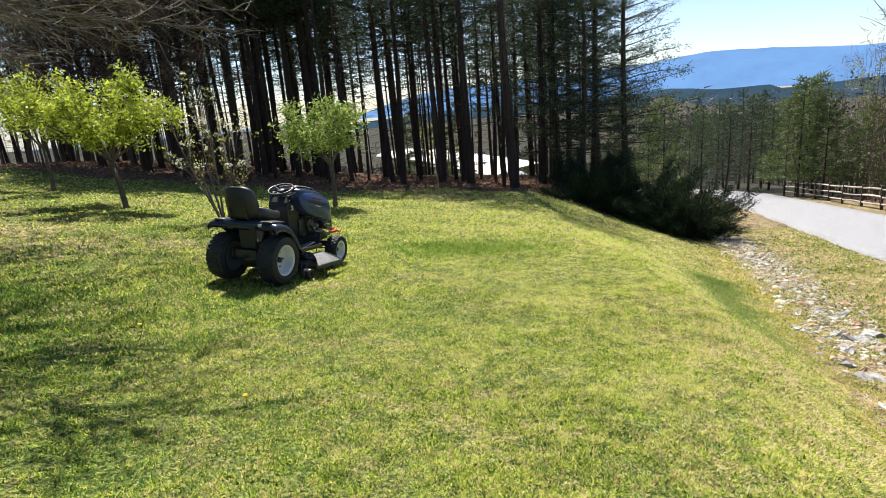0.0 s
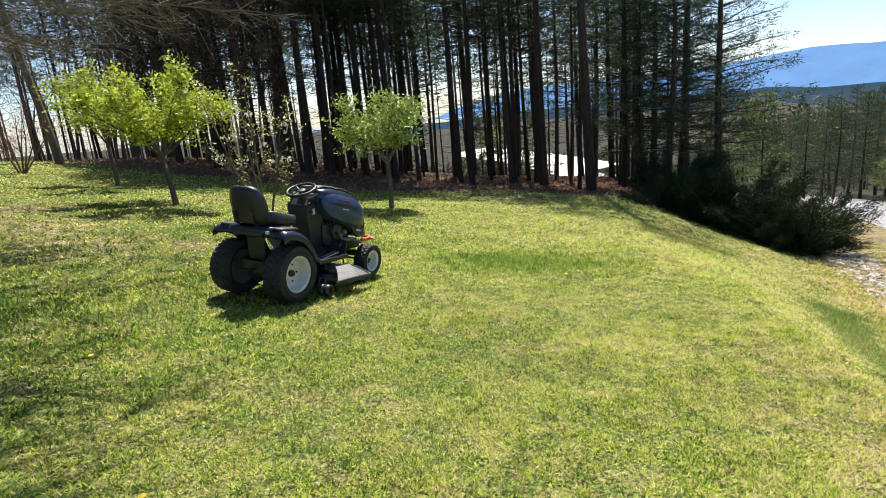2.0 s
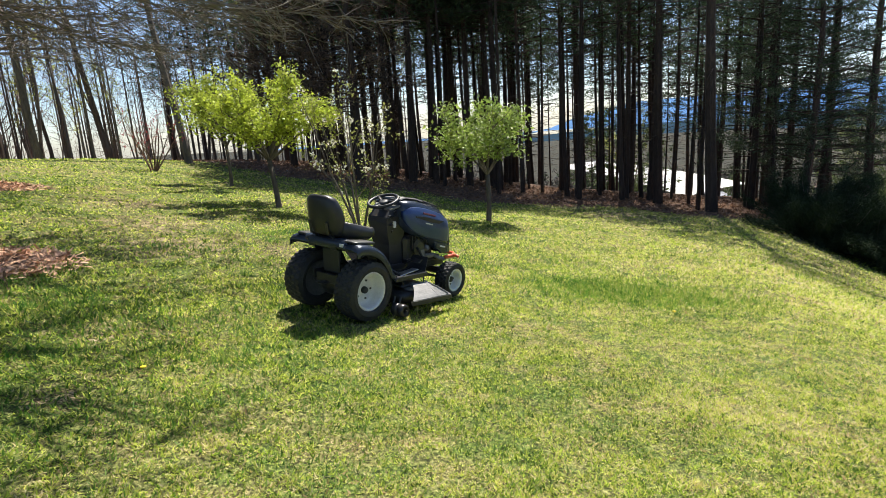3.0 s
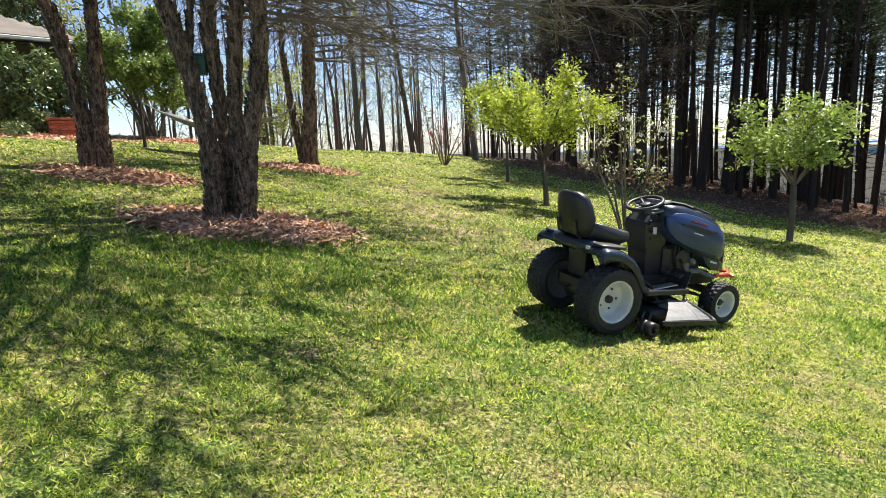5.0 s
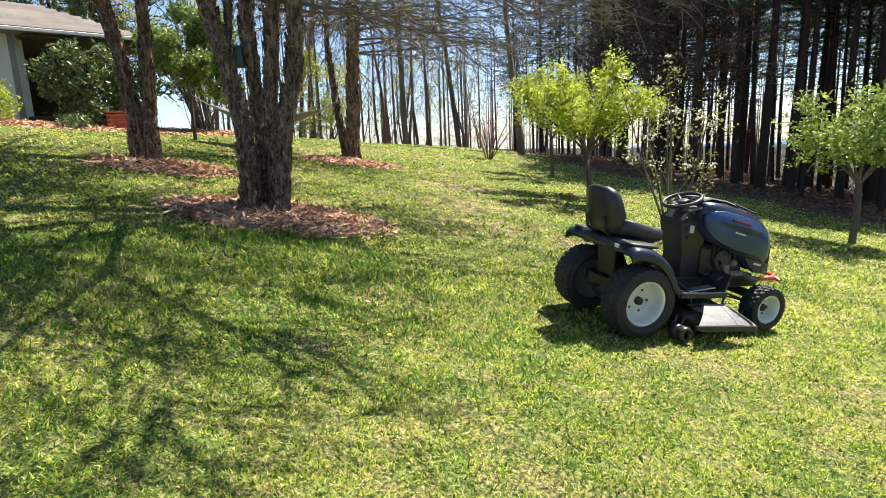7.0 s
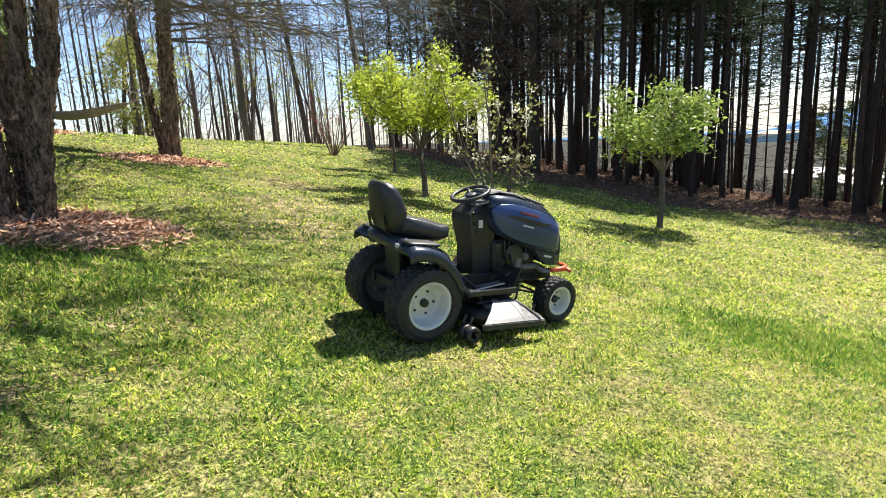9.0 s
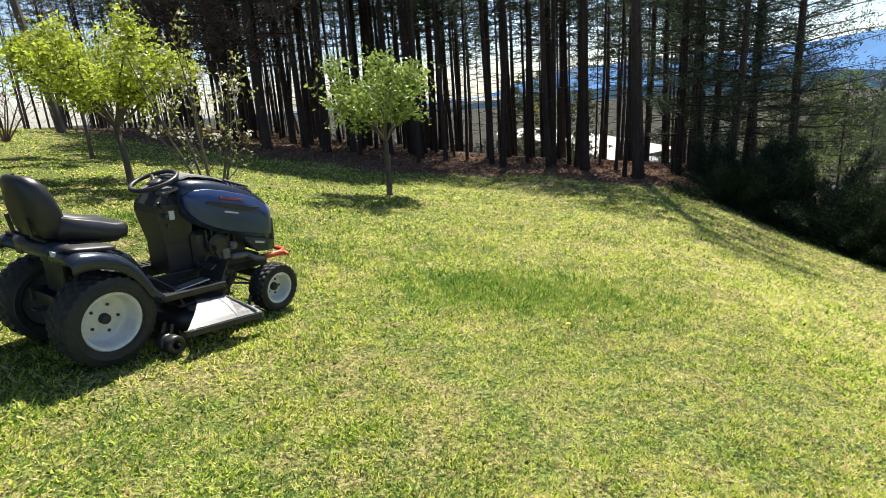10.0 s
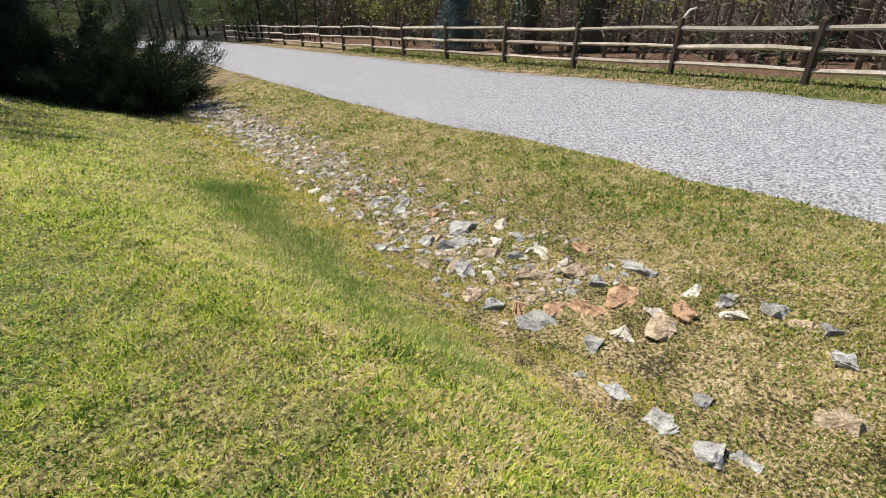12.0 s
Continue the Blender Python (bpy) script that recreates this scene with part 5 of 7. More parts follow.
cypress([[(-0.16, 0, -0.2, 0.24), (-0.18, 0, 0.6, 0.19), (-0.22, 0, 1.5, 0.165), (-0.4, 0.05, 2.6, 0.17), (-0.58, 0.1, 3.3, 0.16), (-1.0, 0.2, 5.0, 0.11), (-1.8, 0.2, 7.5, 0.05)],
         [(0.06, 0, -0.2, 0.22), (0.08, 0, 0.6, 0.175), (0.15, 0, 1.6, 0.165), (0.2, 0, 2.6, 0.14), (0.25, 0.05, 3.4, 0.125), (0.3, 0.1, 8.5, 0.04)]],
        4, "two-stemmed leafless cypress with peeling bark near the house", (-12.30, 5.67), 65, 4.6, 8.0, 4.4, ((4.8, 150, 4.2), (5.0, 100, 4.6), (5.4, 60, 4.2), (5.2, 190, 4.2), (5.6, 20, 3.6), (4.9, 128, 4.6), (5.8, 165, 4.4)), (90, 12, 5))
cypress([[(0, 0, -0.2, 0.4), (0.02, 0, 0.25, 0.29), (0.1, 0, 1.2, 0.25), (0.2, 0, 2.4, 0.24), (0.28, 0, 3.6, 0.225), (0.36, 0, 5.5, 0.17), (0.4, 0, 10, 0.05)],
         [(-0.2, 0.4, -0.2, 0.13), (-0.4, 0.45, 1.5, 0.11), (-0.55, 0.5, 3.0, 0.09), (-0.5, 0.6, 6.0, 0.04)]],
        6, "straight-trunked leafless cypress on the crest of the lawn", (-13.66, 11.17), 50, 3.6, 9.5, 4.4,
        ((2.9, 30, 4.6), (3.2, 60, 5.2), (3.0, 85, 4.4), (3.3, 110, 4.6), (3.6, 45, 5.4), (2.9, 5, 4.2), (3.5, 140, 4.0), (3.4, 75, 5.2)), (56, 10, 4))

# ---- mulch rings ----
MULCH = surface("bark_mulch", (0.24, 0.115, 0.065), (0.84, 0.56, 0.38), 3, 26, 0.95, bump=0.8, depth=0.02, island=0.55)


def mulch_ring(cx, cy, rx, ry, turn, count, seed, label):
    """A low heap of shredded bark: a mound and many chips."""
    npr = np.random.default_rng(seed)
    ca, sa = math.cos(turn), math.sin(turn)

    def lie(u, v):
        x, y = cx + u * ca - v * sa, cy + u * sa + v * ca
        rr = np.sqrt((u / rx) ** 2 + (v / ry) ** 2)
        return x, y, land(x, y) + 0.04 * np.clip(1 - rr ** 2, 0, 1) + 0.006

    a = np.linspace(0, 2 * np.pi, 37)[:-1]
    rings = [0.02, 0.35, 0.65, 0.88, 1.0]
    V = []
    for k in rings:
        wob = 1 + 0.09 * np.sin(3 * a + seed) + 0.06 * np.sin(7 * a)
        x, y, z = lie(rx * k * wob * np.cos(a), ry * k * wob * np.sin(a))
        V.append(np.stack([x, y, z - (0.03 if k == 1.0 else 0)], 1))
    V = np.concatenate(V)
    T = []
    for r in range(len(rings) - 1):
        for i in range(36):
            p, q = r * 36 + i, r * 36 + (i + 1) % 36
            T += [(p, p + 36, q + 36), (p, q + 36, q)]
    r = np.sqrt(npr.uniform(0, 1.05, count)) * npr.choice([0.8, 1.0, 1.1], count)
    t = npr.uniform(0, 2 * np.pi, count)
    x, y, z = lie(rx * r * np.cos(t), ry * r * np.sin(t))
    ln, w, yaw, tip = npr.uniform(0.04, 0.13, count), npr.uniform(0.007, 0.018, count), npr.uniform(0, 2 * np.pi, count), npr.normal(0, 0.35, count)
    d = np.stack([np.cos(yaw) * np.cos(tip), np.sin(yaw) * np.cos(tip), np.sin(tip)], 1)
    e = np.stack([-np.sin(yaw), np.cos(yaw), npr.normal(0, 0.4, count)], 1)
    c = np.stack([x, y, z + npr.uniform(0.004, 0.03, count)], 1)
    q = np.stack([c - d * ln[:, None] - e * w[:, None], c + d * ln[:, None] * 0.7 - e * w[:, None], c + d * ln[:, None], c + d * ln[:, None] * 0.6 + e * w[:, None], c - d * ln[:, None] + e * w[:, None]], 1).reshape(-1, 3)
    b = len(V) + np.arange(count)[:, None] * 5
    T = np.concatenate([np.array(T), b + np.array([0, 1, 2]), b + np.array([0, 2, 3]), b + np.array([0, 3, 4])])
    ob = new("mulch_ring", array_mesh("mulch", np.concatenate([V, q]), T, MULCH))
    return tagged(ob, label, "mulch", kind="stuff")


mulch_ring(-7.05, 5.98, 1.5, 0.95, 0.75, 3600, 1, "shredded red-brown bark mulch round the multi-stemmed cypress")
mulch_ring(-11.45, 5.71, 1.4, 0.95, 0.7, 2000, 2, "shredded red-brown bark mulch round the two-stemmed cypress")
mulch_ring(-12.98, 10.62, 1.3, 0.75, 0.8, 1600, 3, "thin shredded bark mulch round the crest cypress")


# ---- fruit trees ----
def fruit_tree(x, y, seed, label, trunk_top, lean, crown, leaf, leaves, size, blossom=0, leader=0.0, radius=0.07, stems=6):
    """A small grafted orchard tree: short trunk, vase of limbs, flat-bottomed crown of leaves. crown: centre height, half width, half height."""
    rng = random.Random(seed)
    tree = thing("fruit_tree", label, "tree", pose(x, y, hz(x, y) - 0.04, 0, 0, 0), group="orchard trees on the lawn")
    trunk, limbs_geo, spots = Geo(), Geo(), []
    top = Vector((lean[0], lean[1], trunk_top))
    trunk.tube([(0, 0, -0.1), (0, 0, 0.08), top * 0.5 + Vector((0.02, 0, 0)), top], [radius * 1.5, radius * 1.1, radius * 0.92, radius * 0.9], 10)
    cz, cw, ch = crown
    for s in range(stems):
        a = 2 * math.pi * s / stems + rng.uniform(-0.4, 0.4)
        reach = cw * rng.uniform(0.55, 0.95)
        goal = Vector((top.x + math.cos(a) * reach, top.y + math.sin(a) * reach, cz + ch * rng.uniform(-0.3, 0.75)))
        way = goal - top
        main = limb(limbs_geo, rng, top, way + Vector((0, 0, 0.25 * way.length)), way.length * 1.02, radius * 0.5, 6, 0.12, 0.06, 6, 0.25)
        for c in range(7):
            k = rng.randrange(2, 6)
            w = side_way(rng, main[1][k], rng.uniform(0.5, 1.1))
            sub = limb(limbs_geo, rng, main[0][k], w + Vector((0, 0, 0.1)), rng.uniform(0.35, 0.75), 0.014, 4, 0.2, 0.0, 4)
            for d in range(3):
                k2 = rng.randrange(1, 4)
                w2 = side_way(rng, sub[1][k2], 0.8)
                t3 = limb(limbs_geo, rng, sub[0][k2], w2, rng.uniform(0.15, 0.4), 0.006, 3, 0.2, 0, 3)
                spots += [p for p in t3[0][1:]]
            spots += sub[0][1:]
        for c in range(5):
            k = rng.randrange(2, 7)
            shoot = limb(limbs_geo, rng, main[0][k], (rng.uniform(-0.3, 0.3), rng.uniform(-0.3, 0.3), 1), rng.uniform(0.15, 0.4), 0.008, 4, 0.12, 0, 3)
            spots += shoot[0][1:] + shoot[0][2:]
        spots += main[0][3:]
    if leader:
        up = limb(limbs_geo, rng, top, (0.1, 0, 1), leader - trunk_top, 0.02, 6, 0.05, 0, 4)
        spots += [p + Vector((rng.uniform(-0.1, 0.1), rng.uniform(-0.1, 0.1), 0)) for p in up[0][2:] for _ in range(2)]
    keep = []
    for p in spots:
        dx, dy, dz = (p.x - top.x) / cw, (p.y - top.y) / cw, (p.z - cz) / ch
        if -1.1 < dz < 1.15 * math.sqrt(max(0.0, 1.1 - dx * dx - dy * dy)) + 0.1 and dx * dx + dy * dy < 1.1:
            keep.append(p)
    for _ in range(54):
        a, r = rng.uniform(0, 6.28), math.sqrt(rng.random())
        lump = 0.9 + 0.1 * math.sin(3 * a + seed)
        p = Vector((top.x + math.cos(a) * r * cw * lump, top.y + math.sin(a) * r * cw * lump, cz + ch * (rng.uniform(-0.75, 1.05) * math.sqrt(max(0.05, 1 - r * r * 0.85)) - 0.1)))
        keep += [p + Vector((rng.gauss(0, 0.1), rng.gauss(0, 0.1), rng.gauss(0, 0.06))) for _ in range(3)]
    part("trunk", trunk, BARK_GREY, tree, "", True)
    tagged(part("branching", limbs_geo, BARK_GREY, tree), kind="stuff")
    per = max(1, leaves // len(keep))
    part("crown", leaf_cloud(rng, keep, per, 0.075, size, "crown", leaf, 0.7), None, tree)
    if blossom:
        part("blossom", leaf_cloud(rng, rng.sample(keep, min(len(keep), blossom)), 5, 0.06, size * 0.55, "blossom", BLOSSOM, 1.0, 1.0), None, tree, "white blossom clusters")
    return tree


fruit_tree(-7.53, 13.77, 41, "small orchard tree with bright yellow-green spring leaves", 1.15, (-0.2, 0.15), (2.3, 1.9, 0.8), LEAF_SPRING, 12500, 0.058, radius=0.065, stems=10)
LEAF_FRESH = surface("fresh_green_leaves", (0.12, 0.21, 0.03), (0.42, 0.5, 0.12), 2.5, 18, 0.4, bump=0.0, thin=0.35, island=0.5)
fruit_tree(-2.92, 15.96, 42, "small orchard tree with green leaves and white blossom", 1.2, (0.02, 0.0), (2.25, 1.3, 0.75), LEAF_FRESH, 6600, 0.064, 120, 3.9, 0.062)
fruit_tree(-11.14, 16.79, 43, "slender orchard tree with pale yellow-green leaves", 1.2, (0.0, 0.0), (2.6, 1.7, 0.75), LEAF_SPRING, 7000, 0.052, radius=0.05)


def blossom_shrub(x, y, height, seed, stems, label, spread=0.35, leaf=LEAF_YELLOW, leaves=160, white=30, name="magnolia_shrub", twig=BARK_GREY, size=0.06):
    """An open, many-stemmed shrub with thin twigs and scattered flowers."""
    rng = random.Random(seed)
    shrub = thing(name, label, "shrub", pose(x, y, hz(x, y) - 0.03, 0, 0, 0))
    ends = []
    for s in range(stems):
        g = Geo()
        a = 2 * math.pi * s / stems + rng.uniform(-0.3, 0.3)
        tilt = rng.uniform(0.3, 1.0) * spread
        main = limb(g, rng, (math.cos(a) * 0.06, math.sin(a) * 0.06, -0.05), (math.cos(a) * tilt, math.sin(a) * tilt, 1), height * rng.uniform(0.75, 1.05), 0.028, 8, 0.07, 0, 6, 0.2)
        branch_out(g, rng, *main, 2, 0.75, 0.35, (8, 4), 0.15, -0.02, ends, 0.25, 0.15)
        part("stem", g, twig, shrub)
    part("leaves", leaf_cloud(rng, [e[0] for e in rng.sample(ends, min(len(ends), leaves))], 3, 0.05, size, "leaves", leaf, 0.8), None, shrub)
    if white:
        part("blossom", leaf_cloud(rng, [e[0] for e in rng.sample(ends, min(len(ends), white))], 7, 0.025, 0.06, "flowers", BLOSSOM, 1.0, 1.1), None, shrub, "cream-white flowers")["kind"] = "stuff"
    return shrub


blossom_shrub(-4.6, 12.1, 2.85, 51, 6, "open many-stemmed magnolia with sparse cream flowers", 0.34, leaves=240, white=36, size=0.042)
blossom_shrub(-15.47, 18.28, 2.2, 52, 11, "twiggy red-brown shrub standing alone on the crest", 0.75, LEAF_RED, 90, 0, "bare_shrub", TWIG_RED, 0.045)


# ---- spreading juniper by the ditch ----
def juniper(al, ac, width, height, seed, label, sprays=420):
    """A dense spreading juniper: arching limbs thick with dark feathery sprays."""
    rng = random.Random(seed)
    x, y = corridor(al, ac)
    bush = thing("juniper_bush", label, "shrub", pose(x, y, hz(x, y) - 0.05, 0, 0, 0))
    g, tips = Geo(), []
    for s in range(46):
        a = rng.uniform(0, 6.28)
        steep = rng.uniform(0.12, 1.5)
        ln = width * rng.uniform(0.6, 1.08) * (1.0 if steep < 0.7 else height / width)
        main = limb(g, rng, (rng.uniform(-0.3, 0.3), rng.uniform(-0.3, 0.3), 0.05), (math.cos(a), math.sin(a), steep), ln, 0.035, 6, 0.1, 0.03, 4, 0.2)
        for k in range(1, 7):
            for _ in range(7):
                w = side_way(rng, main[1][k], rng.uniform(0.2, 0.7))
                slim = 1.15 - 0.15 * k
                p = main[0][k] + Vector((rng.uniform(-0.26, 0.26), rng.uniform(-0.26, 0.26), rng.uniform(-0.18, 0.22))) * slim
                ground_z = hz(x + p.x, y + p.y) - hz(x, y)
                way = (w * 0.6 + main[1][k] + Vector((0, 0, 0.1))).normalized()
                if p.z > ground_z + 0.05:
                    tips += [(p + way * 0.08 * f, way, (1.3 - 0.17 * f) * (0.55 + 0.45 * slim)) for f in range(6)]
    part("branching", g, BARK_GREY, bush)["kind"] = "stuff"
    part("foliage", needle_cloud(rng, tips, 7, 0.12, 0.014, "juniper_sprays", JUNIPER, 0.36), None, bush)
    return bush


juniper(15.6, 1.3, 1.8, 2.2, 61, "dark green spreading juniper overhanging the stony ditch")
juniper(17.2, 0.0, 2.3, 2.9, 62, "tall dark feathery juniper on the bank above the ditch")
juniper(18.8, -2.0, 2.1, 2.0, 63, "dark green juniper at the edge of the pine wood")
juniper(16.3, -1.6, 1.6, 1.5, 64, "low dark juniper spreading over the lawn edge")


# ---- house on the rise ----
SIDING = surface("pale_siding", (0.5, 0.52, 0.53), (0.68, 0.69, 0.68), 2, 40, 0.7, bump=0.2, depth=0.004)
TRIM = surface("grey_trim_boards", (0.16, 0.17, 0.17), (0.26, 0.26, 0.25), 4, 40, 0.7, bump=0.15)
SHINGLE = surface("tan_shingles", (0.1, 0.083, 0.072), (0.23, 0.2, 0.175), 1.5, 25, 0.9, bump=0.5, depth=0.01, vary=0.12)
DARKWOOD = surface("dark_porch_boards", (0.035, 0.028, 0.022), (0.1, 0.08, 0.06), 3, 40, 0.85, bump=0.3)
BRICK = surface("red_brick", (0.26, 0.07, 0.045), (0.45, 0.14, 0.085), 6, 60, 0.9, bump=0.4, depth=0.006, vary=0.2)
GUTTER = surface("white_gutter", (0.55, 0.55, 0.53), (0.72, 0.72, 0.7), 3, 40, 0.5, bump=0.05)
HOUSE_Z = hz(-21.4, 4.5) + 0.2
# local axes: x along the front (to the north end), y away from the lawn, z up
house = thing("house", "single-storey house with pale siding, tan shingle roof and deep porch", "house", pose(-21.3, 4.5, HOUSE_Z, 0, 0, 96))
g = Geo().box((-4.0, 0.1, 0.95), (8.0, 0.2, 2.9))
part("wall", g, SIDING, house, "pale painted siding")
for k in range(9):
    g = Geo().box((-0.12 - k * 0.9, -0.015, 1.05), (0.09 if k else 0.16, 0.03, 2.7), None, 0.006)
    part("batten", g, TRIM, house)
g = Geo().box((0.1, 2.1, 1.05), (0.2, 3.8, 2.7))
part("wall", g, SIDING, house)
g = Geo().box((1.5, 4.0, 1.05), (2.9, 0.2, 2.7))
part("wall", g, DARKWOOD, house, "dark boarded porch wall")
g = Geo().box((1.5, 2.0, -0.12), (2.9, 4.2, 0.2), None, 0.02)
part("porch_floor", g, DARKWOOD, house)
for x in (1.3, 2.6, 3.6):
    g = Geo().box((x, 0.15, 1.1), (0.13, 0.13, 2.5), None, 0.01)
    part("porch_post", g, DARKWOOD, house)
# roofs: main hip with courses of shingles, low porch roof
g = Geo().loft([[(-9, -0.6, 2.36), (3.8, -0.6, 2.36), (3.8, 4.6, 2.36), (-9, 4.6, 2.36)], [(-9, -0.55, 2.5), (3.75, -0.55, 2.5), (3.75, 4.55, 2.5), (-9, 4.55, 2.5)], [(-9, 1.9, 3.6), (1.3, 1.9, 3.6), (1.3, 2.0, 3.6), (-9, 2.0, 3.6)]])
part("roof", g, SHINGLE, house, "tan asphalt-shingle hip roof")
for k in range(9):
    f = k / 9
    y, z = -0.58 + 2.45 * f, 2.505 + 1.14 * f
    part("shingle_course", Geo().box((-2.65 - 1.2 * f, y + 0.14, z + 0.07), (12.2 - 2.45 * f, 0.3, 0.02), Matrix.Rotation(0.436, 3, "X")), SHINGLE, house)
g = Geo().box((-2.6, -0.63, 2.43), (12.8, 0.07, 0.1), None, 0.015)
part("gutter", g, GUTTER, house)
part("porch_ceiling", Geo().box((1.9, 2.0, 2.29), (3.6, 5.0, 0.08), None, 0.01), DARKWOOD, house, "dark boarded porch ceiling")

# brick pier with cap, bed and shrubs in front of the house
pier = thing("brick_pier", "low red brick pier with a flat cap by the mulch bed", "pier", pose(-18.6, 6.45, hz(-18.6, 6.45) - 0.03, 0, 0, 83))
brick_mesh = Geo().box((0, 0, 0), (0.2, 0.095, 0.062), None, 0.005).mesh("brick", BRICK)
part("core", Geo().box((0, 0, 0.23), (0.58, 0.36, 0.46)), DARKWOOD, pier, "dark mortar core")
for row in range(7):
    for side in range(2):
        for k in range(3):
            b = part("brick", brick_mesh, None, pier)
            b.location = (-0.205 + 0.205 * k + (0.03 if row % 2 else -0.03), -0.15 if side == 0 else 0.15, 0.035 + row * 0.068)
    for s in (-1, 1):
        b = part("brick", brick_mesh, None, pier)
        b.matrix_local = pose(s * 0.275, 0.0, 0.035 + row * 0.068, 0, 0, 90)
part("cap", Geo().box((0, 0, 0.52), (0.74, 0.5, 0.06), None, 0.01), BRICK, pier, "flat red cap slab")
mulch_ring(-18.3, 4.4, 3.4, 0.7, radians(83), 2600, 7, "pale bark mulch bed along the front of the house")
mulch_ring(-19.2, 9.2, 1.9, 0.8, radians(83), 1500, 8, "dark bark mulch under the rounded tree")


def leafy_bush(x, y, wide, deep, high, seed, label, leaf, count, size, name="shrub", stems=0, lift=0.0, blossom=0, turn=83):
    """A dense leafy shrub: stems and clustered leaves with an uneven lumpy outline."""
    rng = random.Random(seed)
    bush = thing(name, label, "shrub" if lift < 0.5 else "tree", pose(x, y, hz(x, y) - 0.03, 0, 0, turn))
    g = Geo()
    spots = []
    for s in range(stems or 9):
        a = rng.uniform(0, 6.28)
        top = Vector((math.cos(a) * wide * 0.5 * rng.uniform(0.3, 0.9), math.sin(a) * deep * 0.5 * rng.uniform(0.3, 0.9), lift + (high - lift) * rng.uniform(0.4, 0.9)))
        limb(g, rng, (rng.uniform(-0.15, 0.15), rng.uniform(-0.15, 0.15), -0.05), top, top.length, 0.05 if stems else 0.025, 6, 0.12, 0, 6, 0.25)
    for _ in range(26):
        a, f = rng.uniform(0, 6.28), rng.uniform(0, 1)
        up = lift + (high - lift) * f
        belly = math.sqrt(max(0.08, 1 - (2 * f - 0.9) ** 2 / 1.3))
        r = rng.uniform(0.45, 0.92) * belly
        c = Vector((math.cos(a) * wide * 0.5 * r, math.sin(a) * deep * 0.5 * r, max(0.12, up)))
        rad = 0.16 * min(wide, high - lift) * rng.uniform(0.7, 1.3)
        for _ in range(26):
            d = Vector((rng.gauss(0, 1), rng.gauss(0, 1), rng.gauss(0, 0.8))).normalized() * rad * rng.uniform(0.6, 1.1)
            if (c + d).z > 0.03:
                spots.append(c + d)
    part("branching", g, BARK_GREY, bush)["kind"] = "stuff"
    part("foliage", leaf_cloud(rng, spots, max(1, count // len(spots)), 0.08, size, "foliage", leaf, 0.8, 1.9), None, bush)
    if blossom:
        part("flowers", leaf_cloud(rng, rng.sample(spots, blossom), 5, 0.03, 0.05, "flowers", BLOSSOM, 1, 1), None, bush)["kind"] = "stuff"
    return bush


leafy_bush(-19.5, 5.95, 2.9, 1.6, 2.1, 71, "large dark-leaved rhododendron in front of the porch", LEAF_DARK, 6000, 0.085, "rhododendron")
leafy_bush(-18.6, 3.45, 1.3, 1.1, 1.0, 72, "clipped bright green box shrub by the house wall", LEAF_SPRING, 3600, 0.05, "box_shrub")
leafy_bush(-19.8, 9.2, 3.7, 3.2, 3.9, 73, "rounded broadleaf evergreen tree with several low stems", LEAF_GREEN, 19000, 0.072, "holly_tree", 7, 1.3)
leafy_bush(-24.0, 16.0, 4.2, 3.6, 4.6, 74, "yellow-green weeping tree beyond the crest of the lawn", LEAF_YELLOW, 6500, 0.075, "willow_tree", 4, 1.2)
leafy_bush(-17.9, 5.2, 0.7, 0.5, 0.35, 75, "low dark groundcover plant in the mulch bed", LEAF_DARK, 700, 0.05, "bedding_plant")

# hammock slung from the crest cypress
CANVAS = surface("grey_hammock_cloth", (0.2, 0.18, 0.16), (0.42, 0.39, 0.35), 6, 60, 0.85, bump=0.3, depth=0.004)
hammock = thing("hammock", "weathered grey cloth hammock slung from the cypress trunk", "hammock", pose(0, 0, 0))
h0, h1 = Vector((-13.86, 10.97, hz(-13.4, 10.9) + 1.6)), Vector((-16.6, 7.9, hz(-16.6, 7.9) + 1.25))
rings = []
for k in range(15):
    f = k / 14
    c = h0.lerp(h1, 0.12 + 0.76 * f) + Vector((0, 0, -0.75 * math.sin(math.pi * (0.12 + 0.76 * f))))
    w = 0.06 + 0.48 * math.sin(math.pi * f) ** 0.6
    side = (h1 - h0).cross(Vector((0, 0, 1))).normalized()
    rings.append([c + side * (w * u) + Vector((0, 0, 0.35 * w * u * u)) for u in (-1, -0.6, -0.2, 0.2, 0.6, 1)] + [c + side * (w * u) + Vector((0, 0, 0.35 * w * u * u - 0.012)) for u in (1, 0.6, 0.2, -0.2, -0.6, -1)])
part("bed", Geo().loft(rings), CANVAS, hammock, "sagging cloth bed", True)
part("rope", Geo().tube([h0, h0.lerp(h1, 0.13) + Vector((0, 0, -0.3))], [0.016, 0.02], 6), CANVAS, hammock)
part("rope", Geo().tube([h0.lerp(h1, 0.87) + Vector((0, 0, -0.3)), h1], [0.02, 0.016], 6), CANVAS, hammock)
part("post", Geo().tube([(h1.x, h1.y, hz(h1.x, h1.y) - 0.3), (h1.x, h1.y, h1.z + 0.15)], [0.05, 0.045], 8), DARKWOOD, hammock, "dark timber post")

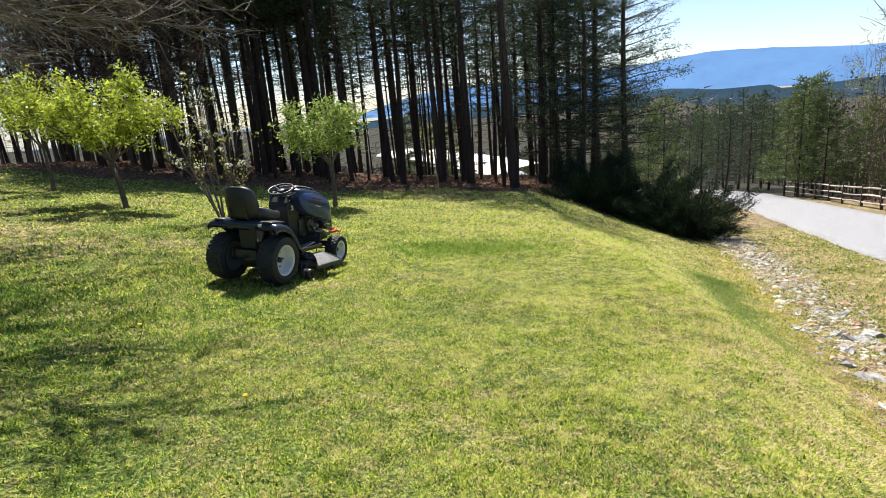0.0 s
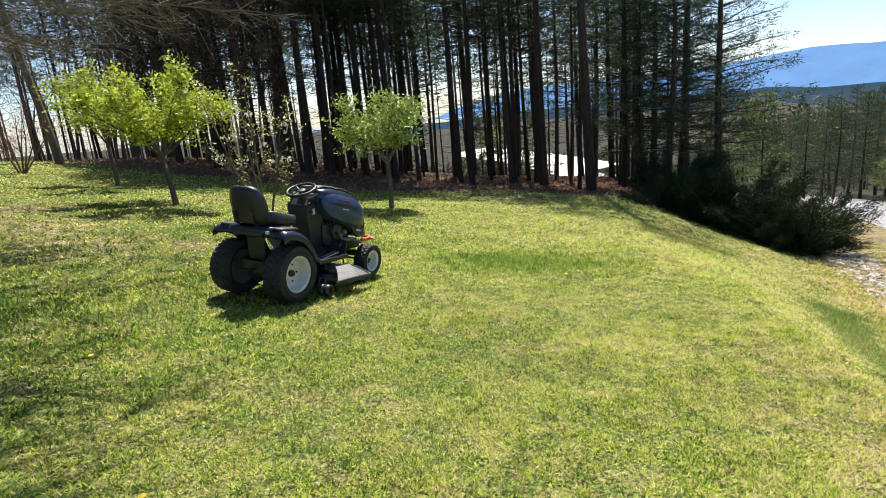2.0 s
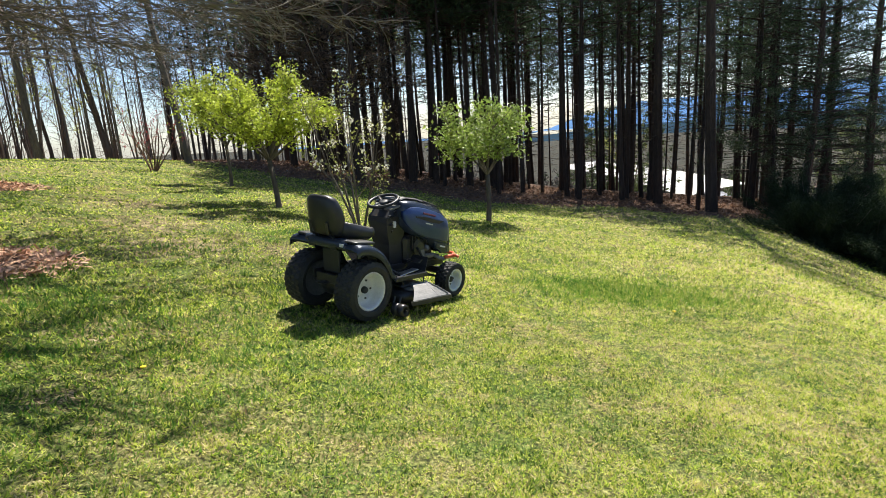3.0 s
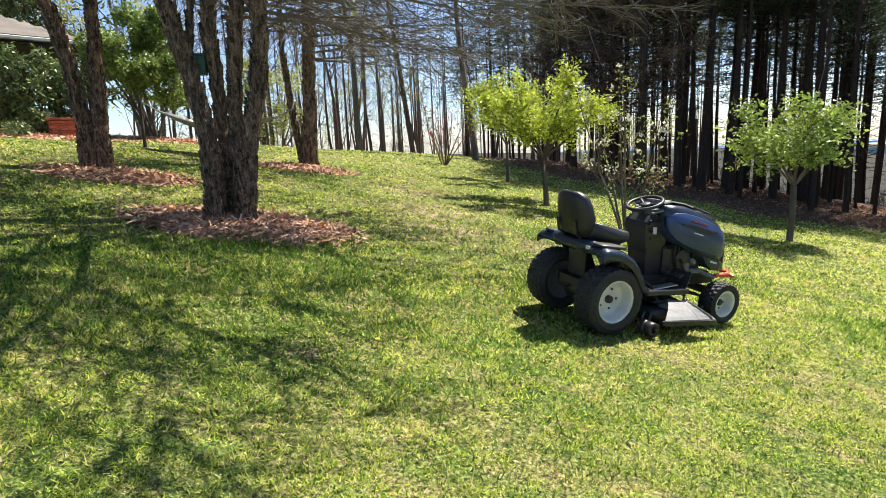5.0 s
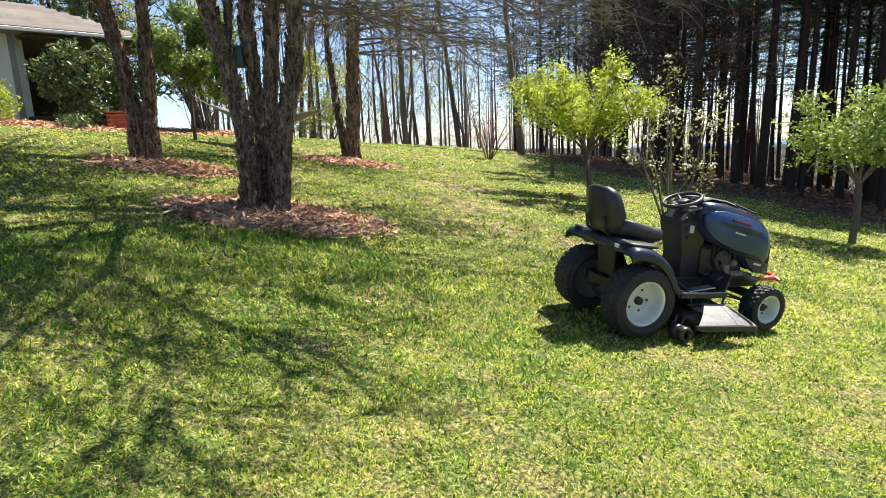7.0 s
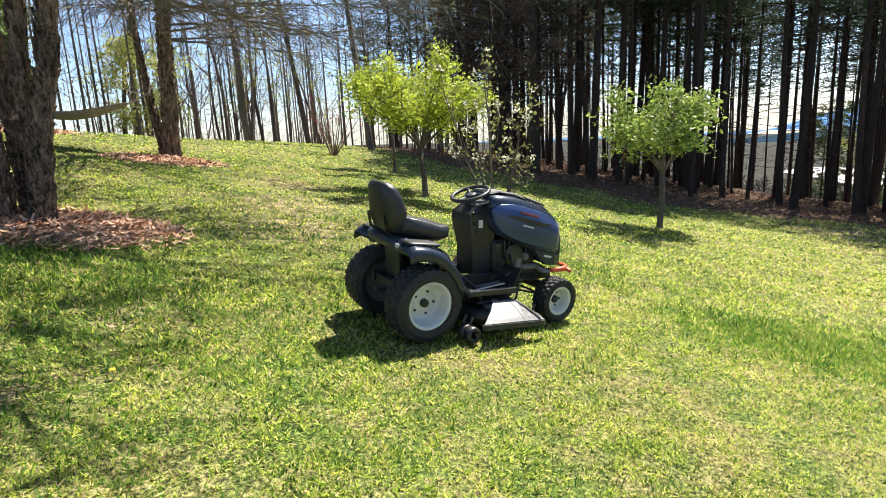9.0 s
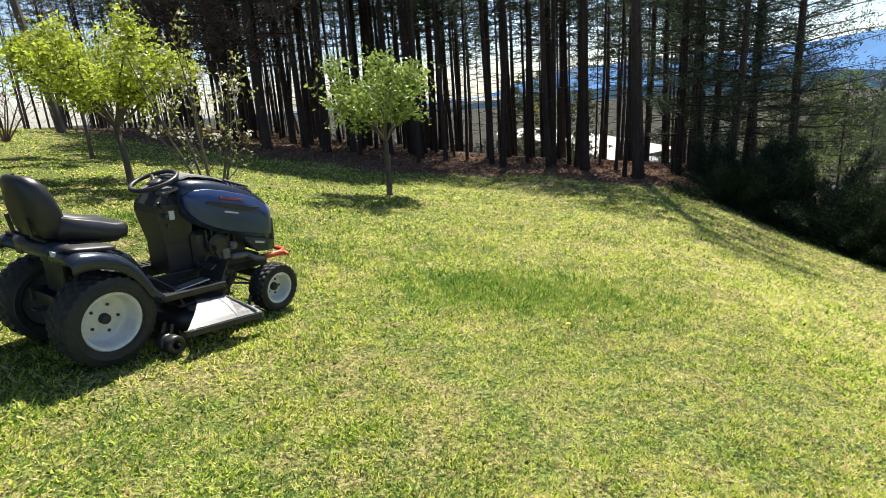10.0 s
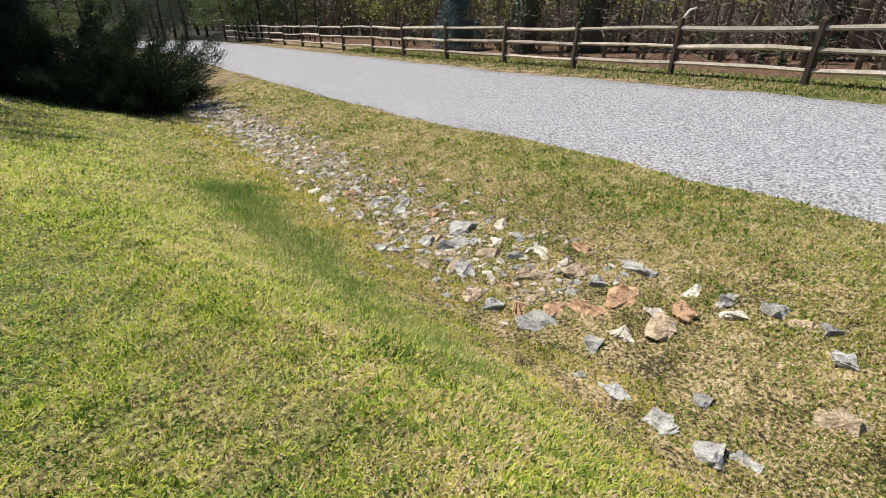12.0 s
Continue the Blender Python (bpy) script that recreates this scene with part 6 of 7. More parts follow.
# green nesting box in the multi-stemmed cypress
GREEN_BOX = surface("dark_green_paint", (0.02, 0.07, 0.045), (0.04, 0.12, 0.075), 6, 40, 0.5, bump=0.1)
nest = thing("nesting_box", "dark green nesting box fixed to the cypress stem", "nesting box", pose(-7.72, 5.86, hz(-7.43, 5.9) + 2.0, 0, 0, 56))
part("body", Geo().box((0.05, -0.02, 0.12), (0.16, 0.15, 0.26), None, 0.006), GREEN_BOX, nest)
part("lid", Geo().box((0.05, -0.03, 0.265), (0.21, 0.2, 0.02), Matrix.Rotation(0.25, 3, "X"), 0.005), GREEN_BOX, nest)

# red box seen among the pines
RED_PAINT = surface("faded_red_paint", (0.4, 0.04, 0.05), (0.6, 0.1, 0.1), 3, 30, 0.5, bump=0.1)
rx_, ry_ = -12.0, 39.5
box = thing("utility_box", "small red box on a post among the pines", "utility box", pose(rx_, ry_, hz(rx_, ry_) - 0.05, 0, 0, 20))
part("post", Geo().box((0, 0, 0.4), (0.12, 0.12, 0.9), None, 0.01), RED_PAINT, box)
part("body", Geo().box((0, 0, 1.05), (0.5, 0.36, 0.75), None, 0.03), RED_PAINT, box)
part("label_bar", Geo().box((0, -0.185, 1.12), (0.3, 0.01, 0.16), None, 0.003), DECAL_WHITE, box)


# ---- woods past the fence, the crest and the road ----
bare = [bare_tree("bare_tree", 80, 11, 0.11, "tall leafless grey-barked woodland tree"),
        bare_tree("bare_tree", 81, 14, 0.14, "leafless woodland tree with fine upper twigs", count=(9, 4, 3)),
        bare_tree("bare_tree", 82, 9, 0.08, "slender leafless sapling with red-brown twigs", twig=TWIG_RED, count=(8, 4, 3)),
        bare_tree("bare_tree", 83, 12, 0.1, "woodland tree with yellow-green opening buds", buds=LEAF_YELLOW, bud_count=420, bud_size=0.1),
        bare_tree("bare_tree", 84, 8, 0.07, "young woodland tree in fresh yellow-green leaf", buds=LEAF_YELLOW, bud_count=340, bud_size=0.085)]
light_pine = pine_tree("pine_tree", 33, 12, 0.11, 0.06, "mid-green pine with foliage to low on the trunk", NEEDLES_LIGHT, 0.8, 3.5, 8, (0.42, 0.05))
shown = set()


TALL = {0: 11.5, 1: 14.5, 2: 9.5, 3: 12.5, 4: 8.5, "lp": 12}


def put(k, tree, x, y, size):
    """Trees on the slope ahead stay low enough to leave the valley in view."""
    az, d = math.degrees(math.atan2(x, y)), math.hypot(x, y)
    if 8 < az < 33:
        size = min(size, max(0.25, rng.uniform(0.7, 1.0) * (1.5 - hz(x, y)) / TALL[k]))
    elif 33 <= az < 41 and k == "lp":
        size = min(size, 0.5)
    place(tree, x, y, rng.uniform(0, 360), size, k in shown)
    shown.add(k)


rng = random.Random(23)
# left: thin bare trees past the crest
spots = []
while len(spots) < 62:
    az, d = radians(rng.uniform(-76, -24)), rng.uniform(27, 52)
    x, y = 0.6 + d * math.sin(az), 3 + d * math.cos(az)
    if (x > -17.5 and y < 29) or y < 11 or (y < 14 and x > -26) or (spots and min(math.hypot(x - a, y - b) for a, b in spots) < 1.1):
        continue
    spots.append((x, y))
    k = rng.choice((0, 0, 1, 1, 2, 2, 2, 3))
    put(k, bare[k], x, y, rng.uniform(0.8, 1.25))
for x, y, k, s in ((-27, 24, 4, 0.6), (-22.5, 24.5, 4, 0.55), (-23.5, 19.5, 4, 0.5)):
    put(k, bare[k], x, y, s)
# behind the house
for x, y, k, s in ((-32, 2, 1, 1.1), (-34, 8, 0, 1.2), (-30, 12, 3, 1.0), (-36, 5, 3, 1.2), (-31, -2, 0, 1.0), (-29, 6.5, 3, 0.9), (-38, 11, 1, 1.1)):
    put(k, bare[k], x, y, s)
put("lp", light_pine, -30, 9, 0.95)
for x, y, s in ((-30.5, 6.6, 0.95), (-33, 7.2, 1.1), (-28.5, 7.9, 0.7)):
    put("lp", light_pine, x, y, s)
for x, y, s in ((-29.0, 6.0, 1.05), (-31.5, 8.4, 1.1), (-29.5, 9.8, 0.9)):
    put(4, bare[4], x, y, s)
PINK = surface("redbud_blossom", (0.5, 0.2, 0.34), (0.75, 0.42, 0.55), 3, 20, 0.6, bump=0, thin=0.4, island=0.3)
redbud = bare_tree("redbud_tree", 85, 8.5, 0.09, "redbud tree in pink blossom behind the house", buds=PINK, bud_count=600, bud_size=0.07)
place(redbud, -29.5, 4.6, 0, 1.0, False)
# right: woods past the fence
spots = []
tries = 0
while len(spots) < 98 and tries < 5000:
    tries += 1
    al, ac = -6 + 68 * rng.random() ** 1.25, 13.2 + 30 * rng.random() ** 1.4
    if al > 45:
        ac += -0.012 * (al - 45) ** 2 + 2
    x, y = corridor(al, ac)
    if spots and min(math.hypot(x - a, y - b) for a, b in spots) < 1.2 or (al < 6 and ac < 15) or (7 < al < 12.5 and ac < 15.5):
        continue
    spots.append((x, y))
    k = rng.choice((0, 1, 1, 2, 2, 3, 4)) if al < 8 or al > 32 or ac > 24 else rng.choice((0, 1, 2, 3, 3, 3, 4))
    if al > 34 and rng.random() < 0.55:
        put("lp", light_pine, x, y, rng.uniform(0.6, 0.95))
    else:
        put(k, bare[k], x, y, rng.uniform(0.65, 1.1))
# a stand in fresh leaf just past the fence
fresh = bare_tree("bare_tree", 86, 6.5, 0.06, "slender young tree hung with fresh yellow-green leaves", buds=LEAF_YELLOW, bud_count=420, bud_size=0.085, count=(12, 4, 3), first=0.06)
for k, (al, ac, s) in enumerate([(25.5, 14, 0.8), (22.5, 13.8, 0.7), (28, 14.4, 0.85), (20, 17.5, 1.0), (15, 15.2, 0.75), (31, 15, 0.8), (34, 16.5, 0.9), (14, 20, 1.0), (11, 15.5, 0.7), (27, 21, 1.1), (24, 15.5, 1.0), (21.5, 17, 1.05), (26.5, 18, 1.1), (19.5, 15.2, 0.9), (29, 16, 0.95), (23, 20, 1.15), (16.5, 18, 1.0), (12.5, 17, 1.0), (32, 19, 1.05), (9.5, 18.5, 0.95), (18, 21, 1.1)]):
    x, y = corridor(al, ac)
    place(fresh, x, y, 67 * k, s, k > 0)
# tall bare trees that stand out against the valley
for x, y, k, s in ((31.5, 40.5, 1, 1.35), (35, 42, 1, 1.1)):
    place(bare[k], x, y, 40 * k + 9 * x, s)
# dark pines where the road bends away, lighter ones beside the fence
for k, (az, d, tall) in enumerate(((25.0, 58, 8.0), (26.2, 64, 9.5), (27.0, 57, 8.6), (28.0, 66, 10.5), (28.8, 60, 9.2), (29.8, 68, 10.5), (26.8, 72, 10.5), (24.0, 70, 9.0), (30.4, 62, 8.8))):
    place(edge_pine, d * math.sin(radians(az)), d * math.cos(radians(az)), 50 * k, tall / 13.5)
for k, (az, d, tall) in enumerate(((31.6, 50, 7.6), (32.6, 47, 8.6), (33.6, 52, 9.4), (34.4, 47, 7.4), (33.0, 57, 9.6))):
    place(light_pine, d * math.sin(radians(az)), d * math.cos(radians(az)), 61 * k, tall / 12.5)
# end of the road and the slope left of it
for _ in range(30):
    al, ac = rng.uniform(34, 110), rng.uniform(-22, 3)
    if al > 60 and ac > -8 and al < 78:
        continue
    x, y = corridor(al, ac)
    k = rng.choice((0, 2, 2, 3, 4))
    if rng.random() < 0.45:
        put("lp", light_pine, x, y, rng.uniform(0.5, 0.85))
    else:
        put(k, bare[k], x, y, rng.uniform(0.55, 0.95))
for _ in range(24):
    al, ac = rng.uniform(80, 120), rng.uniform(-14, 26)
    x, y = corridor(al, ac)
    put("lp", light_pine, x, y, rng.uniform(0.7, 1.05))


def ivy_trunk(al, ac, seed):
    """A trunk thickly clothed in ivy."""
    rng = random.Random(seed)
    x, y = corridor(al, ac)
    tree = thing("ivy_tree", "tall trunk thickly clothed in dark ivy behind the fence", "tree", pose(x, y, hz(x, y) - 0.1, 0, 0, 0))
    part("trunk", Geo().tube([(0, 0, -0.2), (0.05, 0, 3), (0.2, 0.1, 7), (0.3, 0.1, 11)], [0.3, 0.24, 0.2, 0.1], 10), BARK_GREY, tree)
    spots = []
    for k in range(900):
        z = rng.uniform(0, 8.5)
        a = rng.uniform(0, 6.28)
        r = 0.42 + 0.13 * noise.noise((math.cos(a) * 1.5, math.sin(a) * 1.5, z * 0.7 + seed)) - 0.015 * z
        spots.append((0.02 * z + math.cos(a) * r, math.sin(a) * r, z))
    part("ivy", leaf_cloud(rng, spots, 7, 0.07, 0.07, "ivy", IVY, 0.9, 1.2), None, tree)


ivy_trunk(15.2, 13.0, 1)
ivy_trunk(13.1, 13.8, 2)
ivy_trunk(6.8, 14.5, 3)


def blue_spruce(al, ac, high):
    rng = random.Random(9)
    x, y = corridor(al, ac)
    tree = thing("blue_spruce", "young blue-grey spruce behind the fence", "tree", pose(x, y, hz(x, y) - 0.05, 0, 0, 0))
    g, sprays = Geo(), []
    g.tube([(0, 0, -0.1), (0, 0, high)], [0.06, 0.01], 7)
    z = 0.15
    while z < high - 0.1:
        r = (high - z) / high * 1.15 + 0.06
        for c in range(10):
            a = rng.uniform(0, 6.28)
            lp = limb(g, rng, (0, 0, z), (math.cos(a), math.sin(a), 0.12), r, 0.012, 3, 0.06, 0.0, 3)
            for f in range(6):
                k = f % 3
                sprays.append((lp[0][k].lerp(lp[0][k + 1], rng.random()), (lp[1][k] + Vector((rng.uniform(-0.7, 0.7), rng.uniform(-0.7, 0.7), 0.1))).normalized(), rng.uniform(0.7, 1.1)))
        z += 0.17
    part("trunk", g, BARK_GREY, tree)
    part("crown", needle_cloud(rng, sprays, 12, 0.17, 0.014, "spruce_needles", SPRUCE_BLUE), None, tree)


blue_spruce(18.6, 12.5, 2.45)

# far woods: stems and hazy crowns of slender twigs, too many to count
def far_woods(label, count, seed, material, low, high, first, last, near, deep, per, wide, length, rise, clear=False, stems=True):
    npr = np.random.default_rng(seed)
    az, d = np.radians(npr.uniform(first, last, count)), near + (deep - near) * npr.uniform(0, 1, count) ** 1.5
    x, y = 2 + d * np.sin(az), 5 + d * np.cos(az)
    ac, al = across_of(x, y), (x - ORIGIN[0]) * ALONG[0] + (y - ORIGIN[1]) * ALONG[1]
    ok = ~((ac > -3) & (ac < 12.5) & (al < 75)) & ((np.degrees(az) > 8) | (d > 93))
    if clear:
        ok = ok | (((x < -20) | (y > 33)) & (y > 12) & (np.degrees(az) < -22) & (d < 75))
    x, y, d = x[ok], y[ok], d[ok]
    count = len(x)
    z, hgt = land(x, y) - 0.3, npr.uniform(low, high, count)
    low_side = (az[ok] > radians(6)) & (az[ok] < radians(33))
    hgt = np.where(low_side, np.minimum(hgt, np.maximum(1.0, npr.uniform(0.7, 1.0, count) * (1.3 - d * 0.016 - z))), hgt)
    up = rise + (1 - rise) * npr.uniform(0, 1, (count, per)) ** 0.8
    reach = hgt[:, None] * 0.24 * np.sqrt(np.clip(1.08 - up, 0, 1)) * npr.uniform(0.1, 1, (count, per))
    a = npr.uniform(0, 2 * np.pi, (count, per))
    c = np.stack([x[:, None] + reach * np.cos(a), y[:, None] + reach * np.sin(a), z[:, None] + hgt[:, None] * up], -1).reshape(-1, 3)
    k = len(c)
    grow = np.repeat(np.clip(d / 90, 0.7, 4.0), per)[:, None]
    p = npr.normal(0, 1, (k, 3))
    p[:, 2] = np.abs(p[:, 2]) * 0.9
    p /= np.linalg.norm(p, axis=1)[:, None]
    q = np.cross(p, npr.normal(0, 1, (k, 3)))
    q /= np.linalg.norm(q, axis=1)[:, None]
    v = [np.stack([c - q * wide * grow, c + q * wide * grow, c + p * length * npr.uniform(0.5, 1.3, (k, 1)) * np.sqrt(grow)], 1).reshape(-1, 3)]
    s = np.stack([x, y, z], 1)
    w = 0.09 * np.clip(d / 90, 0.7, 3)[:, None]
    for ux, uy in ((1, 0), (0, 1)) if stems else ():
        o = np.array([ux, uy, 0.0])[None] * w
        v.append(np.stack([s - o, s + o, s + np.array([0, 0, 1.0])[None] * hgt[:, None]], 1).reshape(-1, 3))
    v = np.concatenate(v)
    ob = new("far_woods", array_mesh("far_woods", v, np.arange(len(v)).reshape(-1, 3), material))
    tagged(ob, label, "woods", kind="stuff")


def across_of(x, y):
    return (x - ORIGIN[0]) * ACROSS[0] + (y - ORIGIN[1]) * ACROSS[1]


BROWN_WOODS = surface("leafless_far_woods", (0.13, 0.1, 0.08), (0.3, 0.235, 0.19), 0.05, 1, 0.95, bump=0, island=0.4)
GREEN_WOODS = surface("pine_far_woods", (0.035, 0.06, 0.03), (0.12, 0.16, 0.07), 0.05, 1, 0.95, bump=0, island=0.4)
BUDDING_WOODS = surface("budding_far_woods", (0.24, 0.25, 0.07), (0.42, 0.4, 0.13), 0.05, 1, 0.95, bump=0, island=0.4, thin=0.3)
far_woods("leafless brown woods on the slope past the fence", 820, 3, BROWN_WOODS, 7, 13, 28, 112, 34, 120, 85, 0.022, 1.0, 0.12)
far_woods("yellow-green budding trees in the woods past the fence", 150, 6, BUDDING_WOODS, 6, 11, 30, 112, 22, 80, 170, 0.07, 0.14, 0.06, stems=False)
far_woods("leafless brown woods across the valley", 1800, 7, BROWN_WOODS, 10, 17, -70, 112, 93, 620, 40, 0.1, 1.4, 0.12)
far_woods("dark pine woods on the valley slopes", 900, 4, GREEN_WOODS, 10, 17, -70, 112, 80, 700, 60, 0.14, 0.75, 0.15)
# darker copy of the far-woods brown, with shade put into the colour
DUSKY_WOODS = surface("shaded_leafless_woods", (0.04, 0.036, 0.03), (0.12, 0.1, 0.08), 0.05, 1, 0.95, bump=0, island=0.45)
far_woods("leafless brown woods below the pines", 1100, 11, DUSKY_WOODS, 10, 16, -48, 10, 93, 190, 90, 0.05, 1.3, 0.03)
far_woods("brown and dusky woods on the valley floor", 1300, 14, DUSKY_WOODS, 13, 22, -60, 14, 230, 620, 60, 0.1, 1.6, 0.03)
far_woods("thin leafless trees past the crest of the lawn", 230, 8, BROWN_WOODS, 8, 14, -76, -24, 27, 66, 110, 0.02, 1.0, 0.15, True)
far_woods("tangled brown undergrowth behind the fence", 760, 9, BROWN_WOODS, 1.0, 3.6, 26, 128, 12.5, 40, 46, 0.016, 0.7, 0.02)
far_woods("low green-brown scrub at the foot of the woods", 260, 10, GREEN_WOODS, 0.6, 1.9, 26, 125, 13.5, 50, 54, 0.03, 0.3, 0.02)


# ---- stones in the ditch ----
STONE = [surface("grey_stone", (0.12, 0.12, 0.12), (0.52, 0.51, 0.48), 5, 24, 0.85, bump=0.9, depth=0.015, vary=0.25, spread=(0.38, 0.62)),
         surface("white_quartz", (0.3, 0.26, 0.2), (0.85, 0.8, 0.7), 5, 24, 0.8, bump=0.8, depth=0.015, vary=0.15, spread=(0.42, 0.58)),
         surface("tan_stone", (0.13, 0.09, 0.055), (0.66, 0.53, 0.38), 5, 24, 0.85, bump=0.9, depth=0.015, vary=0.2, spread=(0.38, 0.62)),
         surface("rusty_stone", (0.09, 0.045, 0.025), (0.6, 0.39, 0.24), 5, 24, 0.85, bump=0.9, depth=0.015, vary=0.2, spread=(0.38, 0.62))]
STONE_LABELS = ("angular blue-grey stone lying in the ditch", "pale cream quartz stone lying in the ditch", "tan weathered stone lying in the ditch", "rust-brown stone lying in the ditch")


def stone_mesh(seed, material, rough):
    """An angular broken stone about 1 m across, to be scaled."""
    rng = random.Random(seed)
    bm = bmesh.new()
    for _ in range(15):
        d = Vector((rng.gauss(0, 1), rng.gauss(0, 1), rng.gauss(0, 1))).normalized()
        bm.verts.new((d.x * 0.5, d.y * rng.uniform(0.3, 0.42), d.z * rng.uniform(0.16, 0.26)))
    hull = bmesh.ops.convex_hull(bm, input=bm.verts)
    bmesh.ops.delete(bm, geom=[v for v in hull["geom_interior"] if isinstance(v, bmesh.types.BMVert)], context="VERTS")
    bmesh.ops.bevel(bm, geom=list(bm.edges), offset=0.016, segments=1, affect="EDGES", clamp_overlap=True)
    if rough:
        bmesh.ops.triangulate(bm, faces=bm.faces)
        bmesh.ops.subdivide_edges(bm, edges=list(bm.edges), cuts=1, use_grid_fill=True)
        for v in bm.verts:
            p = v.co * 5 + Vector((seed, 0, 0))
            v.co += v.co.normalized() * (0.13 * noise.noise(p) + 0.12 * noise.noise(p * 3))
    me = bpy.data.meshes.new("stone")
    bm.to_mesh(me)
    bm.free()
    me.materials.append(material)
    return me


stones = [[stone_mesh(100 + 10 * m + k, STONE[m], k < 4) for k in range(8)] for m in range(4)]
rng = random.Random(77)


def lay_stone(al, ac, size, kind, turn=None):
    p = on_corridor(al, ac)
    ob = new("stone", stones[kind][rng.randrange(4) + (0 if size > 0.15 and al < 6 else 4)])
    ob.matrix_world = pose(p.x, p.y, p.z - size * 0.03, rng.uniform(-12, 12), rng.uniform(-12, 12), rng.uniform(0, 360) if turn is None else turn) @ Matrix.Diagonal((size, size, size * rng.uniform(0.75, 1.15), 1))
    tagged(ob, STONE_LABELS[kind], "stone", "stones in the ditch")
    laid.append((al, ac, size))


laid = []
# the large stones that stand out: along, across, size, kind
NEAR_STONES = ((2.32, 2.27, 0.36, 0), (2.31, 2.69, 0.32, 3), (2.2, 2.98, 0.3, 3), (1.9, 2.66, 0.22, 1), (1.78, 2.87, 0.32, 2), (1.78, 3.13, 0.25, 3), (1.92, 3.01, 0.17, 1), (1.9, 3.4, 0.24, 1), (1.67, 3.47, 0.2, 0),
               (1.52, 3.35, 0.24, 1), (1.41, 3.54, 0.24, 0), (1.93, 2.38, 0.2, 0), (1.75, 2.09, 0.13, 0), (1.5, 2.14, 0.19, 0), (1.19, 2.1, 0.26, 0), (0.88, 2.16, 0.23, 0), (0.76, 2.22, 0.14, 0),
               (0.62, 2.85, 0.25, 2), (0.84, 3.34, 0.22, 0), (1.05, 3.57, 0.17, 0), (1.2, 3.55, 0.16, 2), (1.15, 2.49, 0.16, 0))
UPPER_STONES = ((3.14, 3.09, 0.25, 1), (2.91, 2.75, 0.27, 2), (3.92, 3.13, 0.25, 1), (4.13, 2.91, 0.34, 0), (3.88, 2.57, 0.31, 0), (4.14, 2.4, 0.24, 0), (3.52, 2.76, 0.24, 2), (3.55, 3.16, 0.25, 0), (3.32, 2.34, 0.3, 0),
                (2.95, 2.18, 0.26, 2), (2.72, 2.16, 0.22, 0), (2.57, 2.29, 0.28, 3), (2.39, 3.41, 0.28, 0), (2.74, 3.05, 0.29, 2), (5.2, 2.22, 0.21, 1), (5.57, 2.67, 0.25, 0), (5.24, 2.8, 0.27, 0), (4.73, 2.86, 0.3, 3),
                (4.16, 2.08, 0.16, 0), (4.51, 2.23, 0.22, 2), (6.01, 2.13, 0.28, 1), (3.3, 2.86, 0.2, 0), (3.7, 2.95, 0.2, 1))
for al, ac, size, kind in NEAR_STONES + UPPER_STONES:
    lay_stone(al, ac, size * 1.2, kind)
tries = 0
while len(laid) < 298 and tries < 9000:
    tries += 1
    al = 2.6 + 13.6 * rng.random() ** 0.95 if rng.random() < 0.6 else rng.uniform(2.3, 5.6)
    mid = 2.75 - 0.02 * al
    ac = mid + rng.gauss(0, 0.33)
    size = 0.09 + 0.17 * rng.random() ** 1.4 if al < 5 else rng.uniform(0.1, 0.26)
    if not 1.95 < ac < 4.0 or min(math.hypot(al - a, ac - b) - 0.3 * (s + size) for a, b, s in laid) < 0:
        continue
    lay_stone(al, ac, size, rng.choice((0, 0, 0, 1, 1, 2, 2, 3)))

# pebbles and leaf crumbs: too many to count
PEBBLE = surface("mixed_pebbles", (0.14, 0.12, 0.1), (0.5, 0.45, 0.39), 9, 60, 0.9, bump=0.2, island=0.6)
npr = np.random.default_rng(5)
count = 8000
al = 2.4 + 14.0 * npr.uniform(0, 1, count) ** 0.85
ac = 2.8 - 0.02 * al + npr.normal(0, 0.42, count)
x, y = corridor(al, ac)
r = 0.008 + 0.045 * npr.uniform(0, 1, count) ** 3 * (1 + al * 0.05)
c = np.stack([x, y, land(x, y) + r * 0.04], 1)
base = np.array([(1, 0, 0), (0, 1, 0), (-1, 0.1, 0), (0, -1, 0), (0.3, 0.2, 0.42), (-0.1, 0, -0.5)])
spin = npr.uniform(0, 6.28, count)
raw = base[None] * npr.uniform(0.3, 1.6, (count, 6, 3))
raw[:, :, 1] *= npr.uniform(0.4, 1, count)[:, None]
raw = np.stack([raw[:, :, 0] * np.cos(spin)[:, None] - raw[:, :, 1] * np.sin(spin)[:, None], raw[:, :, 0] * np.sin(spin)[:, None] + raw[:, :, 1] * np.cos(spin)[:, None], raw[:, :, 2]], -1)
v = c[:, None, :] + raw * r[:, None, None]
T = np.array([(0, 1, 4), (1, 2, 4), (2, 3, 4), (3, 0, 4), (1, 0, 5), (2, 1, 5), (3, 2, 5), (0, 3, 5)])
t = (np.arange(count)[:, None, None] * 6 + T[None]).reshape(-1, 3)
tagged(new("pebbles", array_mesh("pebbles", v.reshape(-1, 3), t, PEBBLE)), "small broken pebbles scattered between the ditch stones", "pebbles", kind="stuff")


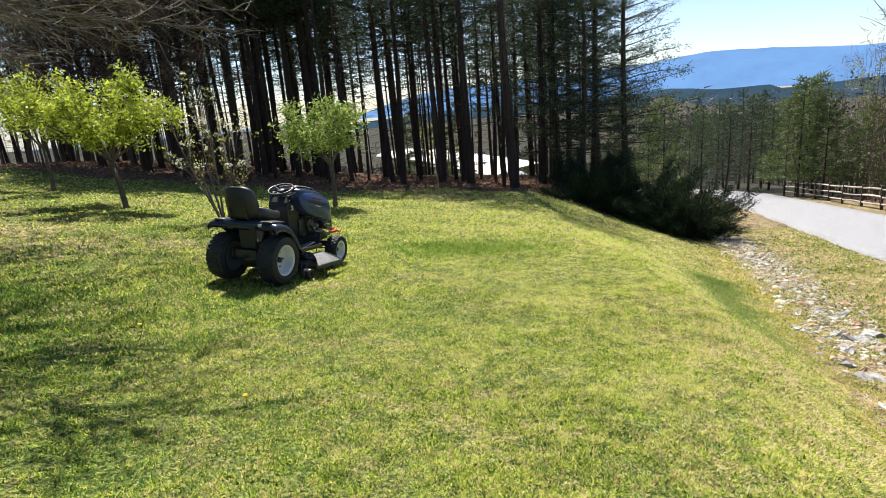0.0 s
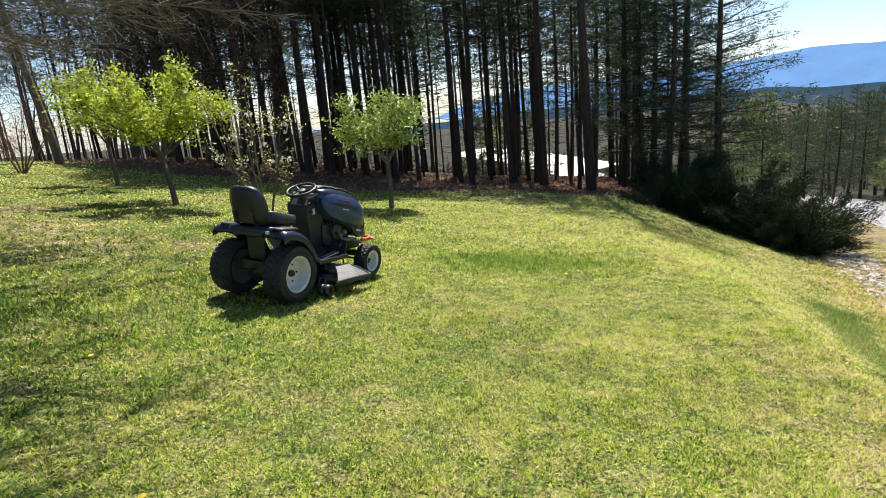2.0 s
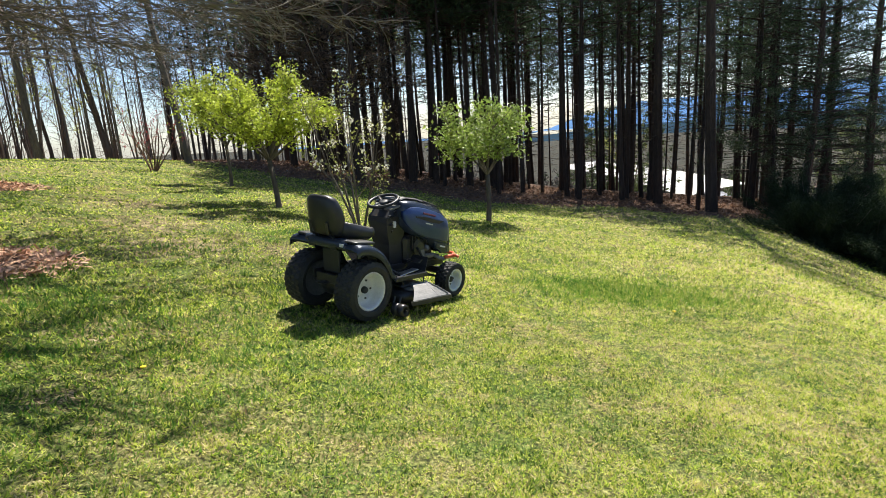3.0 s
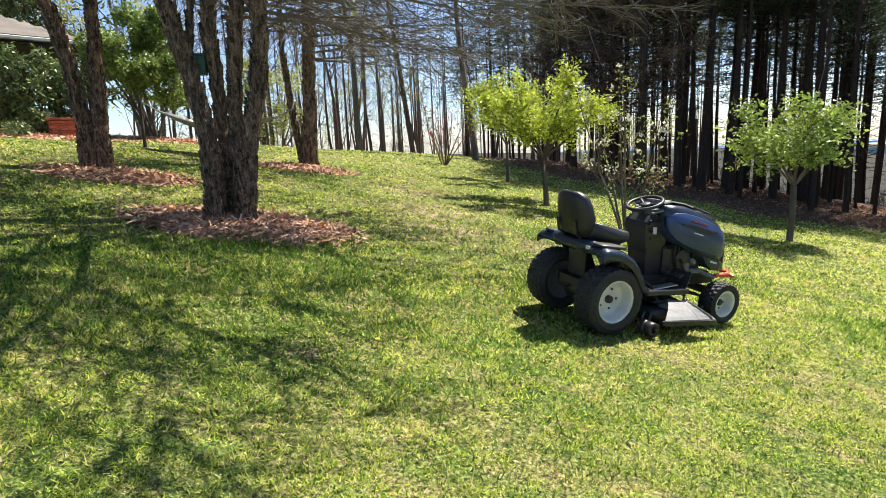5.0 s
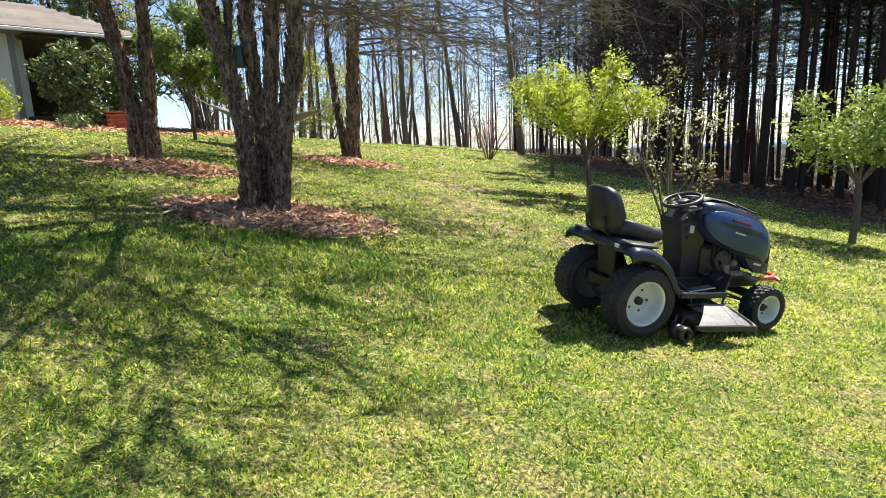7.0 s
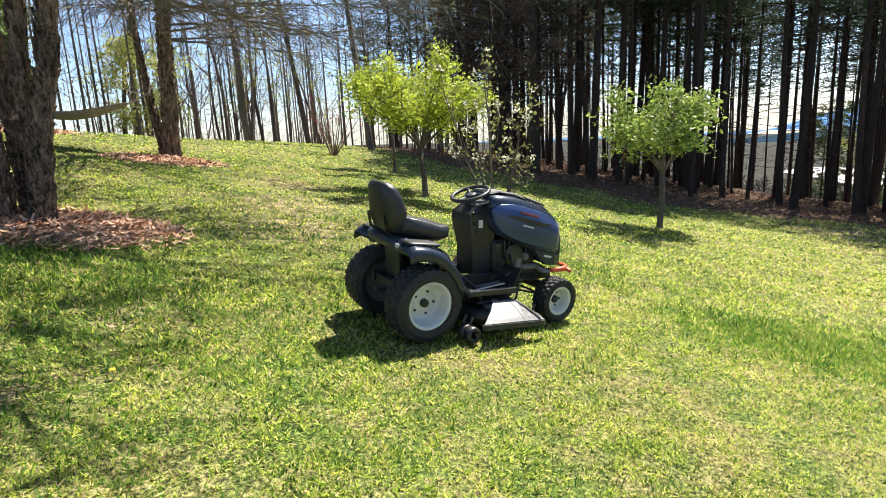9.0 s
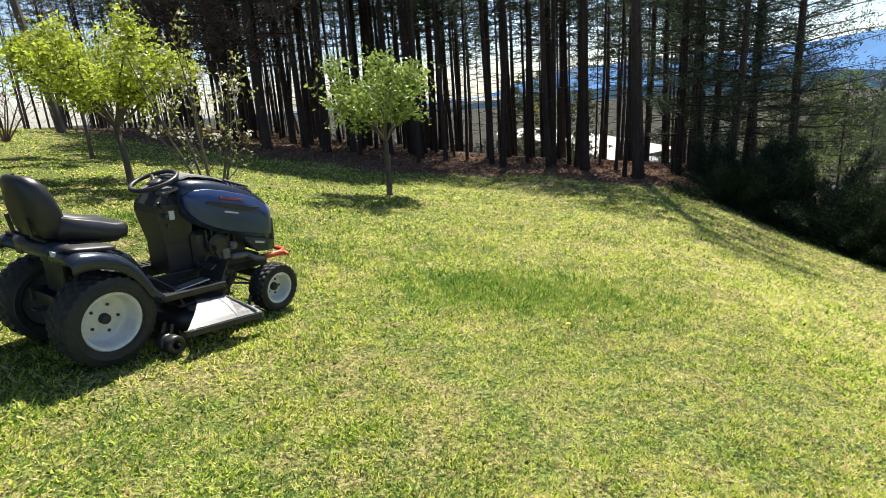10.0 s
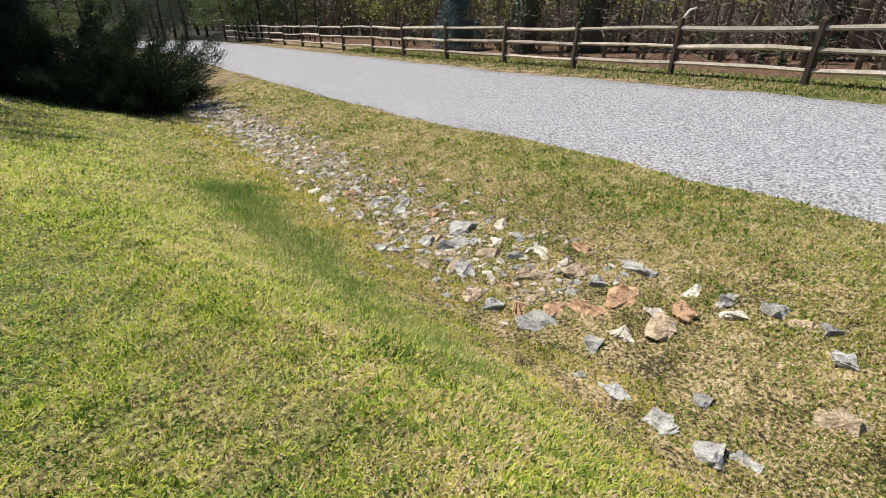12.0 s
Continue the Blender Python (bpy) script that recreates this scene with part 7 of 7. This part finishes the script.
# ---- grass ----
def grass_material(name, green, straw, bias):
    """Thin blades that let light through; lawn patches in two scales and a spread from blade to blade."""
    m, nodes, links, b = nodes_of(name)
    patch = noise_node(nodes, links, 0.9, 4, 0.6)
    spot = noise_node(nodes, links, 5.0, 3, 0.6)
    geo = nodes.new("ShaderNodeNewGeometry")
    add = nodes.new("ShaderNodeMath")
    add.operation = "MULTIPLY_ADD"
    links.new(patch.outputs[0], add.inputs[0])
    add.inputs[1].default_value = 2.6
    bold = nodes.new("ShaderNodeMath")
    bold.operation = "MULTIPLY"
    links.new(spot.outputs[0], bold.inputs[0])
    bold.inputs[1].default_value = 2.6
    links.new(bold.outputs[0], add.inputs[2])
    mix = nodes.new("ShaderNodeMath")
    mix.operation = "MULTIPLY_ADD"
    links.new(geo.outputs["Random Per Island"], mix.inputs[0])
    mix.inputs[1].default_value = 2.5
    tuft = noise_node(nodes, links, 13.0, 2, 0.5)
    tufted = nodes.new("ShaderNodeMath")
    tufted.operation = "MULTIPLY_ADD"
    links.new(tuft.outputs[0], tufted.inputs[0])
    tufted.inputs[1].default_value = 1.6
    links.new(add.outputs[0], tufted.inputs[2])
    links.new(tufted.outputs[0], mix.inputs[2])
    # the turf is drier towards the road
    spot_at = nodes.new("ShaderNodeSeparateXYZ")
    links.new(geo.outputs["Position"], spot_at.inputs[0])
    dry = nodes.new("ShaderNodeMapRange")
    for key, value in (("From Min", -4.0), ("From Max", 2.5), ("To Min", -0.2), ("To Max", 0.42)):
        dry.inputs[key].default_value = value
    links.new(spot_at.outputs["X"], dry.inputs["Value"])
    dryer = nodes.new("ShaderNodeMath")
    links.new(mix.outputs[0], dryer.inputs[0])
    links.new(dry.outputs[0], dryer.inputs[1])
    mix = dryer
    r = ramp_node(nodes, [(0.0, green[0]), (0.42, green[1]), (0.62, green[2]), (0.8, straw[0]), (1.0, straw[1])])
    mr = nodes.new("ShaderNodeMapRange")
    mr.inputs["From Min"].default_value, mr.inputs["From Max"].default_value = 3.4 - bias, 6.1 - bias
    links.new(mix.outputs[0], mr.inputs["Value"])
    links.new(mr.outputs[0], r.inputs[0])
    links.new(r.outputs[0], b.inputs["Base Color"])
    b.inputs["Roughness"].default_value = 0.5
    b.inputs["Specular IOR Level"].default_value = 0.12
    tr = nodes.new("ShaderNodeBsdfTranslucent")
    links.new(r.outputs[0], tr.inputs["Color"])
    mx = nodes.new("ShaderNodeMixShader")
    mx.inputs[0].default_value = 0.5
    links.new(b.outputs[0], mx.inputs[1])
    links.new(tr.outputs[0], mx.inputs[2])
    links.new(mx.outputs[0], nodes["Material Output"].inputs["Surface"])
    return m


LAWN = grass_material("lawn_blades", ((0.055, 0.12, 0.016), (0.39, 0.52, 0.06), (0.74, 0.8, 0.14)), ((0.64, 0.57, 0.2), (0.76, 0.65, 0.38)), 0.1)
VERGE = grass_material("verge_blades", ((0.09, 0.15, 0.022), (0.34, 0.4, 0.07), (0.52, 0.5, 0.13)), ((0.64, 0.5, 0.25), (0.8, 0.66, 0.46)), 0.12)


def path_reach(x, y):
    """Distance to the stretch of lawn beside which the walk leads."""
    ax, ay, bx, by = 0.3, 1.6, 2.2, 5.4
    f = np.clip(((x - ax) * (bx - ax) + (y - ay) * (by - ay)) / ((bx - ax) ** 2 + (by - ay) ** 2), 0, 1)
    return np.hypot(x - ax - f * (bx - ax), y - ay - f * (by - ay))


def sow(seed, cells, keep, density, height, width):
    """Blade roots and sizes over a grid of half-metre cells."""
    npr = np.random.default_rng(seed)
    cx, cy = cells
    want = density(cx, cy) * keep(cx, cy)
    n = npr.poisson(want * 0.25)
    x = np.repeat(cx, n) + npr.uniform(-0.25, 0.25, n.sum())
    y = np.repeat(cy, n) + npr.uniform(-0.25, 0.25, n.sum())
    return npr, x, y


def clumps(x, y):
    """Uneven turf: 0 in the gaps, 1 in the thick of a clump."""
    npr = np.random.default_rng(12)
    total = 0
    for wave, share in ((0.06, 0.8), (0.12, 1.0), (0.28, 0.9), (0.7, 0.7), (1.6, 0.6)):
        for _ in range(4):
            a, p = npr.uniform(0, 6.28), npr.uniform(0, 6.28)
            total = total + share * np.sin((x * math.cos(a) + y * math.sin(a)) * 6.28 / (wave * npr.uniform(0.8, 1.25)) + p + 1.5 * np.sin((x * math.sin(a) - y * math.cos(a)) * 4 / wave + p))
    return step(-2.2, 2.2, total)


def blades(name, label, npr, x, y, height, width, material, curl=0.6):
    k = len(x)
    r = path_reach(x, y)
    grow = 1 + np.maximum(r - 2.2, 0) * 0.27
    h = height * npr.uniform(0.55, 1.35, k) * np.minimum(grow, 2.0)
    w = width * npr.uniform(0.6, 1.3, k) * grow
    yaw, lean = npr.uniform(0, 2 * np.pi, k), npr.uniform(0.2, 1.1, k) * curl
    root = np.stack([x, y, land(x, y) - 0.004], 1)
    d = np.stack([np.cos(yaw) * np.sin(lean), np.sin(yaw) * np.sin(lean), np.cos(lean)], 1)
    turn = yaw + npr.uniform(0.6, 2.5, k)
    e = np.stack([np.cos(turn), np.sin(turn), 0 * turn], 1) * w[:, None]
    tip = root + d * h[:, None] + np.stack([np.cos(yaw), np.sin(yaw), -0.35 + 0 * yaw], 1) * (h * lean * 0.5)[:, None]
    v = np.stack([root - e, root + e, tip], 1).reshape(-1, 3)
    tagged(new(name, array_mesh(name, v, np.arange(k * 3).reshape(-1, 3), material)), label, "grass", kind="stuff")


cx, cy = np.meshgrid(np.arange(-20, 9, 0.5), np.arange(-1.75, 27, 0.5))
cx, cy = cx.ravel(), cy.ravel()


def in_view(x, y):
    """Lawn that comes before the lens at some time."""
    return ((y > 0.4 * np.abs(x) - 1.0) | ((x < 0.6) & (y > 1.0)) | (x > 0.8)) * step(-1.6, 0.9, y)


def lawn_keep(x, y):
    return in_view(x, y) * (1 - 0.4 * step(-0.4, 1.3, across_of(x, y))) * (1 - step(1.6, 2.2, across_of(x, y))) * (1 - wood_zone(x, y)) * (1 - 0.62 * worn_zone(x, y))


def lawn_density(x, y):
    return 33000 / (1 + (path_reach(x, y) / 2.1) ** 2) ** 1.08


npr, x, y = sow(31, (cx, cy), lawn_keep, lawn_density, 0, 0)
thick = clumps(x, y)
grown = npr.uniform(0, 1, len(x)) < 0.34 + 0.66 * thick
x, y, thick = x[grown], y[grown], thick[grown]
blades("lawn_grass", "short spring lawn grass, green with straw-coloured worn patches", npr, x, y, 0.014 + 0.013 * thick, 0.0056, LAWN, 1.35)

vx, vy = np.meshgrid(np.arange(0, 14, 0.5), np.arange(-2.75, 20, 0.5))
vx, vy = vx.ravel(), vy.ravel()


def along_of(x, y):
    return (x - ORIGIN[0]) * ALONG[0] + (y - ORIGIN[1]) * ALONG[1]


def verge_keep(x, y):
    ac = across_of(x, y)
    return step(-2.6, 0.6, y) * step(-0.3, 1.5, ac) * (1 - step(5.0, 5.3, ac - near_shift(along_of(x, y)))) * (0.72 + 0.28 * step(3.0, 3.7, ac) - 0.4 * step(2.3, 2.6, ac) * (1 - step(3.0, 3.3, ac)) * step(4, 7, along_of(x, y)))


npr, x, y = sow(32, (vx, vy), verge_keep, lambda x, y: 38000 / (1 + (path_reach(x, y) / 2.4) ** 2), 0, 0)
thick = clumps(x * 0.55 + 7, y * 0.55)
grown = npr.uniform(0, 1, len(x)) < 0.3 + 0.7 * thick
x, y = x[grown], y[grown]
blades("verge_grass", "thin yellow-brown grass and low weeds on the road verge", npr, x, y, 0.019, 0.0062, VERGE, 1.4)

# low broad-leaved weeds, in patches over the verge, the ditch and the lawn beside it
WEED = grass_material("weed_leaves", ((0.05, 0.1, 0.018), (0.13, 0.22, 0.035), (0.26, 0.36, 0.06)), ((0.42, 0.36, 0.14), (0.5, 0.36, 0.2)), 0.0)
npr, x, y = sow(36, (vx, vy), lambda x, y: verge_keep(x, y) * step(0.3, 1.9, across_of(x, y)), lambda x, y: 9000 / (1 + (path_reach(x, y) / 2.4) ** 2), 0, 0)
grown = npr.uniform(0, 1, len(x)) < clumps(x * 0.4 + 3, y * 0.4 + 9) ** 2
blades("weeds", "low broad-leaved green weeds between the ditch stones", npr, x[grown], y[grown], 0.026, 0.0095, WEED, 1.2)
npr, x, y = sow(37, (cx, cy), lawn_keep, lambda x, y: 9000 / (1 + (path_reach(x, y) / 1.9) ** 2) ** 1.3, 0, 0)
grown = npr.uniform(0, 1, len(x)) < clumps(x * 0.35 + 11, y * 0.35 + 4) ** 2
blades("clover", "small dark green clover leaves scattered through the lawn", npr, x[grown], y[grown], 0.024, 0.0085, WEED, 1.25)

# yellow moss along the foot of the bank
MOSS = grass_material("bank_moss", ((0.26, 0.31, 0.03), (0.48, 0.5, 0.06), (0.62, 0.55, 0.1)), ((0.68, 0.5, 0.18), (0.74, 0.57, 0.33)), -0.1)
npr, x, y = sow(35, (vx, vy), lambda x, y: step(1.55, 1.85, across_of(x, y)) * (1 - step(2.0, 2.35, across_of(x, y))), lambda x, y: 9000 / (1 + (path_reach(x, y) / 3.2) ** 2), 0, 0)
blades("moss", "yellow-green moss and dry grass at the foot of the bank", npr, x, y, 0.024, 0.0085, MOSS, 1.3)

# past the fence: a strip of green grass
fx, fy = np.meshgrid(np.arange(8, 22, 0.5), np.arange(-2, 24, 0.5))
fx, fy = fx.ravel(), fy.ravel()
npr, x, y = sow(33, (fx, fy), lambda x, y: step(10.15, 10.6, across_of(x, y)) * (1 - step(11.4, 12.4, across_of(x, y))), lambda x, y: 300 + 0 * x, 0, 0)
ROADSIDE = grass_material("roadside_blades", ((0.04, 0.08, 0.015), (0.12, 0.19, 0.03), (0.22, 0.27, 0.06)), ((0.32, 0.3, 0.12), (0.42, 0.36, 0.2)), 0.0)
blades("roadside_grass", "green roadside grass under the fence", npr, x, y, 0.04, 0.005, ROADSIDE, 0.9)

# coarse tufts that stand above the mown turf
npr = np.random.default_rng(8)
TUFT = grass_material("coarse_tufts", ((0.06, 0.14, 0.03), (0.12, 0.24, 0.04), (0.22, 0.34, 0.06)), ((0.25, 0.3, 0.08), (0.3, 0.3, 0.1)), 0.1)
tx, ty = [], []
for _ in range(720):
    u = npr.uniform()
    if u < 0.42:
        px, py = corridor(npr.uniform(1.6, 7.0), npr.normal(1.2, 0.2))
    else:
        px, py = (npr.uniform(-6, 3.2), 2.2 + 10 * npr.uniform() ** 1.6) if u > 0.68 else (npr.uniform(-6.5, 0.3), npr.uniform(2.3, 6.3))
    if across_of(px, py) > 1.9 or in_view(px, py) < 0.5:
        continue
    m = npr.integers(18, 90)
    tx.append(px + npr.normal(0, 0.06 + m * 0.0008, m))
    ty.append(py + npr.normal(0, 0.06 + m * 0.0008, m))
tx, ty = np.concatenate(tx), np.concatenate(ty)
blades("grass_tufts", "coarse darker green grass tufts standing in the lawn", npr, tx, ty, 0.048, 0.0036, TUFT, 1.0)

# a lusher dark green patch in the middle of the lawn
npr = np.random.default_rng(19)
a, r = npr.uniform(0, 6.28, 8000), np.sqrt(npr.uniform(0, 1, 8000)) * npr.choice([0.7, 1.0, 1.25], 8000)
lx, ly = 0.6 + 1.35 * r * np.cos(a), 9.25 + 0.75 * r * np.sin(a)
LUSH = grass_material("lush_blades", ((0.05, 0.14, 0.02), (0.14, 0.28, 0.035), (0.25, 0.38, 0.05)), ((0.35, 0.42, 0.08), (0.45, 0.45, 0.12)), 0.0)
n = 5200
lx, ly = np.concatenate([lx, npr.uniform(-6.5, -0.8, n)]), np.concatenate([ly, npr.uniform(2.3, 6.2, n)])
blades("lush_grass", "patch of lusher dark green grass in the lawn", npr, lx, ly, 0.04, 0.0055, LUSH, 0.9)

# leaf litter under the pines
LITTER = surface("fallen_leaves", (0.12, 0.06, 0.035), (0.36, 0.22, 0.14), 3, 30, 0.9, bump=0, island=0.5, thin=0.2)
count = 22000
x, y = npr.uniform(-26, 9, count), npr.uniform(22, 36, count)
keep = npr.uniform(0, 1, count) < wood_zone(x, y)
x, y = x[keep], y[keep]
spots = np.stack([x, y, land(x, y) + 0.02], 1)
tagged(new("leaf_litter", leaf_cloud(random.Random(3), spots, 1, 0.015, 0.07, "leaf_litter", LITTER, 0.35)), "dry brown fallen leaves and pine straw on the wood floor", "leaf litter", kind="stuff")

# dandelions
DANDELION = surface("dandelion_yellow", (0.7, 0.5, 0.02), (0.85, 0.65, 0.05), 20, 90, 0.7, bump=0)
for px, py in ((-1.35, 3.35), (-2.8, 4.9), (0.9, 8.3)):
    z = hz(px, py)
    flower = thing("dandelion", "small yellow dandelion flower in the lawn", "flower", pose(px, py, z, 0, 0, 0), "dandelions in the lawn")
    part("stalk", Geo().tube([(0, 0, 0), (0.005, 0, 0.06)], [0.003, 0.0025], 5), LEAF_GREEN, flower)
    part("bloom", Geo().lathe([(0.055, 0.004), (0.062, 0.02), (0.07, 0.018), (0.074, 0)], 12, axis="Z"), DANDELION, flower)
